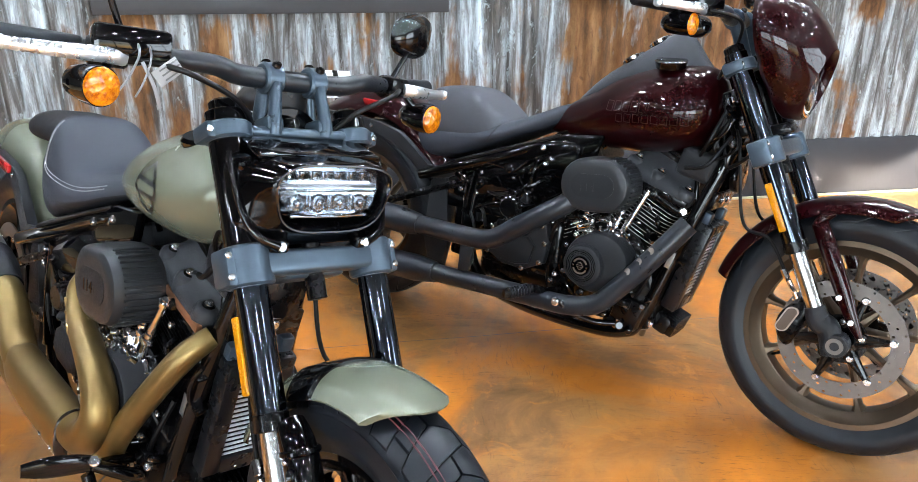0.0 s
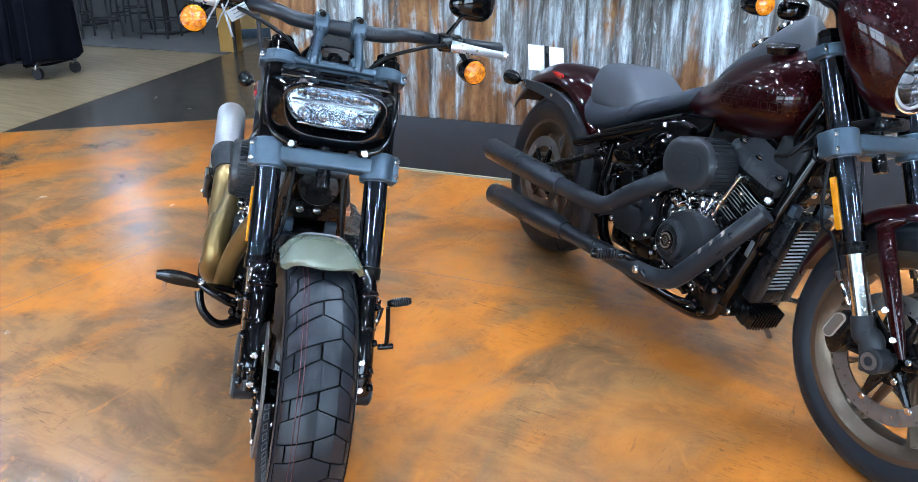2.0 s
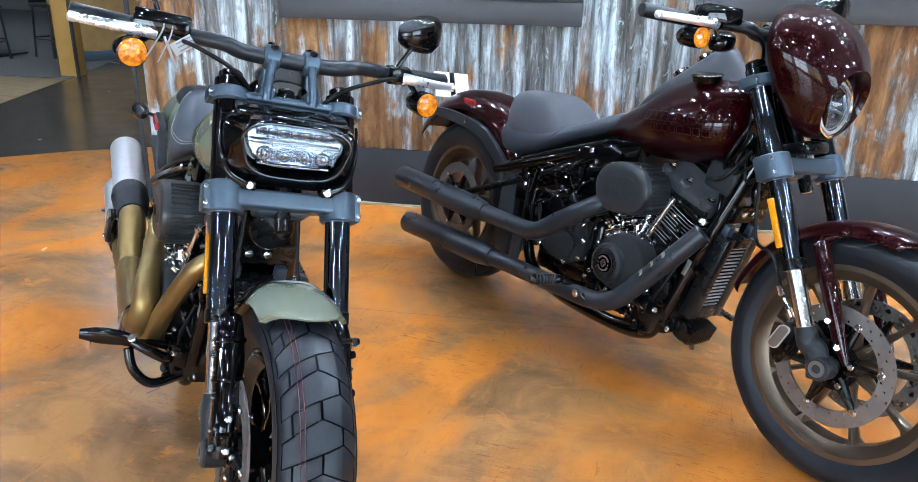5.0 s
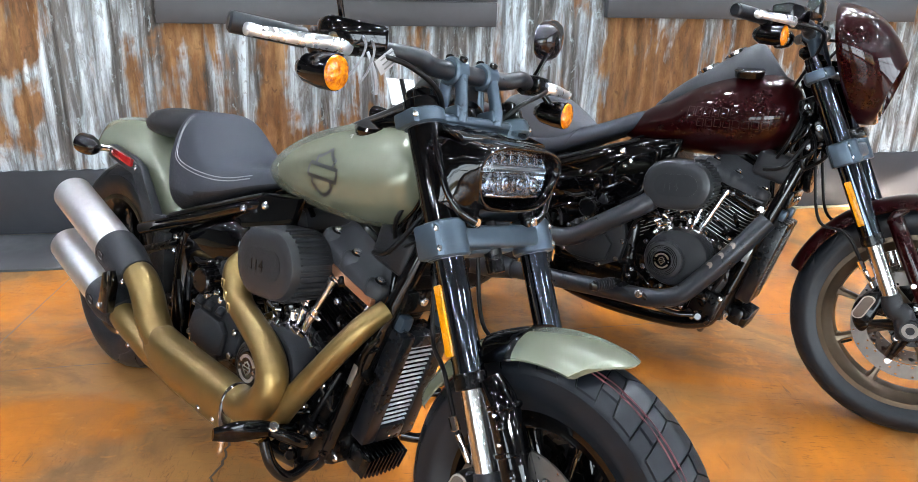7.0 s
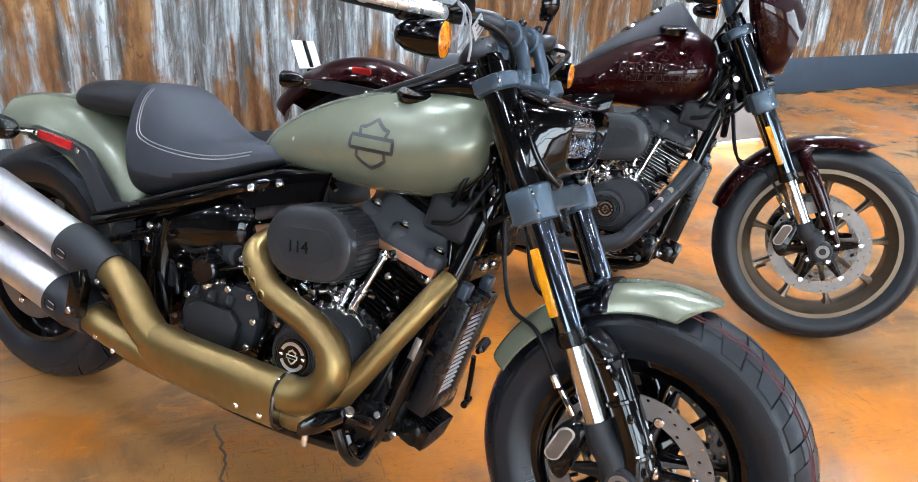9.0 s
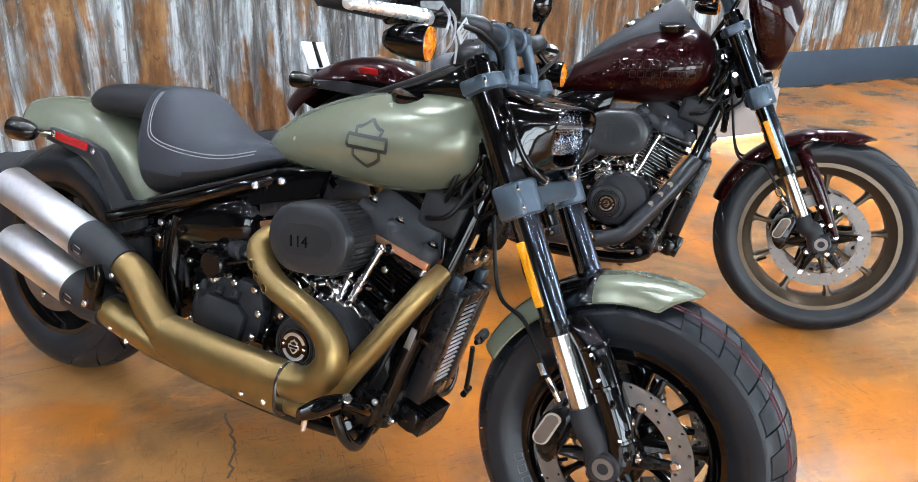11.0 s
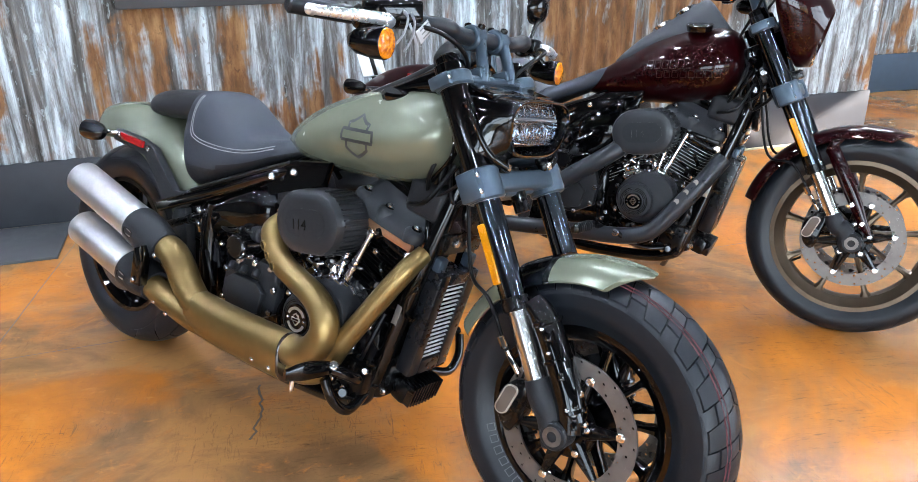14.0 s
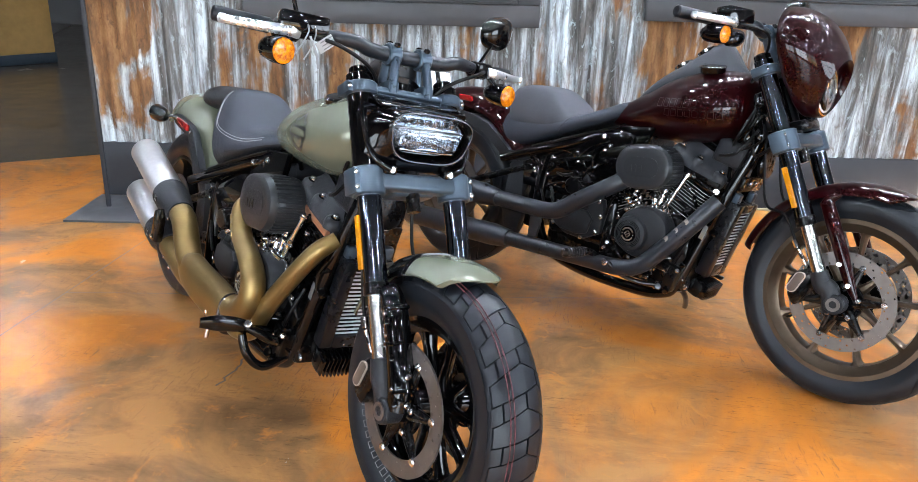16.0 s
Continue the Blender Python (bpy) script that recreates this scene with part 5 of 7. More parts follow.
def make_frame(bike):
    bm = B()
    for s in (-1, 1):
        sweep(bm, [(1.275, s * 0.030, 0.82), (1.235, s * 0.060, 0.66), (1.165, s * 0.088, 0.43), (1.105, s * 0.100, 0.235), (1.06, s * 0.105, 0.185), (0.95, s * 0.11, 0.168), (0.72, s * 0.12, 0.175), (0.56, s * 0.125, 0.22), (0.50, s * 0.125, 0.32)], 0.0195, n=14, sub=5)
        sweep(bm, [(1.24, s * 0.02, 0.80), (1.02, s * 0.040, 0.755), (0.86, s * 0.075, 0.716), (0.72, s * 0.112, 0.672), (0.57, s * 0.134, 0.612), (0.43, s * 0.145, 0.562), (0.30, s * 0.150, 0.516)], 0.0170, n=14, sub=5)
        sweep(bm, [(0.52, s * 0.125, 0.56), (0.50, s * 0.125, 0.45), (0.50, s * 0.125, 0.30)], 0.024, n=14)
    cyl(bm, (1.225, 0, 0.955), (1.330, 0, 0.755), 0.036, n=24)
    box(bm, (1.24, 0, 0.80), (0.10, 0.07, 0.12), (0, -27, 0), 0.015)
    fr = part("frame", bm, M_GLOSS, bike, "gloss black tubular frame")
    bm = B()
    for s in (-1, 1):
        y = s * 0.128
        sweep(bm, [(0.50, y, 0.36), (0.28, y, 0.335), (0.0, y, 0.325)], 0.020, n=14)
        sweep(bm, [(0.47, y, 0.52), (0.26, y, 0.44), (0.0, y, 0.335)], 0.014, n=12)
        sweep(bm, [(0.49, y, 0.52), (0.49, y, 0.36)], 0.020, n=12)
    cyl(bm, (0, -0.15, 0.325), (0, 0.15, 0.325), 0.016)
    part("swingarm", bm, M_SATIN, bike, "black triangular swingarm")
    # gloss black oil tank under the seat with bright bolts
    bm = B()
    outl = [(0.405, 0.440), (0.415, 0.530), (0.445, 0.556), (0.51, 0.580), (0.57, 0.605), (0.63, 0.627), (0.695, 0.642), (0.735, 0.625), (0.738, 0.560), (0.705, 0.505), (0.62, 0.475), (0.52, 0.440)]
    mx, mz = 0.570, 0.550
    loft(bm, [[(mx + (px - mx) * g, yy, mz + (pz - mz) * g) for px, pz in outl] for g, yy in [(1.0, -0.085), (1.0, -0.098)] + [(math.cos(radians(a)), -0.098 - 0.050 * math.sin(radians(a))) for a in (15, 30, 45, 58, 70, 80, 86)]])
    side = part("oil_tank", bm, M_GLOSS, bike, "gloss black oil tank under the seat", 60)
    bolt_parts(side, [((0.468, -0.137, 0.535), (0, -1, 0)), ((0.462, -0.137, 0.497), (0, -1, 0)), ((0.845, -0.100, 0.705), (0, -1, 0)), ((0.80, -0.112, 0.690), (0, -1, 0.4)), ((0.74, -0.128, 0.670), (0, -1, 0.4))], r=0.009, h=0.010)
    for p0, p1, p2 in (((0.50, -0.14, 0.44), (0.53, -0.15, 0.40), (0.54, -0.14, 0.34)), ((0.44, -0.15, 0.585), (0.60, -0.142, 0.645), (0.78, -0.110, 0.712))):
        part("wiring", sweep(B(), [p0, p1, p2], 0.0055, n=8), M_CABLE, side, "thin black wiring")
    bm = box(B(), (0.60, 0, 0.535), (0.30, 0.235, 0.17), (0, -18, 0), 0.02)
    part("battery_box", bm, M_GLOSS, bike, "gloss black battery box")
    # neck casting with wiring, and the coil cover under the tank's nose
    nk = part("neck_bracket", box(B(), (1.255, 0, 0.835), (0.060, 0.120, 0.130), (0, -27, 0), 0.012), M_SATIN, bike, "black steering neck bracket with wiring")
    part("coil_cover", box(B(), (1.178, 0, 0.690), (0.105, 0.150, 0.085), (0, 12, 0), 0.016, 3), M_WRINKLE, nk, "dark coil cover")
    bolt_parts(nk, [((1.278, -0.062, 0.815), (0, -1, 0)), ((1.236, -0.062, 0.868), (0, -1, 0)), ((1.262, -0.062, 0.760), (0, -1, 0))], r=0.011, h=0.010)
    part("lock_barrel", cyl(B(), (1.240, -0.058, 0.850), (1.262, -0.086, 0.838), 0.018, n=20, bev=0.004), M_GLOSS, nk, "gloss black switch barrel")
    wr = random.Random(11)
    for q in range(9):
        p0 = Vector((1.255 + wr.uniform(-0.03, 0.03), -0.055 + wr.uniform(-0.02, 0.01), 0.84 + wr.uniform(-0.05, 0.05)))
        p1 = p0 + Vector((wr.uniform(-0.03, 0.04), wr.uniform(-0.03, 0.0), -0.07 + wr.uniform(-0.03, 0.03)))
        p2 = Vector((1.225 + wr.uniform(-0.05, 0.03), -0.060 + wr.uniform(-0.02, 0.02), 0.715 + wr.uniform(-0.04, 0.03)))
        part("wiring", sweep(B(), [p0, p1, p2], wr.uniform(0.003, 0.0055), n=8, sub=7), M_CABLE if q % 3 else M_GLOSS, nk, "thin black wiring")
    part("frame_cover", plate(B(), [(0.30, 0.490), (0.37, 0.572), (0.50, 0.622), (0.65, 0.672), (0.80, 0.722), (0.92, 0.735), (0.90, 0.665), (0.78, 0.640), (0.65, 0.600), (0.50, 0.545), (0.40, 0.495)], -0.092, -0.116, 0.010), M_GLOSS, bike, "gloss black cover under the seat")
    part("pivot_casting", plate(B(), [(0.318, 0.315), (0.330, 0.500), (0.350, 0.525), (0.392, 0.525), (0.405, 0.450), (0.425, 0.320), (0.405, 0.215), (0.350, 0.200)], -0.108, -0.136, 0.008), M_WRINKLE, bike, "black swingarm pivot casting")
    part("inner_guard", box(B(), (0.445, 0, 0.430), (0.050, 0.205, 0.330), (0, 4, 0), 0.012), M_SATIN, bike, "black inner mudguard")
    # belt guard and rear brake
    bm = plate(B(), [(0.46, 0.42), (0.50, 0.56), (0.535, 0.56), (0.53, 0.40)], -0.10, -0.13, 0.004)
    part("gusset", bm, M_WRINKLE, bike)
    # oil cooler with louvred cover and finned regulator
    d = Vector((0.067, 0, 0.252)).normalized()
    ang = math.degrees(math.atan2(d.x, d.z))
    mid = Vector((1.186, 0, 0.408))
    rad = part("radiator", box(B(), mid - Vector((0.02, 0, 0)), (0.035, 0.100, 0.26), (0, ang, 0), 0.004), M_SATIN, bike, "oil cooler behind a louvred dark cover")
    f = Vector((d.z, 0, -d.x))
    for s in (-1, 1):
        part("cover_side", box(B(), mid + f * 0.012 + Vector((0, s * 0.054, 0)), (0.044, 0.036, 0.270), (0, ang, 0), 0.006), M_COVER, rad, "dark louvre cover")
    part("cover_foot", box(B(), mid + f * 0.012 - d * 0.116, (0.044, 0.074, 0.040), (0, ang, 0), 0.006), M_COVER, rad, "dark louvre cover")
    part("cover_head", box(B(), mid + f * 0.012 + d * 0.120, (0.044, 0.074, 0.030), (0, ang, 0), 0.006), M_COVER, rad, "dark louvre cover")
    for k in range(17):
        p = mid + f * 0.026 + d * (-0.090 + 0.0120 * k)
        part("louvre", box(B(), p, (0.005, 0.074, 0.0024), (0, ang + 18, 0), 0.0008), M_FIN, rad)
    for s in (-1, 1):
        part("cover_ear", box(B(), mid + f * 0.004 + d * 0.150 + Vector((0, s * 0.054, 0)), (0.024, 0.030, 0.034), (0, ang, 0), 0.006), M_GREY, rad)
    bolt_parts(rad, [(mid + f * 0.032 - d * 0.124, f)], r=0.006, h=0.002)
    # bracket with two bolts over the cooler
    bm = box(B(), (1.240, 0, 0.60), (0.012, 0.15, 0.05), (0, ang, 0), 0.003)
    br = part("bracket", bm, M_SATIN, bike)
    bolt_parts(br, [((1.247, -0.03, 0.602), f), ((1.247, 0.012, 0.602), f)], r=0.010, h=0.008)
    part("horn", lathe(B(), [(0.0, 0.012), (0.0, 0.046), (0.012, 0.050), (0.020, 0.046), (0.022, 0.012)], (1.262, 0.005, 0.672), "X", 32), M_SATIN, bike, "round black horn behind the fork")
    reg = part("regulator", box(B(), (1.150, 0, 0.222), (0.056, 0.116, 0.062), (0, 20, 0), 0.016), M_SATIN, bike, "finned black voltage regulator")
    for k in range(10):
        part("fin", box(B(), (1.170, -0.052 + 0.0116 * k, 0.220), (0.042, 0.0042, 0.066 - 0.00065 * (k - 4.5) ** 2), (0, 20, 0), 0.0014), M_GLOSS, reg)
    bolt_parts(reg, [((1.130, -0.090, 0.225), (0, -1, 0))], r=0.010)
    # label plates on the downtube
    for z, h in ((0.425, 0.05), (0.345, 0.022)):
        x = 1.165 + (z - 0.43) * 0.30
        part("label_plate", box(B(), (x, -0.1085, z), (0.015, 0.0016, h), (0, 17, 0), 0.0004), M_STEEL, fr, "small silver label")
    # brake pedal mount on the right downtube foot
    bm = B()
    box(bm, (1.075, -0.125, 0.255), (0.085, 0.045, 0.095), (0, 15, 0), 0.012)
    cyl(bm, (1.085, -0.14, 0.28), (1.02, -0.15, 0.295), 0.016, n=14)
    mc = part("brake_cylinder", bm, M_SATIN, bike, "black rear brake master cylinder")
    bolt_parts(mc, [((1.075, -0.150, 0.278), (0, -1, 0)), ((1.06, -0.150, 0.225), (0, -1, 0)), ((1.02, -0.145, 0.262), (0, -1, 0))], r=0.008)
    # kickstand
    bm = sweep(B(), [(0.98, 0.12, 0.18), (1.00, 0.20, 0.115), (0.97, 0.285, 0.045), (0.93, 0.34, 0.016)], [0.012, 0.011, 0.010, 0.008], n=12)
    box(bm, (0.92, 0.345, 0.012), (0.05, 0.03, 0.008), (0, 0, 20), 0.003)
    part("kickstand", bm, M_GLOSS, bike, "gloss black side stand, folded out")
    return fr


def foot_peg(bike, p_in, p_out, name="foot_peg", flat_=0.75, scale=1.0):
    p_in, p_out = Vector(p_in), Vector(p_out)
    d = (p_out - p_in).normalized()
    peg = part(name, sweep(B(), [p_in, p_in.lerp(p_out, 0.2), p_in.lerp(p_out, 0.8), p_out], [0.010 * scale, 0.016 * scale, 0.017 * scale, 0.012 * scale], n=14, flat=flat_), M_SATIN, bike, "black rubber-ribbed foot peg")
    for k in range(7):
        q = p_in.lerp(p_out, 0.25 + 0.09 * k)
        part("rib", cyl(B(), q, q + d * 0.005, 0.0185 * scale, n=14), M_RUBBER, peg)
    return peg


def indicator(bike, c, d, lens, size=0.033, name="turn_signal", stem=None):
    """A bullet turn signal: black round body, lens facing d, and a stem."""
    c, d = Vector(c), Vector(d).normalized()
    a, b = frame_of(d)
    body = part(name, lathe(B(), [(-0.076, 0.004), (-0.072, 0.013), (-0.055, 0.024), (-0.020, size), (0.004, size), (0.006, size - 0.003), (0.006, 0.001)], c, tuple(d), 28), M_GLOSS, bike, "black bullet turn signal")
    part("lens", lathe(B(), [(0.004, size - 0.001), (0.009, size - 0.003), (0.0125, size * 0.62), (0.014, size * 0.25), (0.0142, 0.0005)], c, tuple(d), 28), lens, body, "amber lens" if lens is M_AMBER else "smoked red lens")
    if stem is not None:
        part("stem", cyl(B(), c - d * 0.018, stem, 0.007, n=12), M_CHROME if lens is not M_AMBER else M_SATIN, body)
    return body


def mirror(bike, foot, knee, head, tilt, size=1.0, yaw=0.0):
    foot, knee, head = Vector(foot), Vector(knee), Vector(head)
    mr = part("mirror", sweep(B(), [foot, foot.lerp(knee, 0.6), knee, head], 0.0055, n=12, sub=8), M_GLOSS, bike, "black oval mirror on a thin stem")
    bm = B()
    rings = []
    for dx, g in ((0.030, 0.15), (0.028, 0.45), (0.020, 0.78), (0.006, 0.97), (-0.006, 1.0), (-0.012, 0.97)):
        ring = []
        for q in range(28):
            t = 2 * math.pi * q / 28
            yy, zz = math.copysign(abs(math.cos(t)) ** 0.74, math.cos(t)) * 0.078 * g * size, math.copysign(abs(math.sin(t)) ** 0.74, math.sin(t)) * 0.053 * g * size
            zz *= 1.0 + 0.25 * (yy / 0.086) * tilt
            ring.append(head + Vector((dx, yy, zz + 0.10 * yy * tilt)))
        rings.append(ring)
    turn = Matrix.Translation(head) @ Matrix.Rotation(radians(yaw), 4, "Z") @ Matrix.Translation(-head)
    loft(bm, [[turn @ p for p in r] for r in rings])
    part("housing", bm, M_GLOSS, mr, "gloss black mirror housing")
    bm = B()
    loft(bm, [[turn @ (head + Vector((-0.0125 - e, math.cos(t) * 0.075 * size, math.sin(t) * 0.045 * size))) for t in [2 * math.pi * q / 28 for q in range(28)]] for e in (0, 0.0015)])
    part("glass", bm, M_CHROME, mr, "mirror glass")
    return mr


def make_bars(bike, centre, ends, rise, pull, riser):
    """Black handlebar with risers, grips, levers, switch housings and cables."""
    c = Vector(centre)
    bm = B()
    pts = []
    for s in (-1, 1):
        e = Vector((ends[0], s * ends[1], ends[2]))
        pts.append(e)
    right, left = pts
    line = [right, right.lerp(c, 0.33) + Vector((0.01, 0, 0.0)), c + Vector((0.0, -0.155, 0.012)), c + Vector((0, -0.09, 0)), c + Vector((0, 0.09, 0)), c + Vector((0.0, 0.155, 0.012)), left.lerp(c, 0.33) + Vector((0.01, 0, 0)), left]
    sweep(bm, line, [0.0120, 0.0145, 0.0165, 0.0175, 0.0175, 0.0165, 0.0145, 0.0120], n=18, sub=8)
    bars = part("handlebar", bm, M_PIPE, bike, "wide satin black handlebar")
    for s, e in ((-1, right), (1, left)):
        inner = e.lerp(c, 0.33) + Vector((0.01, 0, 0))
        d = (e - inner).normalized()
        part("grip", cyl(B(), e - d * 0.125, e + d * 0.004, 0.0175, n=20, bev=0.004), M_RUBBER, bars, "black rubber grip")
        g0 = e - d * 0.135
        bm = B()
        cyl(bm, g0 - d * 0.055, g0 + d * 0.006, 0.023, n=18, bev=0.005)
        box(bm, g0 - d * 0.04 + Vector((0.022, 0, 0.004)), (0.045, 0.050, 0.036), (0, 0, s * 8), 0.008)
        hs = part("switch_housing", bm, M_SATIN, bars, "black switch housing")
        bm = box(B(), g0 - d * 0.045 + Vector((0.034, 0, 0.020)), (0.056, 0.112, 0.044), (0, -8, s * 14), 0.009)
        if s < 0:
            part("brake_reservoir", bm, M_GLOSS, bars, "black front brake reservoir")
        else:
            bm.free()
        p0 = g0 - d * 0.030 + Vector((0.050, 0, -0.002))
        lever = [p0, p0 + d * 0.03 + Vector((0.016, 0, 0)), p0 + d * 0.10 + Vector((0.018, 0, -0.004)), p0 + d * 0.165 + Vector((0.008, 0, -0.006))]
        lv = part("lever", sweep(B(), lever, [0.014, 0.0125, 0.0105, 0.009], n=12, sub=6, flat=0.75), M_ALU, bars, "polished hand lever")
        part("lever_tip", lathe(B(), [(-0.010, 0.003), (-0.006, 0.0105), (0.005, 0.011), (0.010, 0.004)], lever[-1], "Y", 14), M_ALU, lv)
        cb = [p0 - d * 0.02, p0 - d * 0.09 + Vector((0.03, 0, -0.01)), c + Vector((0.035, s * 0.10, -0.055)), c + Vector((-0.02, s * 0.045, -0.16)), c + Vector((-0.05, s * 0.05, -0.30))]
        part("cable", sweep(B(), cb, 0.0048, n=10, sub=8), M_CABLE, bars, "black control cable")
    for s in (-1, 1):
        top = c + Vector((0, s * 0.043, 0))
        foot = fork_point(0.968, s * 0.050)
        bm = B()
        if riser == "open":
            for o in (-0.019, 0.021):
                sweep(bm, [foot + Vector((o * 1.3, 0, -0.006)), foot + Vector((o * 1.2, 0, 0.02)), top + Vector((o * 0.9, 0, -0.005))], [0.0125, 0.011, 0.010], n=12, flat=1.25)
            box(bm, foot + Vector((0, 0, 0.0)), (0.070, 0.034, 0.026), (0, -20, 0), 0.008)
        else:
            sweep(bm, [foot + Vector((0, 0, -0.01)), foot.lerp(top, 0.5), top], [0.020, 0.018, 0.020], n=16)
        cyl(bm, top + Vector((0, -0.017, 0)), top + Vector((0, 0.017, 0)), 0.027, n=22, bev=0.004)
        rs = part("riser", bm, M_GREY, bars, "graphite handlebar riser")
        bolt_parts(rs, [(top + Vector((0.016, 0, 0.020)), (0.3, 0, 1)), (top + Vector((-0.016, 0, 0.020)), (-0.3, 0, 1))], M_SATIN, 0.008, 0.010)
    return bars


def side_seam(parent, ob, pts, r=0.0013, mat=None, label="pale seam stitching"):
    """A seam laid on both flanks of a seat through (x, z) points."""
    tree = skin(ob)
    for s in (-1, 1):
        line = [laid(tree, (p.x, s * 0.6, p.y), (0, -s, -0.12), 0.0006) for p in curve_points([(x, z + 0.06, 0) for x, z in pts], 8)]
        line = [p for p in line if p is not None]
        if len(line) > 3:
            part("stitching", sweep(B(), line, r, n=6, sub=1), mat or M_STITCH, parent, label)


def seat_loft(bike, name, rows, mat, label, p=2.6, top=0.72, upper=None, crease=0.34):
    bm = B()
    loft(bm, [ring_x(x, w, z0, z1, p, 48, top=top) for x, w, z0, z1 in rows])
    ob = part(name, bm, (mat, upper) if upper else mat, bike, label, sharp=60)
    if upper:
        # the sides above the piping crease are in the paler cover
        for p in ob.data.polygons:
            for a, b in zip(rows, rows[1:]):
                if min(a[0], b[0]) <= p.center.x <= max(a[0], b[0]):
                    if (p.center.z - a[2]) / (a[3] - a[2]) > crease:
                        p.material_index = 1
                    break
    return ob


def spread(rows, n):
    """More sections between the given ones, along a smooth line."""
    a = curve_points([(r[0], r[1], 0) for r in rows], n)
    b = curve_points([(r[2], r[3], 0) for r in rows], n)
    return [(p.x, max(0.004, p.y), q.x, q.y) for p, q in zip(a, b)]


def tail_signal(bike, c, stem):
    return indicator(bike, c, (-1, 0, 0), M_SMOKE, 0.030, "rear_turn_signal", stem)


# ---- the sage green motorcycle ----
sage = thing("motorcycle", pose(-1.3064, 2.0743, 0.0, -12.2, 0, -46.3), "sage green cruiser motorcycle with bronze exhaust leaning on its stand", "motorcycle", "motorcycles on display")
FA = (1.610, 0.0, 0.313)
RA = (0.0, 0.0, 0.327)
make_wheel(sage, "front_wheel", FA, 0.311, 0.146, 0.193, 10, M_GLOSS, "block", 29, True, (-1, 1), 0.150, 0.087, marks=[(203, 15, M_LETTER)], label="black cast front wheel with a fat block-tread tyre")
make_wheel(sage, "rear_wheel", RA, 0.325, 0.180, 0.205, 10, M_GLOSS, "road", 16, False, (-1,), 0.145, 0.085, label="black cast rear wheel")
make_frame(sage)
make_engine(sage, M_COPPER, M_SATIN)
fork = make_fork(sage, FA, 0.98, True)
# gloss black fender stays in front of the sliders
for s in (-1, 1):
    bm = B()
    sweep(bm, [fork_point(0.548, s * 0.108, 0.034), fork_point(0.520, s * 0.110, 0.054), fork_point(0.44, s * 0.110, 0.060), fork_point(0.37, s * 0.111, 0.058), fork_point(0.322, s * 0.114, 0.042)], [0.024, 0.029, 0.030, 0.031, 0.028], n=20)
    st = part("fender_stay", bm, M_GLOSS, fork, "gloss black fender bracket")
    part("stay_rib", sweep(B(), [fork_point(0.512, s * 0.128, 0.078), fork_point(0.462, s * 0.130, 0.082)], 0.005, n=8), M_GLOSS, st)
    part("stay_rib", sweep(B(), [fork_point(0.448, s * 0.124, 0.086), fork_point(0.352, s * 0.126, 0.080)], 0.0055, n=8), M_GLOSS, st)
    for z in (0.520, 0.452, 0.362):
        q0, q1 = fork_point(z + 0.005, s * 0.110, 0.058), fork_point(z - 0.005, s * 0.110, 0.058)
        part("clamp_band", cyl(B(), q0, q1, 0.0325, n=24, bev=0.003), M_GLOSS, st, "gloss black clamp band")
    for z, y, fwd in ((0.500, 0.140, 0.070), (0.432, 0.138, 0.074), (0.385, 0.132, 0.084), (0.345, 0.138, 0.070)):
        part("clamp_lug", box(B(), fork_point(z, s * y, fwd), (0.012, 0.012, 0.016), (0, -27, s * 35), 0.004), M_GLOSS, st)
    bolt_parts(st, [(fork_point(0.400, s * 0.112, 0.089), (1, 0, 0.2)), (fork_point(0.345, s * 0.114, 0.080), (1, 0, 0.2))], r=0.008)
    bolt_parts(st, [(fork_point(0.512, s * 0.139, 0.060), (0.5, s, 0)), (fork_point(0.470, s * 0.140, 0.060), (0.5, s, 0)), (fork_point(0.372, s * 0.140, 0.066), (0.5, s, 0))], r=0.004, h=0.004)

# fuel tank
rows = spread([(0.672, 0.020, 0.738, 0.766), (0.715, 0.058, 0.724, 0.806), (0.785, 0.096, 0.713, 0.848), (0.875, 0.127, 0.707, 0.886), (0.975, 0.147, 0.706, 0.914), (1.070, 0.156, 0.710, 0.930), (1.135, 0.157, 0.720, 0.938), (1.195, 0.148, 0.742, 0.938), (1.236, 0.128, 0.772, 0.925), (1.256, 0.088, 0.812, 0.902)], 4)
bm = loft(B(), [ring_x(x, w, z0, z1, 2.25, 40, top=0.80) for x, w, z0, z1 in rows])
tank = part("fuel_tank", bm, M_SAGE, sage, "satin sage green fuel tank with a dark outlined shield", sharp=70)


def on_tank(x, z):
    """The tank's right side at (x, z)."""
    for a, b in zip(rows, rows[1:]):
        if a[0] <= x <= b[0]:
            f = (x - a[0]) / (b[0] - a[0])
            _, w, z0, z1 = [a[i] + (b[i] - a[i]) * f for i in range(4)]
            break
    else:
        _, w, z0, z1 = rows[-1]
    zz = (z - (z0 + z1) / 2) / ((z1 - z0) / 2)
    zz = max(-0.98, min(0.98, zz))
    y = w * (1 - abs(zz) ** 2.25) ** (1 / 2.25)
    if zz > 0:
        y *= 1 - 0.20 * zz
    return -y


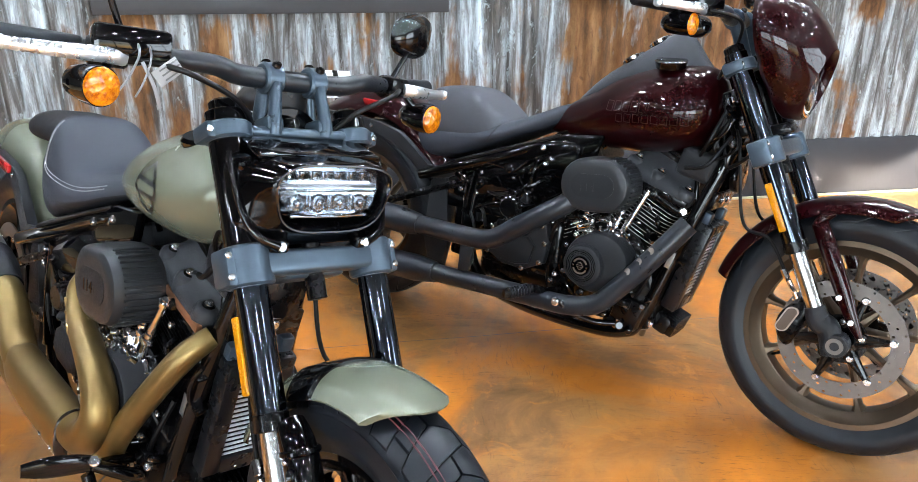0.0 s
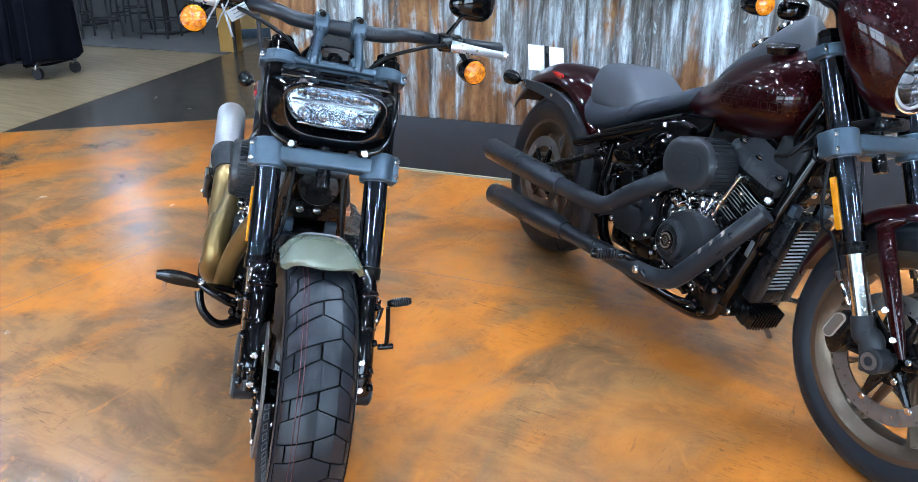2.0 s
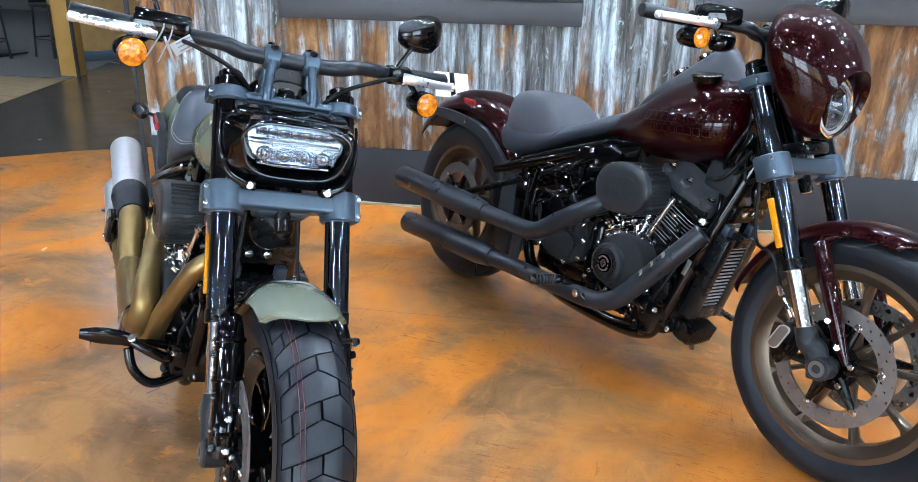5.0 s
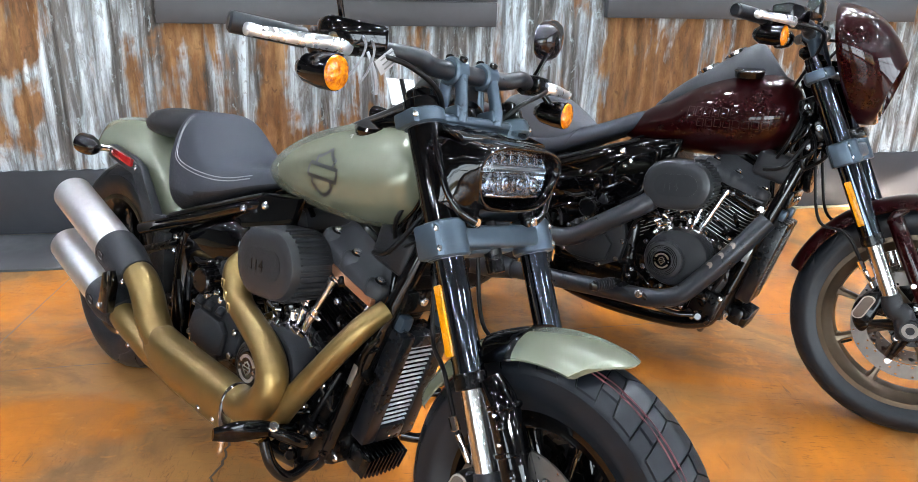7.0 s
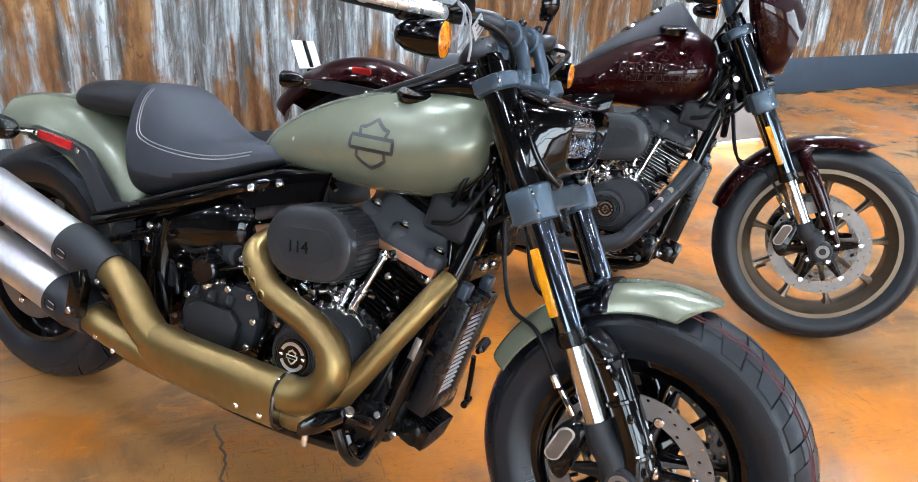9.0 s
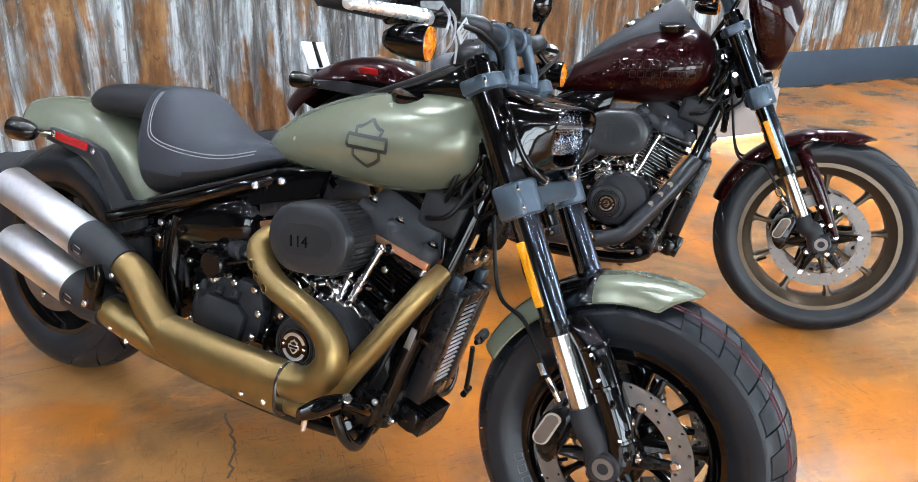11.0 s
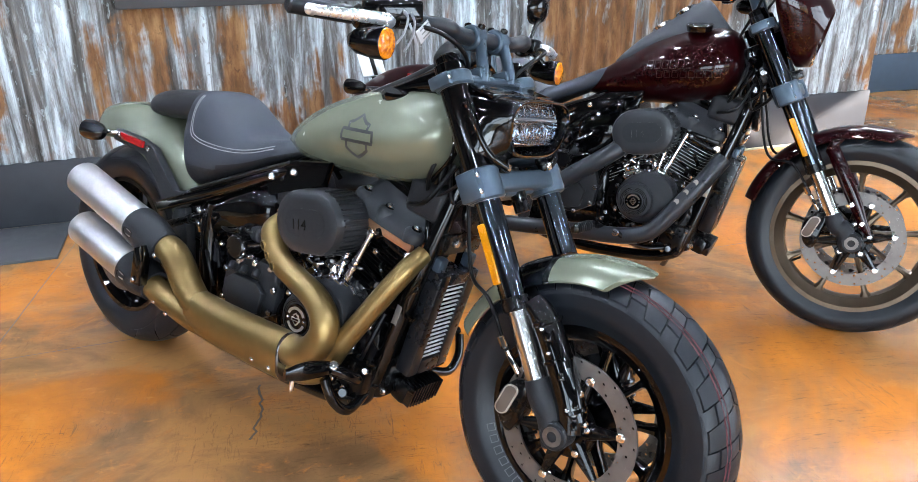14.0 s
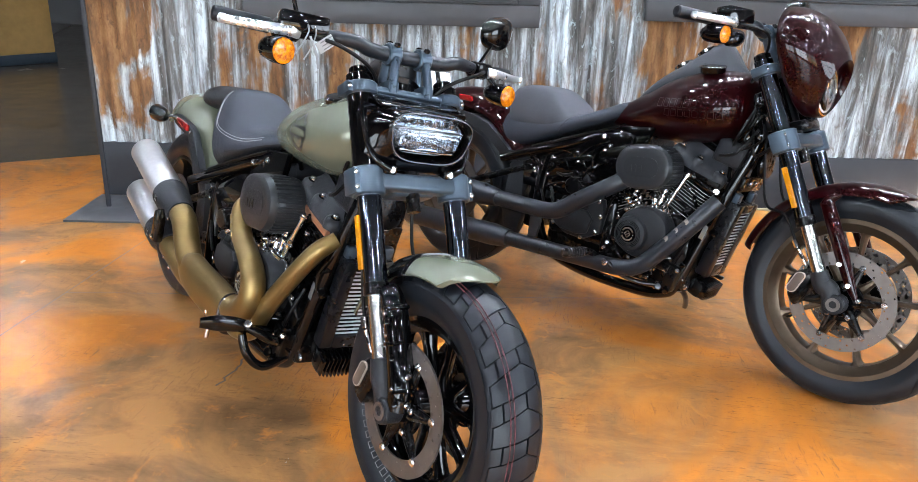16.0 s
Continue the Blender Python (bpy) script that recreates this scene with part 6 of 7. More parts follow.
def decal_line(pts, width, mat, label):
    bm = B()
    P = []
    for (x0, z0), (x1, z1) in zip(pts, pts[1:]):
        for k in range(6):
            P.append((x0 + (x1 - x0) * k / 6, z0 + (z1 - z0) * k / 6))
    P.append(pts[-1])
    prev = None
    for i, (x, z) in enumerate(P):
        a, b = P[max(0, i - 1)], P[min(len(P) - 1, i + 1)]
        d = Vector((b[0] - a[0], b[1] - a[1])).normalized() * width / 2
        pair = []
        for sx, sz in ((-d.y, d.x), (d.y, -d.x)):
            pair.append(bm.verts.new((x + sx, on_tank(x + sx, z + sz) - 0.0012, z + sz)))
        if prev:
            bm.faces.new((prev[0], prev[1], pair[1], pair[0]))
        prev = pair
    return part("shield_outline", bm, mat, tank, label)


lx, lz = 1.033, 0.811
for pts in ([(-0.050, -0.013), (0.050, -0.013), (0.050, 0.016), (-0.050, 0.016), (-0.050, -0.013)], [(-0.030, 0.018), (-0.034, 0.034), (-0.022, 0.037), (-0.010, 0.046), (0.0, 0.056), (0.010, 0.046), (0.022, 0.037), (0.034, 0.034), (0.030, 0.018)], [(-0.032, -0.015), (-0.033, -0.032), (-0.018, -0.044), (0.0, -0.054), (0.018, -0.044), (0.033, -0.032), (0.032, -0.015)]):
    decal_line([(lx + a, lz + 0.86 * b) for a, b in pts], 0.0072, M_LOGO, "dark outlined shield shape")
# console, cap and dash
rows_c = spread([(0.90, 0.020, 0.87, 0.896), (0.98, 0.052, 0.88, 0.926), (1.06, 0.068, 0.89, 0.958), (1.13, 0.078, 0.90, 0.990), (1.19, 0.082, 0.90, 1.010), (1.245, 0.072, 0.90, 1.000)], 4)
part("console", loft(B(), [ring_x(x, w, z0, z1, 2.6, 28, top=0.7) for x, w, z0, z1 in rows_c]), M_GLOSS, tank, "black tank console", 60)
part("fuel_cap", lathe(B(), [(0.0, 0.044), (0.012, 0.046), (0.018, 0.040), (0.019, 0.012)], (1.075, -0.062, 0.905), (0.05, -0.25, 1), 32), M_GLOSS, tank, "gloss black fuel cap")
bm = loft(B(), [ring_x(x, w, z0, z1, 2.4, 28, top=0.6) for x, w, z0, z1 in ((1.135, 0.040, 0.97, 1.020), (1.15, 0.056, 0.965, 1.040), (1.21, 0.060, 0.965, 1.052), (1.235, 0.050, 0.97, 1.045))])
part("gauge", bm, M_COVER, tank, "black round gauge housing", 60)

# gloss black headlight shroud: its back follows the fork's rake, its bezel stands upright under a small peak
def shroud_ring(x, w, z0, z1, p, lean=0.0, foot=1.0, n=48):
    """A rounded section across the bike; lean moves its top ahead, foot narrows its lower half."""
    out = []
    for i in range(n):
        t = 2 * math.pi * i / n
        c, q = math.cos(t), math.sin(t)
        yy = math.copysign(abs(c) ** (2 / p), c) * w
        zz = math.copysign(abs(q) ** (2 / p), q)
        yy *= 1 - (1 - foot) * max(0.0, 0.35 - zz) / 1.35
        out.append((x + lean * zz, yy, (z0 + z1) / 2 + zz * (z1 - z0) / 2))
    return out


bm = B()
loft(bm, [shroud_ring(*a) for a in ((1.290, 0.146, 0.792, 0.936, 5.5, -0.038), (1.318, 0.150, 0.790, 0.940, 5.5, -0.037), (1.336, 0.1485, 0.791, 0.9415, 5.0, -0.030, 0.99), (1.354, 0.142, 0.794, 0.9415, 4.4, -0.018, 0.96), (1.371, 0.133, 0.800, 0.9405, 4.0, -0.008, 0.92), (1.386, 0.125, 0.808, 0.939, 3.8, 0.000, 0.87), (1.397, 0.1195, 0.813, 0.9375, 3.7, 0.004, 0.84), (1.403, 0.1170, 0.816, 0.9365, 3.6, 0.006, 0.82), (1.405, 0.1140, 0.820, 0.9335, 3.6, 0.006, 0.82), (1.402, 0.1110, 0.8235, 0.930, 3.5, 0.006, 0.82), (1.390, 0.1080, 0.828, 0.927, 3.4, 0.004, 0.82), (1.362, 0.104, 0.836, 0.923, 3.4, -0.006, 0.84))])
shroud = part("headlight_shroud", bm, M_GLOSS, sage, "gloss black headlight shroud", 50)
part("bezel", loft(B(), [shroud_ring(*a) for a in ((1.4035, 0.1155, 0.8180, 0.9350, 3.6, 0.006, 0.82), (1.4070, 0.1148, 0.8188, 0.9342, 3.6, 0.006, 0.82), (1.4070, 0.1123, 0.8216, 0.9316, 3.6, 0.006, 0.82), (1.4025, 0.1115, 0.8230, 0.9305, 3.6, 0.006, 0.82))], cap=False), M_TUBE, shroud, "thin dark metal headlight rim")


def lamp_at(y, z, out=0.0):
    """A place on the lamp's face, out along its normal."""
    return (1.379 - 0.16 * (z - 0.885) + out, y, z)


part("reflector", loft(B(), [shroud_ring(*a) for a in ((1.365, 0.100, 0.846, 0.925, 3.2, -0.006, 0.80), (1.377, 0.100, 0.846, 0.925, 3.2, -0.006, 0.80), (1.379, 0.098, 0.848, 0.923, 3.2, -0.006, 0.80))]), M_REFLECT, shroud, "LED headlight reflector")
for k in range(4):
    y = -0.0615 + 0.041 * k
    part("led_lens", lathe(B(), [(0.0, 0.0145), (0.003, 0.0150), (0.005, 0.0130), (0.002, 0.0115), (0.003, 0.007), (0.007, 0.005), (0.008, 0.0005)], lamp_at(y, 0.8665), (1, 0, 0.05), 22), M_REFLECT, shroud, "round LED projector")
    part("led_chip", lathe(B(), [(0.007, 0.0035), (0.0095, 0.003), (0.0100, 0.0005)], lamp_at(y, 0.8665), (1, 0, 0.05), 12), M_LAMPRING, shroud)
    for q in range(5):
        part("led_rib", box(B(), lamp_at(y + 0.0205 + 0.0030 * (q - 2), 0.8665, 0.002 + 0.0006 * (q % 2)), (0.005, 0.0016, 0.024 + 0.004 * (q % 2)), (0, 0, 20 * (-1) ** q), 0.0004), M_LAMPRING if q == 2 else M_REFLECT, shroud)
for k in range(7):
    y = -0.072 + 0.024 * k
    part("led_segment", box(B(), lamp_at(y, 0.9085, 0.001), (0.006, 0.0205, 0.015), (0, 0, 10), 0.003), M_REFLECT, shroud)
    part("segment_edge", box(B(), lamp_at(y + 0.011, 0.9085, 0.004), (0.006, 0.0022, 0.013), (0, 0, -25), 0.0006), M_LAMPRING, shroud)
    part("segment_edge", box(B(), lamp_at(y - 0.002, 0.9040, 0.004), (0.004, 0.012, 0.0016), (0, 0, 0), 0.0005), M_LAMPRING, shroud)
part("light_bar", box(B(), lamp_at(0, 0.8945, 0.006), (0.008, 0.186, 0.0050), bev=0.002), M_ZIPTIE, shroud, "white daytime light bar")
part("light_bar", box(B(), lamp_at(0, 0.8865, 0.004), (0.008, 0.184, 0.0035), bev=0.0015), M_LAMPRING, shroud, "daytime light bar")
part("lamp_lip", box(B(), lamp_at(0, 0.8465, 0.004), (0.012, 0.152, 0.005), bev=0.002), M_LAMPRING, shroud, "bright lower lamp edge")
part("headlight_glass", loft(B(), [shroud_ring(*a) for a in ((1.381, 0.1045, 0.841, 0.9265, 3.2, -0.006, 0.80), (1.389, 0.1035, 0.842, 0.9255, 3.2, -0.006, 0.80), (1.393, 0.096, 0.848, 0.920, 3.0, -0.006, 0.80), (1.395, 0.05, 0.866, 0.902, 2.6, -0.002, 0.85))]), M_GLASS, shroud, "clear headlight glass")
bolt_parts(shroud, [((1.388, q * 0.083, 0.7965), (1, 0, 0.1)) for q in (-1, 1)], r=0.0095, h=0.008)
for q in (-1, 1):
    part("shroud_brace", sweep(B(), [(1.390, q * 0.088, 0.797), (1.382, q * 0.120, 0.812), (1.362, q * 0.138, 0.842), (1.342, q * 0.147, 0.885), (1.318, q * 0.148, 0.934)], [0.009, 0.0075, 0.006, 0.005, 0.004], n=10), M_GLOSS, shroud, "gloss black edge of the shroud")
    part("shroud_tab", box(B(), (1.380, q * 0.083, 0.796), (0.022, 0.034, 0.022), (0, 10, q * 12), 0.006), M_GLOSS, shroud)
part("shroud_cap", box(B(), (1.318, 0, 0.944), (0.085, 0.240, 0.012), (0, 12, 0), 0.005), M_GLOSS, shroud, "gloss black top of the shroud")

bars = make_bars(sage, (1.240, 0, 1.047), (1.105, 0.430, 1.058), 0.03, 0.05, "open")
indicator(sage, (1.240, -0.318, 1.008), (1, 0.22, 0), M_AMBER, 0.030, "turn_signal", (1.19, -0.285, 1.045))
indicator(sage, (1.232, 0.340, 1.002), (1, 0.20, 0), M_AMBER, 0.030, "turn_signal", (1.18, 0.305, 1.045))
mirror(sage, (1.185, 0.262, 1.065), (1.185, 0.295, 1.125), (1.160, 0.322, 1.160), 1, 0.84, 22)
mirror(sage, (1.185, -0.262, 1.065), (1.190, -0.305, 1.17), (1.165, -0.345, 1.215), -1, 1.0, 25)
# nylon ties holding a paper tag round the right bar
tie = part("nylon_tie", sweep(B(), [(1.215, -0.262, 1.080), (1.246, -0.266, 1.062), (1.252, -0.280, 1.030), (1.240, -0.290, 1.005)], 0.0034, n=8, flat=0.5), M_ZIPTIE, sage, "pale nylon tie")
part("tie_end", sweep(B(), [(1.220, -0.245, 1.082), (1.250, -0.250, 1.056), (1.256, -0.262, 1.020), (1.246, -0.268, 0.998)], 0.0030, n=8, flat=0.5), M_ZIPTIE, tie)
part("tie_end", sweep(B(), [(1.248, -0.262, 1.050), (1.256, -0.245, 1.015), (1.250, -0.232, 0.984)], 0.0028, n=8, flat=0.5), M_ZIPTIE, tie)
tag_m = pose(1.256, -0.226, 1.040, 0, -8, 0) @ pose(0, 0, 0, 38, 0, 0)
tg = part("tag", box(B(), (0, 0, 0), (0.002, 0.046, 0.026), bev=0.001), M_PAPER, tie, "small greyish white paper tag with dark bars")
tg.matrix_basis = tag_m
for k in range(3):
    bar_ = part("tag_bar", box(B(), (0.0014, 0.006, -0.008 + 0.008 * k), (0.0012, 0.034, 0.0024), bev=0.0003), M_LETTER, tie)
    bar_.matrix_basis = tag_m

# front and rear mudguards
bm = fender_sheet(B(), FA, 0.331, 74, 158, 0.083, 0.042, 0.004, 44, 23, 0.0, 9.5)
ff = part("front_fender", bm, M_SAGE, sage, "short sage green front mudguard", 60)
part("fender_bridge", fender_sheet(B(), FA, 0.3355, 107, 123, 0.088, 0.048, 0.004, 10, 23), M_GLOSS, ff, "gloss black mudguard bridge", 60)
bm = fender_sheet(B(), (0.0, 0, 0.30), 0.472, 28, 109, 0.120, 0.105, 0.005, 44, 25)
part("rear_fender", bm, M_SAGE, sage, "cut-down sage green rear mudguard", 60)
for s in (-1, 1):
    out = [(0.045, 0.668), (0.06, 0.702), (0.19, 0.690), (0.255, 0.672), (0.315, 0.610), (0.355, 0.562), (0.425, 0.582), (0.445, 0.560), (0.40, 0.530), (0.345, 0.515), (0.305, 0.530), (0.255, 0.610), (0.215, 0.650)]
    stt = part("fender_strut", plate(B(), out, s * 0.128, s * 0.152, 0.005), M_WRINKLE, sage, "black fender strut with a slim tail light")
    part("tail_light", box(B(), (0.155, s * 0.156, 0.681), (0.115, 0.012, 0.022), (0, 6, 0), 0.004), M_REDLENS, stt, "slim red tail light")
    bolt_parts(stt, [((x, s * 0.152, z), (0, s, 0)) for x, z in ((0.082, 0.688), (0.232, 0.667), (0.372, 0.545), (0.415, 0.563), (0.335, 0.530))], r=0.008)
    tail_signal(sage, (-0.005, s * 0.196, 0.690), (0.085, s * 0.142, 0.690))

# seats
rider = seat_loft(sage, "seat", spread([(0.805, 0.030, 0.742, 0.764), (0.760, 0.070, 0.722, 0.764), (0.705, 0.102, 0.698, 0.758), (0.645, 0.126, 0.668, 0.750), (0.595, 0.136, 0.648, 0.749), (0.548, 0.140, 0.630, 0.757), (0.507, 0.141, 0.612, 0.777), (0.468, 0.140, 0.600, 0.806), (0.434, 0.137, 0.591, 0.833), (0.408, 0.133, 0.585, 0.847), (0.385, 0.128, 0.582, 0.851), (0.360, 0.122, 0.590, 0.849), (0.345, 0.116, 0.615, 0.842)], 6), M_SEAT, "black vinyl solo seat with grey stitching", 4.2, 0.80, M_SEATMID, 0.27)
for e in (0.0, 0.008):
    side_seam(rider, rider, [(0.392 - e, 0.838), (0.388 - e, 0.79), (0.396 - e, 0.742 - e), (0.43, 0.722 - e), (0.502, 0.712 - e), (0.58, 0.712 - e), (0.645, 0.722 - e), (0.70, 0.742 - e)])
seat_loft(sage, "pillion_pad", spread([(0.352, 0.098, 0.755, 0.845), (0.27, 0.104, 0.755, 0.842), (0.21, 0.106, 0.752, 0.838), (0.165, 0.101, 0.752, 0.831), (0.135, 0.090, 0.755, 0.822), (0.122, 0.074, 0.765, 0.808)], 4), M_SEAT, "black vinyl passenger pad", 3.2, 0.8)

# exhaust
def muffler(bike, p0, p1, r, tip_mat, sleeve_at, label):
    p0, p1 = Vector(p0), Vector(p1)
    d = (p1 - p0).normalized()
    L = (p1 - p0).length
    mf = part("muffler", lathe(B(), [(0.006, r * 0.80), (0.0, r * 0.93), (0.006, r), (L * sleeve_at, r), (L * sleeve_at, r * 0.8), (0.04, r * 0.78)], p0, tuple(d), 40, closed=True), tip_mat, bike, label)
    a = L * sleeve_at
    return mf, p0, d, a, L


for p0, p1, in (((0.030, -0.232, 0.552), (0.445, -0.222, 0.432)), ((0.055, -0.240, 0.412), (0.415, -0.232, 0.318))):
    mf, o, d, a, L = muffler(sage, p0, p1, 0.051, M_STEEL, 0.70, "brushed steel muffler with a black heat sleeve")
    part("heat_sleeve", lathe(B(), [(a - 0.002, 0.0535), (a + 0.002, 0.0550), (a + 0.055, 0.0545), (L - 0.02, 0.046), (L, 0.043), (L, 0.02), (a - 0.002, 0.02)], o, tuple(d), 40, closed=True), M_WRINKLE, mf, "black tapered heat sleeve")
    q = o + d * (a + 0.03) + Vector((0.0, -0.0545, 0.0))
    ring_s = [d * u + Vector((-d.z, 0, d.x)) * v for u, v in stadium(0.034, 0.019)]
    part("slot_rim", loft(B(), [[q + p_ * g + Vector((0, -y_, 0)) for p_ in ring_s] for g, y_ in ((1.15, -0.006), (1.12, 0.0012), (1.0, 0.0012), (0.97, -0.004))], cap=False), M_SATIN, mf)
    part("slot", loft(B(), [[q + p_ * g + Vector((0, -y_, 0)) for p_ in ring_s] for g, y_ in ((1.0, -0.006), (0.99, -0.0006), (0.9, -0.0002))]), M_STEEL, mf, "bright oval slot")
    part("end_cap", lathe(B(), [(0.035, 0.041), (0.037, 0.041)], o, tuple(d), 28), M_SATIN, mf)
# heat shield: a tall body that covers both pipes, an elbow up to one muffler and a branch to the other
bm = B()
rows_s = spread([(0.575, 0.034, 0.262, 0.350), (0.615, 0.039, 0.244, 0.352), (0.680, 0.041, 0.233, 0.347), (0.780, 0.041, 0.228, 0.344), (0.880, 0.040, 0.225, 0.342), (0.944, 0.040, 0.224, 0.341)], 4)
loft(bm, [ring_x(x, w, z0, z1, 2.5, 36, cy=-0.222) for x, w, z0, z1 in rows_s])
sweep(bm, [(0.425, -0.222, 0.437), (0.472, -0.222, 0.426), (0.508, -0.222, 0.396), (0.545, -0.222, 0.350), (0.590, -0.222, 0.316), (0.650, -0.222, 0.305)], [0.036, 0.0385, 0.0395, 0.0395, 0.0385, 0.036], n=26, sub=7)
sweep(bm, [(0.405, -0.236, 0.322), (0.450, -0.232, 0.308), (0.510, -0.226, 0.290), (0.570, -0.223, 0.276), (0.640, -0.222, 0.268)], [0.034, 0.036, 0.036, 0.036, 0.034], n=24, sub=6)
sh = part("exhaust_shield", bm, M_GOLD, sage, "satin bronze exhaust heat shield", 60)
bm = sweep(B(), [(0.940, -0.222, 0.303), (0.985, -0.221, 0.304), (1.024, -0.220, 0.327), (1.048, -0.218, 0.368), (1.043, -0.216, 0.408), (1.005, -0.211, 0.441), (0.932, -0.200, 0.464), (0.868, -0.190, 0.484), (0.824, -0.180, 0.516), (0.797, -0.165, 0.552), (0.806, -0.118, 0.582)], [0.0385, 0.0380, 0.0365, 0.0345, 0.0330, 0.0310, 0.0295, 0.029, 0.0285, 0.0275, 0.025], n=26, sub=6)
sh2 = part("exhaust_header", bm, M_GOLD, sage, "satin bronze rear header shield with slots")
out = Vector((-0.30, -0.93, -0.16)).normalized()
for q in (Vector((0.818, -0.1785, 0.523)), Vector((0.841, -0.184, 0.503)), Vector((0.868, -0.190, 0.484))):
    part("slot_rim", lathe(B(), [(0.024, 0.0125), (0.0300, 0.0120), (0.0300, 0.0095), (0.024, 0.009)], q, tuple(out), 18, closed=True), M_GOLD, sh2)
    part("slot", lathe(B(), [(0.024, 0.0096), (0.0292, 0.0094), (0.0293, 0.0004)], q, tuple(out), 18), M_GLOSS, sh2, "dark slot in the shield")
bm = sweep(B(), [(0.900, -0.205, 0.256), (0.955, -0.208, 0.252), (0.990, -0.204, 0.254), (1.025, -0.192, 0.270), (1.075, -0.186, 0.345), (1.135, -0.165, 0.440), (1.190, -0.130, 0.535), (1.205, -0.085, 0.575)], [0.026, 0.029, 0.029, 0.028, 0.0255, 0.0245, 0.024, 0.021], n=22, sub=6)
part("exhaust_header", bm, M_GOLD, sage, "satin bronze front header shield")
bolt_parts(sh, [((0.452, -0.262, 0.418), (0, -1, 0)), ((0.505, -0.258, 0.272), (0, -1, 0)), ((0.455, -0.262, 0.292), (0, -1, 0)), ((0.858, -0.258, 0.256), (0, -1, -0.2)), ((0.918, -0.257, 0.254), (0, -1, -0.2))], r=0.007, h=0.004)
part("joint_band", loft(B(), [ring_x(x, w, 0.283 - h, 0.283 + h, 2.5, 36, cy=-0.222) for x, w, h in ((0.942, 0.0385, 0.057), (0.9445, 0.0412, 0.0600), (0.9485, 0.0412, 0.0600), (0.951, 0.0385, 0.057))]), M_SMOKE, sh, "dark seam of the heat shield")
# passenger peg bracket between the mufflers
bm = plate(B(), [(0.385, 0.33), (0.40, 0.43), (0.425, 0.44), (0.435, 0.40), (0.425, 0.33)], -0.262, -0.292, 0.006)
pb = part("passenger_peg", bm, M_GLOSS, sage, "folded gloss black passenger peg")
bolt_parts(pb, [((0.405, -0.292, 0.345), (0, -1, 0))], r=0.008)

# forward controls
for s in (-1, 1):
    bm = sweep(B(), [(1.10, s * 0.12, 0.215), (1.115, s * 0.19, 0.20), (1.11, s * 0.235, 0.235), (1.095, s * 0.25, 0.285)], 0.012, n=12)
    sweep(bm, [(1.06, s * 0.12, 0.27), (1.08, s * 0.2, 0.292), (1.09, s * 0.25, 0.295)], 0.010, n=12)
    fc = part("control_bracket", bm, M_GLOSS, sage, "gloss black foot control bracket")
    if s < 0:
        pg = part("brake_pedal", sweep(B(), [(1.104, -0.240, 0.310), (1.100, -0.275, 0.315), (1.094, -0.320, 0.318), (1.087, -0.360, 0.318)], [0.015, 0.020, 0.021, 0.013], n=16, flat=0.42), M_GLOSS, fc, "gloss black folded brake pedal pad")
        bolt_parts(fc, [((1.112, -0.243, 0.318), (0.5, -0.5, 0.7))], r=0.011, h=0.010)
        part("pedal_arm", sweep(B(), [(1.104, -0.245, 0.308), (1.118, -0.205, 0.290), (1.112, -0.165, 0.268), (1.085, -0.145, 0.255)], [0.011, 0.013, 0.014, 0.012], n=14), M_GLOSS, fc, "gloss black pedal arm")
        part("feeler", cyl(B(), (1.088, -0.338, 0.306), (1.086, -0.339, 0.278), 0.006, n=10), M_CHROME, fc)
    else:
        foot_peg(sage, (1.15, 0.255, 0.322), (1.146, 0.322, 0.336), scale=0.72)
        bm = sweep(B(), [(1.14, 0.262, 0.305), (1.135, 0.274, 0.235), (1.130, 0.280, 0.178)], 0.007, n=10)
        cyl(bm, (1.135, 0.255, 0.176), (1.130, 0.300, 0.180), 0.009, n=10)
        part("shift_lever", bm, M_SATIN, fc, "black shift lever")

# ---- the wine-red motorcycle ----
wine = thing("motorcycle", pose(-0.3231, 2.6738, 0.0, -8.5, 0, -37.0), "wine red cruiser motorcycle with headlight fairing leaning on its stand", "motorcycle", "motorcycles on display")
FA2 = (1.612, 0.0, 0.326)
RA2 = (0.0, 0.0, 0.327)
make_wheel(wine, "front_wheel", FA2, 0.324, 0.112, 0.234, 9, M_BRONZE, "road", 22, False, (-1, 1), 0.150, 0.074, label="bronze cast front wheel with thin spokes")
make_wheel(wine, "rear_wheel", RA2, 0.325, 0.180, 0.205, 9, M_BRONZE, "road", 16, False, (-1,), 0.145, 0.085, label="bronze cast rear wheel")
make_frame(wine)
make_engine(wine, M_STEEL, M_FINEDGE)
make_fork(wine, FA2, 0.98, None)
rows2 = spread([(0.665, 0.014, 0.722, 0.744), (0.700, 0.034, 0.710, 0.768), (0.740, 0.056, 0.701, 0.796), (0.785, 0.078, 0.695, 0.824), (0.845, 0.104, 0.690, 0.857), (0.910, 0.128, 0.690, 0.900), (0.980, 0.146, 0.692, 0.931), (1.050, 0.154, 0.698, 0.952), (1.105, 0.154, 0.708, 0.956), (1.150, 0.146, 0.724, 0.949), (1.184, 0.128, 0.746, 0.932), (1.206, 0.100, 0.778, 0.904), (1.215, 0.060, 0.806, 0.878)], 4)
bm = loft(B(), [ring_x(x, w, z0, z1, 2.25, 40, top=0.78) for x, w, z0, z1 in rows2])
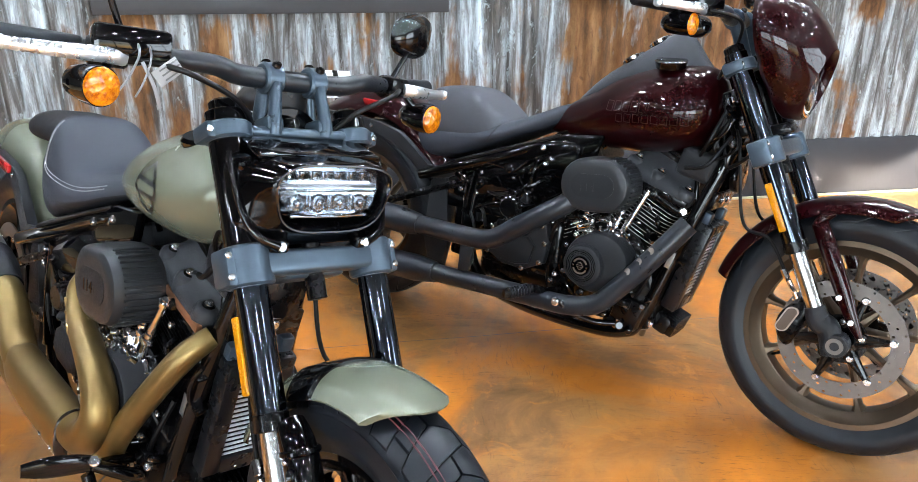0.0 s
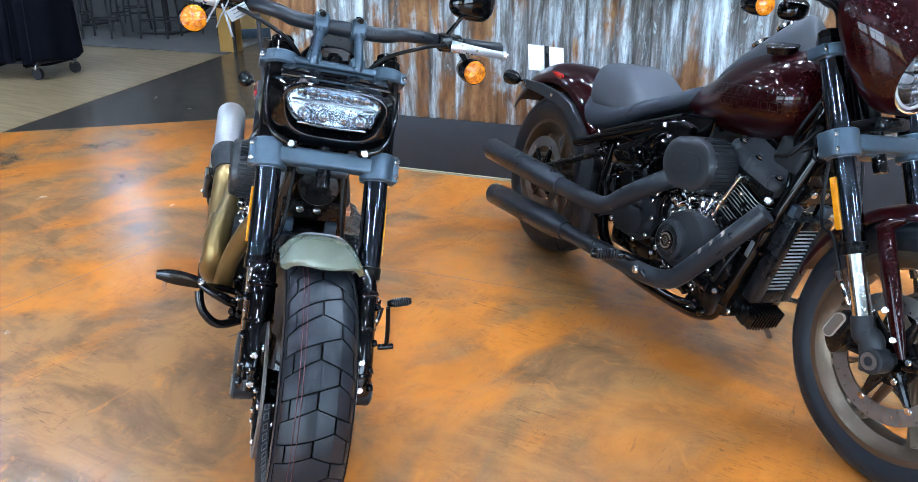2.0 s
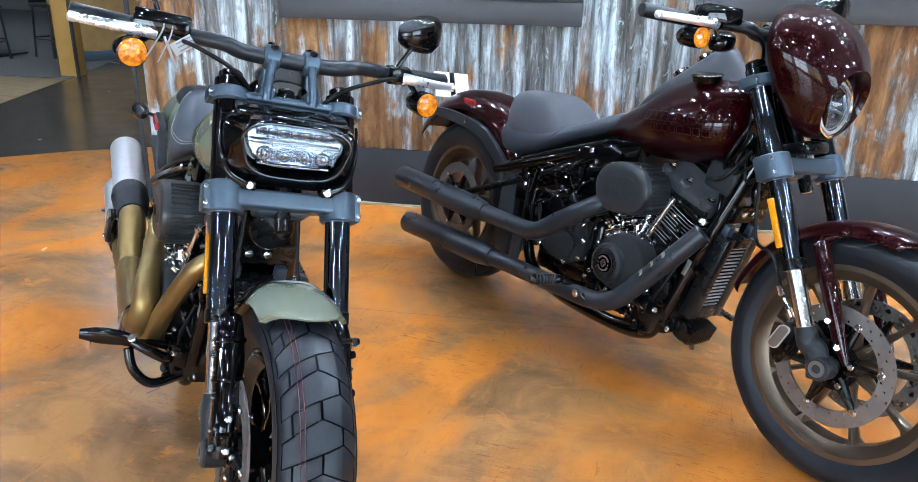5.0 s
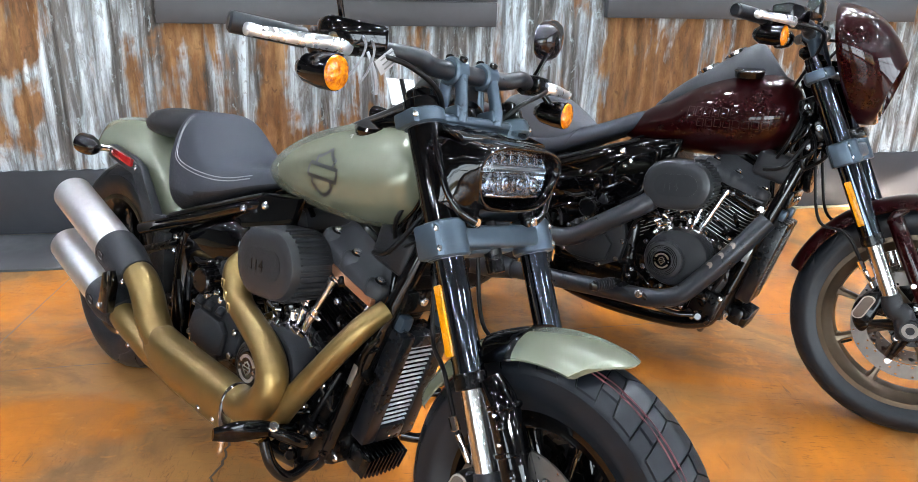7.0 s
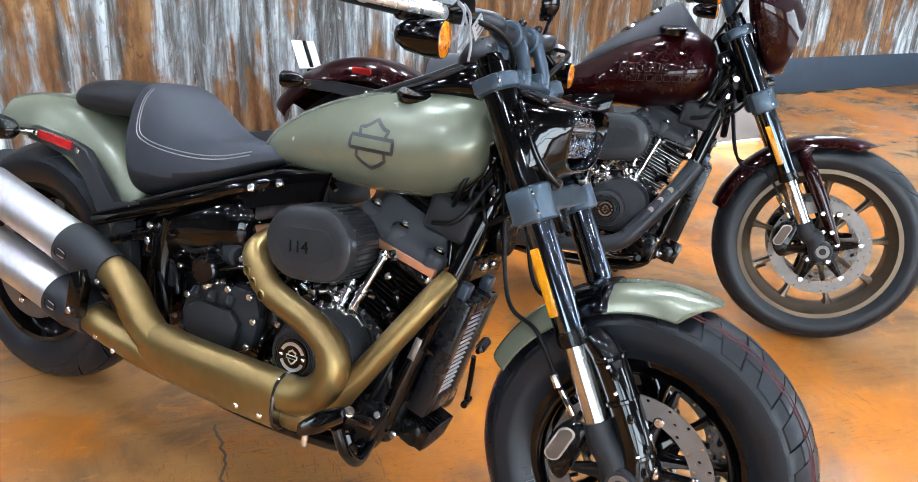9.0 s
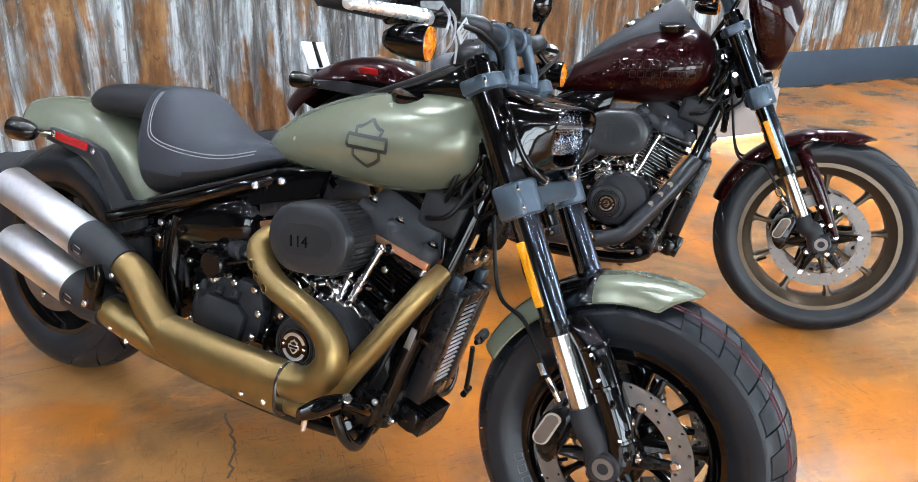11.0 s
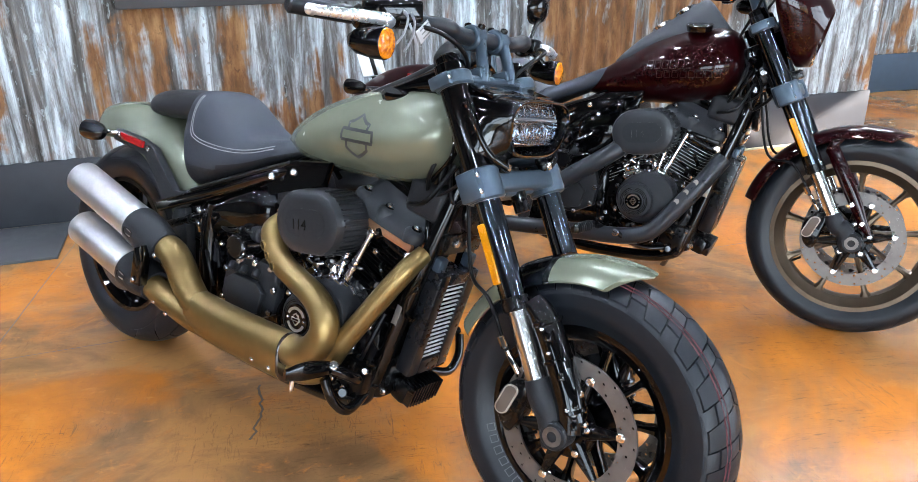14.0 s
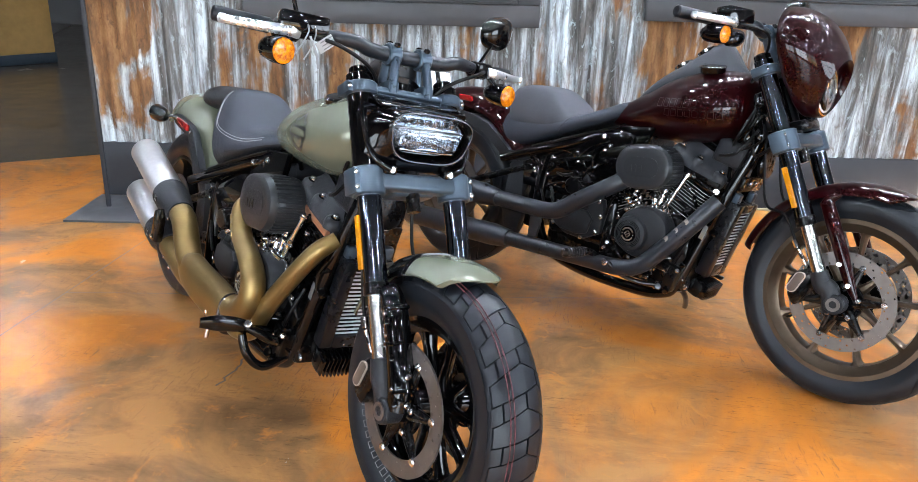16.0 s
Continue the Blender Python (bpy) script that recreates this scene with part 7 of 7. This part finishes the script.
tank2 = part("fuel_tank", bm, M_WINE, wine, "glossy wine red fuel tank with dark tone-on-tone lettering", sharp=70)
rows = rows2
tank = tank2
# maker's lettering as plain outlined bars in two lines
for xs, zs, count, tall in ((0.922, 0.806, 6, 0.027), (0.958, 0.780, 8, 0.021)):
    for k in range(count):
        xa, za = xs + k * 0.0262, zs + k * 0.0018
        decal_line([(xa, za), (xa + 0.019, za), (xa + 0.019, za + tall), (xa, za + tall), (xa, za)], 0.0022, M_TONE, "thin outlined bar")
rows_c = spread([(0.78, 0.022, 0.79, 0.828), (0.82, 0.038, 0.82, 0.868), (0.87, 0.052, 0.84, 0.910), (0.93, 0.062, 0.86, 0.950), (1.00, 0.068, 0.88, 1.000), (1.045, 0.068, 0.89, 1.030), (1.072, 0.064, 0.89, 1.036), (1.10, 0.058, 0.89, 1.010), (1.14, 0.050, 0.89, 0.962), (1.18, 0.036, 0.89, 0.925)], 4)
cons = part("console", loft(B(), [ring_x(x, w, z0, z1, 2.8, 30, top=0.62) for x, w, z0, z1 in rows_c]), M_CONSOLE, tank2, "graphite tank console carrying two gauges", 60)
for x, z in ((0.925, 0.949), (0.998, 1.001)):
    part("gauge_rim", lathe(B(), [(-0.006, 0.034), (0.002, 0.036), (0.005, 0.033), (0.0, 0.029)], (x, 0, z), (-0.55, 0, 0.83), 30, closed=True), M_CHROME, cons, "bright gauge rim")
    part("gauge_face", lathe(B(), [(-0.008, 0.031), (-0.002, 0.030), (-0.001, 0.001)], (x, 0, z), (-0.55, 0, 0.83), 30), M_GLOSS, cons, "dark gauge face")
part("fuel_cap", lathe(B(), [(-0.012, 0.040), (0.000, 0.042), (0.006, 0.044), (0.010, 0.039), (0.011, 0.012)], (1.065, -0.075, 0.948), (0.0, -0.22, 0.97), 32), M_GLOSS, tank2, "gloss black fuel cap")

# fairing: a shield outline at the back that draws in to a round opening under a peak
SHIELD = ((0.845, 0.045), (0.865, 0.080), (0.915, 0.112), (0.975, 0.142), (1.035, 0.164), (1.070, 0.163), (1.105, 0.142), (1.132, 0.106), (1.150, 0.058), (1.156, 0.0))
N = 56


def shield_radius(t):
    """Distance of the shield outline from its middle (y 0, z 0.960) in the direction t."""
    pts = [(w, z - 0.960) for z, w in SHIELD] + [(-w, z - 0.960) for z, w in SHIELD[::-1]] + [(0, -0.118)]
    ang = [math.atan2(z, y) for y, z in pts]
    rad = [math.hypot(y, z) for y, z in pts]
    order = sorted(range(len(pts)), key=lambda k: ang[k])
    return float(np.interp(t, [ang[k] for k in order], [rad[k] for k in order], period=2 * math.pi))


def fairing_ring(f):
    """Outline from the open back (f = 0) to the lamp opening (f = 1)."""
    out = []
    for i in range(N):
        t = 2 * math.pi * i / N
        c, q = math.cos(t), math.sin(t)
        r = (shield_radius(t - 0.06) + 2 * shield_radius(t) + shield_radius(t + 0.06)) / 4
        yb, zb = r * c, 0.960 + r * q
        xb = 1.330 - 0.070 * max(0, q) ** 1.2 + 0.040 * max(0, -q) - 0.018 * c * c
        yl, zl, xl = 0.084 * c, 0.931 + 0.088 * q, 1.424 + 0.023 * q
        g = f ** 1.35
        bulge = math.sin(math.pi * f)
        out.append((xb + (xl - xb) * f ** 0.80 + 0.012 * bulge * max(0, q), yb + (yl - yb) * g + 0.008 * bulge * c, zb + (zl - zb) * g + 0.012 * bulge * max(0, q)))
    return out


bm = B()
loft(bm, [fairing_ring(k / 14) for k in range(15)] + [[(p[0] - e, p[1] * g, 0.931 + (p[2] - 0.931) * g) for p in fairing_ring(1.0)] for e, g in ((-0.002, 0.985), (0.004, 0.955), (0.030, 0.93))], cap=False)
fair = part("headlight_fairing", bm, M_WINE, wine, "glossy wine red headlight fairing", 70)
fair.modifiers.new("thickness", "SOLIDIFY").thickness = -0.004
LAMP, LDIR = (1.402, 0, 0.921), (1, 0, 0.06)
part("lamp_shell", lathe(B(), [(-0.07, 0.050), (-0.03, 0.080), (0.000, 0.0805), (0.004, 0.078), (0.000, 0.072), (-0.03, 0.070)], LAMP, LDIR, 44, closed=True), M_GLOSS, fair, "gloss black headlight shell")
part("trim_ring", lathe(B(), [(-0.004, 0.0765), (0.006, 0.0760), (0.008, 0.0725), (0.004, 0.0690), (-0.006, 0.0690)], LAMP, LDIR, 44, closed=True), M_CHROME, fair, "bright metal headlight trim ring")
hl = part("headlight", lathe(B(), [(-0.05, 0.03), (-0.045, 0.055), (-0.012, 0.070), (-0.006, 0.066), (-0.022, 0.050), (-0.028, 0.001)], LAMP, LDIR, 40), M_REFLECT, fair, "round LED headlight")
part("halo", lathe(B(), [(-0.010, 0.0640), (0.000, 0.0635), (0.001, 0.0575), (-0.010, 0.0560)], LAMP, LDIR, 40, closed=True), M_WHITE, hl, "pale ring light")
part("halo", lathe(B(), [(-0.018, 0.0530), (-0.010, 0.0525), (-0.010, 0.0490), (-0.018, 0.0480)], LAMP, LDIR, 40, closed=True), M_LAMPRING, hl, "inner ring of the lamp")
for a in range(6):
    t = 2 * math.pi * (a + 0.25) / 6
    part("led_lens", lathe(B(), [(0, 0.0150), (0.006, 0.0150), (0.009, 0.011), (0.006, 0.009), (0.012, 0.004), (0.013, 0.0005)], (LAMP[0] - 0.024, 0.031 * math.cos(t), LAMP[2] + 0.031 * math.sin(t)), "X", 16), M_LAMPRING, hl)
    part("divider", box(B(), (LAMP[0] - 0.014, 0.034 * math.cos(t + 0.52), LAMP[2] + 0.034 * math.sin(t + 0.52)), (0.010, 0.0035, 0.030), (math.degrees(t + 0.52) - 90, 0, 0), 0.0012), M_ZIPTIE if a % 2 else M_SATIN, hl)
part("led_lens", lathe(B(), [(0, 0.012), (0.008, 0.010), (0.010, 0.003)], (LAMP[0] - 0.022, 0, LAMP[2]), "X", 16), M_ZIPTIE, hl)
part("headlight_glass", lathe(B(), [(0.000, 0.0700), (0.005, 0.0695), (0.012, 0.053), (0.016, 0.027), (0.017, 0.001)], LAMP, LDIR, 40), M_GLASS, fair, "clear domed headlight glass")
part("fairing_bracket", box(B(), (1.350, 0, 0.805), (0.09, 0.10, 0.03), (0, -20, 0), 0.008), M_SATIN, fair)

make_bars(wine, (1.205, 0, 1.070), (1.085, 0.405, 1.085), 0.03, 0.05, "tall")
indicator(wine, (1.180, -0.285, 1.040), (1, -0.1, 0), M_AMBER, 0.027, "turn_signal", (1.165, -0.265, 1.075))
indicator(wine, (1.180, 0.345, 1.040), (1, 0.1, 0), M_AMBER, 0.027, "turn_signal", (1.165, 0.325, 1.075))
mirror(wine, (1.165, -0.215, 1.065), (1.17, -0.20, 1.045), (1.155, -0.165, 1.040), 1, 0.5)
mirror(wine, (1.155, 0.265, 1.08), (1.155, 0.30, 1.14), (1.13, 0.335, 1.175), 1)

# mudguards
bm = fender_sheet(B(), FA2, 0.346, 70, 166, 0.070, 0.034, 0.004, 44, 23, 0.0, 9.0)
ff2 = part("front_fender", bm, M_WINE, wine, "glossy wine red front mudguard", 60)
for s in (-1, 1):
    bm = sweep(B(), [fork_point(0.605, s * 0.096, 0.072), fork_point(0.54, s * 0.104, 0.076), fork_point(0.46, s * 0.106, 0.078), fork_point(0.39, s * 0.107, 0.078), fork_point(0.350, s * 0.108, 0.082)], [0.020, 0.0215, 0.020, 0.0155, 0.008], n=16, flat=0.8)
    sweep(bm, [fork_point(0.590, s * 0.100, 0.060), (1.515, s * 0.084, 0.612), (1.540, s * 0.074, 0.630)], [0.020, 0.018, 0.006], n=14, flat=0.6)
    cov = part("fork_cover", bm, M_WINE, ff2, "wine red fork cover")
    bolt_parts(cov, [(fork_point(0.440, s * 0.122, 0.066), (0.3, s, 0.1)), (fork_point(0.385, s * 0.119, 0.074), (0.3, s, 0.1))], r=0.008)
bm = fender_sheet(B(), (0.015, 0, 0.327), 0.434, 26, 147, 0.114, 0.078, 0.005, 44, 25)
rf2 = part("rear_fender", bm, M_WINE, wine, "glossy wine red rear mudguard", 60)
for s in (-1, 1):
    out = [(-0.205, 0.640), (-0.200, 0.668), (-0.06, 0.672), (0.09, 0.660), (0.190, 0.640), (0.262, 0.590), (0.318, 0.545), (0.365, 0.545), (0.445, 0.572), (0.455, 0.545), (0.395, 0.518), (0.335, 0.508), (0.285, 0.522), (0.232, 0.560), (0.165, 0.605), (0.08, 0.622), (-0.06, 0.632)]
    stt = part("fender_strut", plate(B(), out, s * 0.120, s * 0.142, 0.005), M_WRINKLE, wine, "black fender strut")
    bolt_parts(stt, [((x, s * 0.142, z), (0, s, 0)) for x, z in ((-0.165, 0.654), (0.06, 0.645), (0.352, 0.526), (0.425, 0.553))], r=0.008)
    part("tail_light", box(B(), (0.02, s * 0.106, 0.716), (0.075, 0.012, 0.028), (s * -24, 2, 0), 0.006), M_REDLENS, rf2, "red tail light")
    tail_signal(wine, (-0.245, s * 0.175, 0.665), (-0.175, s * 0.130, 0.655))
# plate holder with a blank white card
ph = part("plate_holder", box(B(), (-0.225, -0.01, 0.690), (0.012, 0.05, 0.10), (0, -25, 0), 0.003), M_SATIN, wine, "black plate holder with a blank white card")
part("card", box(B(), (-0.245, -0.02, 0.752), (0.004, 0.170, 0.105), (0, -22, 0), 0.001), M_WHITE, ph, "blank white card")
part("card_clip", box(B(), (-0.240, -0.02, 0.755), (0.006, 0.022, 0.100), (0, -22, 0), 0.001), M_SATIN, ph)

rider2 = seat_loft(wine, "seat", spread([(0.775, 0.020, 0.772, 0.802), (0.755, 0.046, 0.752, 0.802), (0.720, 0.075, 0.728, 0.790), (0.675, 0.101, 0.704, 0.768), (0.620, 0.120, 0.680, 0.744), (0.560, 0.130, 0.652, 0.724), (0.500, 0.132, 0.626, 0.714), (0.445, 0.130, 0.602, 0.712), (0.385, 0.127, 0.582, 0.712), (0.325, 0.123, 0.566, 0.712), (0.275, 0.117, 0.562, 0.710), (0.240, 0.106, 0.578, 0.700)], 6), M_SEAT, "black vinyl solo seat with a tall flat-fronted bolster", 3.4, 0.80, M_SEATMID, 0.05)
bolster = [(0.566, 0.098, 0.660, 0.722), (0.540, 0.117, 0.650, 0.740), (0.505, 0.124, 0.640, 0.766), (0.465, 0.126, 0.640, 0.792), (0.430, 0.126, 0.640, 0.807), (0.390, 0.125, 0.640, 0.812), (0.340, 0.123, 0.640, 0.811), (0.300, 0.118, 0.640, 0.805), (0.272, 0.110, 0.650, 0.795), (0.256, 0.095, 0.670, 0.780)]
part("bolster", loft(B(), [ring_x(x, w, z0, z1, 4.6, 48, top=0.84) for x, w, z0, z1 in spread(bolster, 4)]), M_SEATTOP, rider2, "grey fabric bolster", 50)
side_seam(rider2, rider2, [(0.560, 0.715), (0.552, 0.69), (0.540, 0.665), (0.525, 0.645)], 0.0012, M_SEAT, "dark seam")

# black panel with wiring and fittings between the seat and the exhaust
sp = part("side_panel", plate(B(), [(0.40, 0.43), (0.40, 0.540), (0.47, 0.590), (0.58, 0.635), (0.70, 0.680), (0.82, 0.700), (0.86, 0.690), (0.85, 0.60), (0.82, 0.52), (0.76, 0.46), (0.62, 0.43)], -0.104, -0.134, 0.010), M_GLOSS, wine, "gloss black panel under the seat with small fittings")
prnd = random.Random(23)
for q in range(40):
    p = Vector((prnd.uniform(0.44, 0.80), -0.134, 0))
    p.z = 0.455 + (0.10 + 0.30 * (p.x - 0.44)) * prnd.random()
    d = Vector((prnd.uniform(-0.5, 0.5), -1, prnd.uniform(-0.1, 0.8))).normalized()
    if q % 3 == 0:
        bolt_parts(sp, [(p, d)], r=prnd.uniform(0.004, 0.0075), h=0.010)
    elif q % 3 == 1:
        part("clip", box(B(), p, (prnd.uniform(0.014, 0.04), 0.020, prnd.uniform(0.010, 0.022)), (prnd.uniform(-25, 25), prnd.uniform(-40, 40), prnd.uniform(-25, 25)), 0.004), M_GLOSS, sp, "small gloss black clip")
    else:
        e = Vector((prnd.uniform(-0.06, 0.06), 0.004, prnd.uniform(-0.04, 0.04)))
        part("hose", sweep(B(), [p - e, p + Vector((0, -0.012, 0.008)), p + e], prnd.uniform(0.0035, 0.007), n=8), M_GLOSS, sp, "thin glossy hose")

# exhaust, two black pipes
for p0, p1 in (((-0.190, -0.235, 0.372), (0.38, -0.230, 0.372)), ((-0.095, -0.240, 0.205), (0.46, -0.232, 0.232))):
    p0, p1 = Vector(p0), Vector(p1)
    d = (p1 - p0).normalized()
    L = (p1 - p0).length
    mf = part("muffler", lathe(B(), [(0.05, 0.032), (0.0, 0.036), (0.0, 0.042), (0.004, 0.0435), (L * 0.86, 0.0435), (L, 0.033), (L, 0.02)], p0, tuple(d), 36), M_PIPE, wine, "satin black slash-cut muffler")
    part("tip_inner", lathe(B(), [(0.012, 0.0345), (0.014, 0.0345)], p0, tuple(d), 24), M_GLOSS, mf)
bm = sweep(B(), [(0.36, -0.230, 0.372), (0.52, -0.228, 0.374), (0.62, -0.226, 0.378), (0.675, -0.224, 0.398), (0.74, -0.220, 0.445), (0.82, -0.205, 0.500), (0.875, -0.175, 0.545), (0.885, -0.14, 0.58)], 0.030, n=22, sub=6)
hp = part("exhaust_header", bm, M_PIPE, wine, "satin black rear header pipe")
bm = sweep(B(), [(0.44, -0.232, 0.231), (0.60, -0.228, 0.238), (0.80, -0.222, 0.246), (0.93, -0.215, 0.252), (1.01, -0.208, 0.278), (1.07, -0.192, 0.345), (1.145, -0.168, 0.445), (1.205, -0.130, 0.540)], 0.0285, n=22, sub=6)
hp2 = part("exhaust_header", bm, M_PIPE, wine, "satin black front header pipe with slots")
out = Vector((-0.40, -0.86, 0.32)).normalized()
for q in (Vector((1.098, -0.1835, 0.382)), Vector((1.123, -0.1755, 0.415)), Vector((1.148, -0.167, 0.449))):
    part("slot_plug", lathe(B(), [(0.024, 0.0105), (0.0285, 0.0100), (0.0292, 0.001)], q, tuple(out), 16), M_BADGE, hp2, "pale round slot in the shield")
part("exhaust_bracket", plate(B(), [(0.545, 0.37), (0.60, 0.37), (0.585, 0.27), (0.545, 0.25)], -0.222, -0.236, 0.003), M_WRINKLE, hp)
foot_peg(wine, (0.835, -0.250, 0.285), (0.790, -0.345, 0.275))
bm = sweep(B(), [(0.86, -0.14, 0.262), (0.85, -0.21, 0.272), (0.835, -0.255, 0.285)], 0.012, n=12)
part("peg_bracket", bm, M_SATIN, wine)
bm = sweep(B(), [(0.915, -0.245, 0.265), (0.95, -0.22, 0.235), (1.00, -0.18, 0.215), (1.06, -0.15, 0.22)], 0.0085, n=12)
bk = part("brake_pedal", bm, M_GLOSS, wine, "gloss black brake pedal lever")
bolt_parts(bk, [((0.914, -0.262, 0.270), (0, -1, 0))], M_BOLT, 0.012, 0.012)
bm = box(B(), (1.06, 0.30, 0.20), (0.06, 0.03, 0.012), (0, 10, 0), 0.004)
sweep(bm, [(1.0, 0.16, 0.22), (1.02, 0.24, 0.205), (1.05, 0.29, 0.20)], 0.008, n=10)
part("shift_lever", bm, M_SATIN, wine, "black shift lever")

# ---- the shop floor beyond ----
def garment_rack():
    t = thing("garment_rack", pose(-6.25, 4.05, 0.007, 0, 0, 12), "wheeled rack full of black jackets on the plank floor", "clothes rack")
    part("base_frame", box(B(), (-0.48, 0, 0.16), (1.38, 0.05, 0.04), bev=0.006), M_BLACKSTEEL, t)
    part("base_frame", box(B(), (-0.48, 0.45, 0.16), (1.38, 0.05, 0.04), bev=0.006), M_BLACKSTEEL, t)
    part("top_rail", cyl(B(), (-1.15, 0.22, 1.65), (0.36, 0.22, 1.65), 0.016), M_CHROME, t)
    for x in (-1.1, 0.17):
        part("upright", box(B(), (x, 0.22, 0.9), (0.04, 0.04, 1.5), bev=0.005), M_BLACKSTEEL, t)
        part("cross_bar", box(B(), (x, 0.22, 0.16), (0.05, 0.5, 0.04), bev=0.005), M_BLACKSTEEL, t)
        for y in (0.0, 0.45):
            cs = part("caster", lathe(B(), [(-0.018, 0.02), (-0.018, 0.055), (0.018, 0.055), (0.018, 0.02)], (x, y, 0.056), "Y", 20), M_BLACKSTEEL, t, "black swivel caster")
            part("fork", box(B(), (x, y, 0.115), (0.03, 0.05, 0.05), bev=0.005), M_CHROME, cs)
    rnd = random.Random(4)
    for k in range(14):
        x = -1.06 + 0.098 * k
        bm = B()
        rings = []
        ph = rnd.random() * 6
        bottom = 0.12 + 0.07 * rnd.random()
        for h, wd in ((1.58, 0.06), (1.50, 0.20), (1.30, 0.25), (1.0, 0.27), (0.6, 0.29), (bottom, 0.31)):
            ring = []
            for q in range(20):
                a = 2 * math.pi * q / 20
                ring.append((x + 0.055 * math.cos(a) * (1 + 0.35 * math.sin(5 * a + ph)), 0.22 + wd * math.sin(a) * (1 + 0.06 * math.sin(7 * a + ph)), h + 0.02 * math.sin(3 * a + ph)))
            rings.append(ring)
        loft(bm, rings)
        g = part("jacket", bm, M_CLOTH, t, "long black jacket on a hanger")
        part("hanger", sweep(B(), [(x, 0.22, 1.58), (x, 0.22, 1.64), (x, 0.24, 1.668)], 0.003, n=6), M_CHROME, g)
    return t


garment_rack()


def bar_stool(m):
    t = thing("bar_stool", m, "dark metal bar stool with slatted back beside the far table", "bar stool", "stools round the far tables")
    part("seat", box(B(), (0, 0, 0.62), (0.38, 0.36, 0.04), bev=0.012), M_BLACKSTEEL, t)
    for x in (-0.16, 0.16):
        for y in (-0.15, 0.15):
            part("leg", cyl(B(), (x * 1.2, y * 1.2, 0), (x, y, 0.62), 0.014, n=10), M_BLACKSTEEL, t)
        part("stretcher", cyl(B(), (x * 1.12, -0.168, 0.22), (x * 1.12, 0.168, 0.22), 0.010, n=8), M_BLACKSTEEL, t)
    for y in (-0.168, 0.168):
        part("stretcher", cyl(B(), (-0.18, y, 0.24), (0.18, y, 0.24), 0.010, n=8), M_BLACKSTEEL, t)
    part("backrest", box(B(), (0, 0.165, 0.86), (0.36, 0.025, 0.42), (6, 0, 0), 0.008), M_BLACKSTEEL, t)
    return t


st = bar_stool(pose(-8.45, 6.5, 0.008, 0, 0, 30))
for x, y, a in ((-7.8, 6.9, 200), (-8.9, 7.3, 100), (-9.6, 6.9, 20), (-9.9, 8.1, 160), (-7.4, 7.6, 80), (-10.9, 7.4, 60)):
    copy_thing(st, pose(x, y, 0.008, 0, 0, a))


def table(m):
    t = thing("dining_table", m, "dark square table on a steel pedestal", "table", "far tables")
    part("tabletop", box(B(), (0, 0, 0.74), (0.9, 0.9, 0.035), bev=0.01), M_BLACKSTEEL, t)
    part("pedestal", cyl(B(), (0, 0, 0.02), (0, 0, 0.73), 0.04), M_BLACKSTEEL, t)
    part("foot_plate", box(B(), (0, 0, 0.01), (0.55, 0.55, 0.02), bev=0.006), M_BLACKSTEEL, t)
    return t


tb = table(pose(-8.2, 7.35, 0.008, 0, 0, 10))
copy_thing(tb, pose(-10.2, 7.5, 0.008, 0, 0, 10))

# ochre column and oak counter at the walkway
col = structure("column", box(B(), (-6.02, 6.42, CEIL / 2), (0.19, 0.19, CEIL), (0, 0, 15), 0.006), M_YELLOW, "square ochre-painted column", "column")
part("edge_strip", box(B(), (-5.90, 6.36, CEIL / 2), (0.03, 0.03, CEIL), (0, 0, 15), 0.002), M_BLACKSTEEL, col)


def counter(m, w, label):
    t = thing("counter", m, label, "counter", "counters by the walkway")
    part("body", box(B(), (0, 0, 0.60), (w, 0.6, 0.96), bev=0.006), M_OAK, t, "warm oak front panel")
    part("plinth", box(B(), (0, -0.01, 0.06), (w + 0.02, 0.60, 0.12), bev=0.004), M_GREY, t, "grey metal plinth")
    part("worktop", box(B(), (0, 0, 1.10), (w + 0.06, 0.66, 0.04), bev=0.006), M_BLACKSTEEL, t)
    return t


counter(pose(-6.75, 7.95, 0.008, 0, 0, 62), 1.4, "oak-fronted counter on a grey metal plinth")
counter(pose(-5.2, 8.6, 0.008, 0, 0, 25), 1.0, "oak-fronted counter end beside the dark walkway")
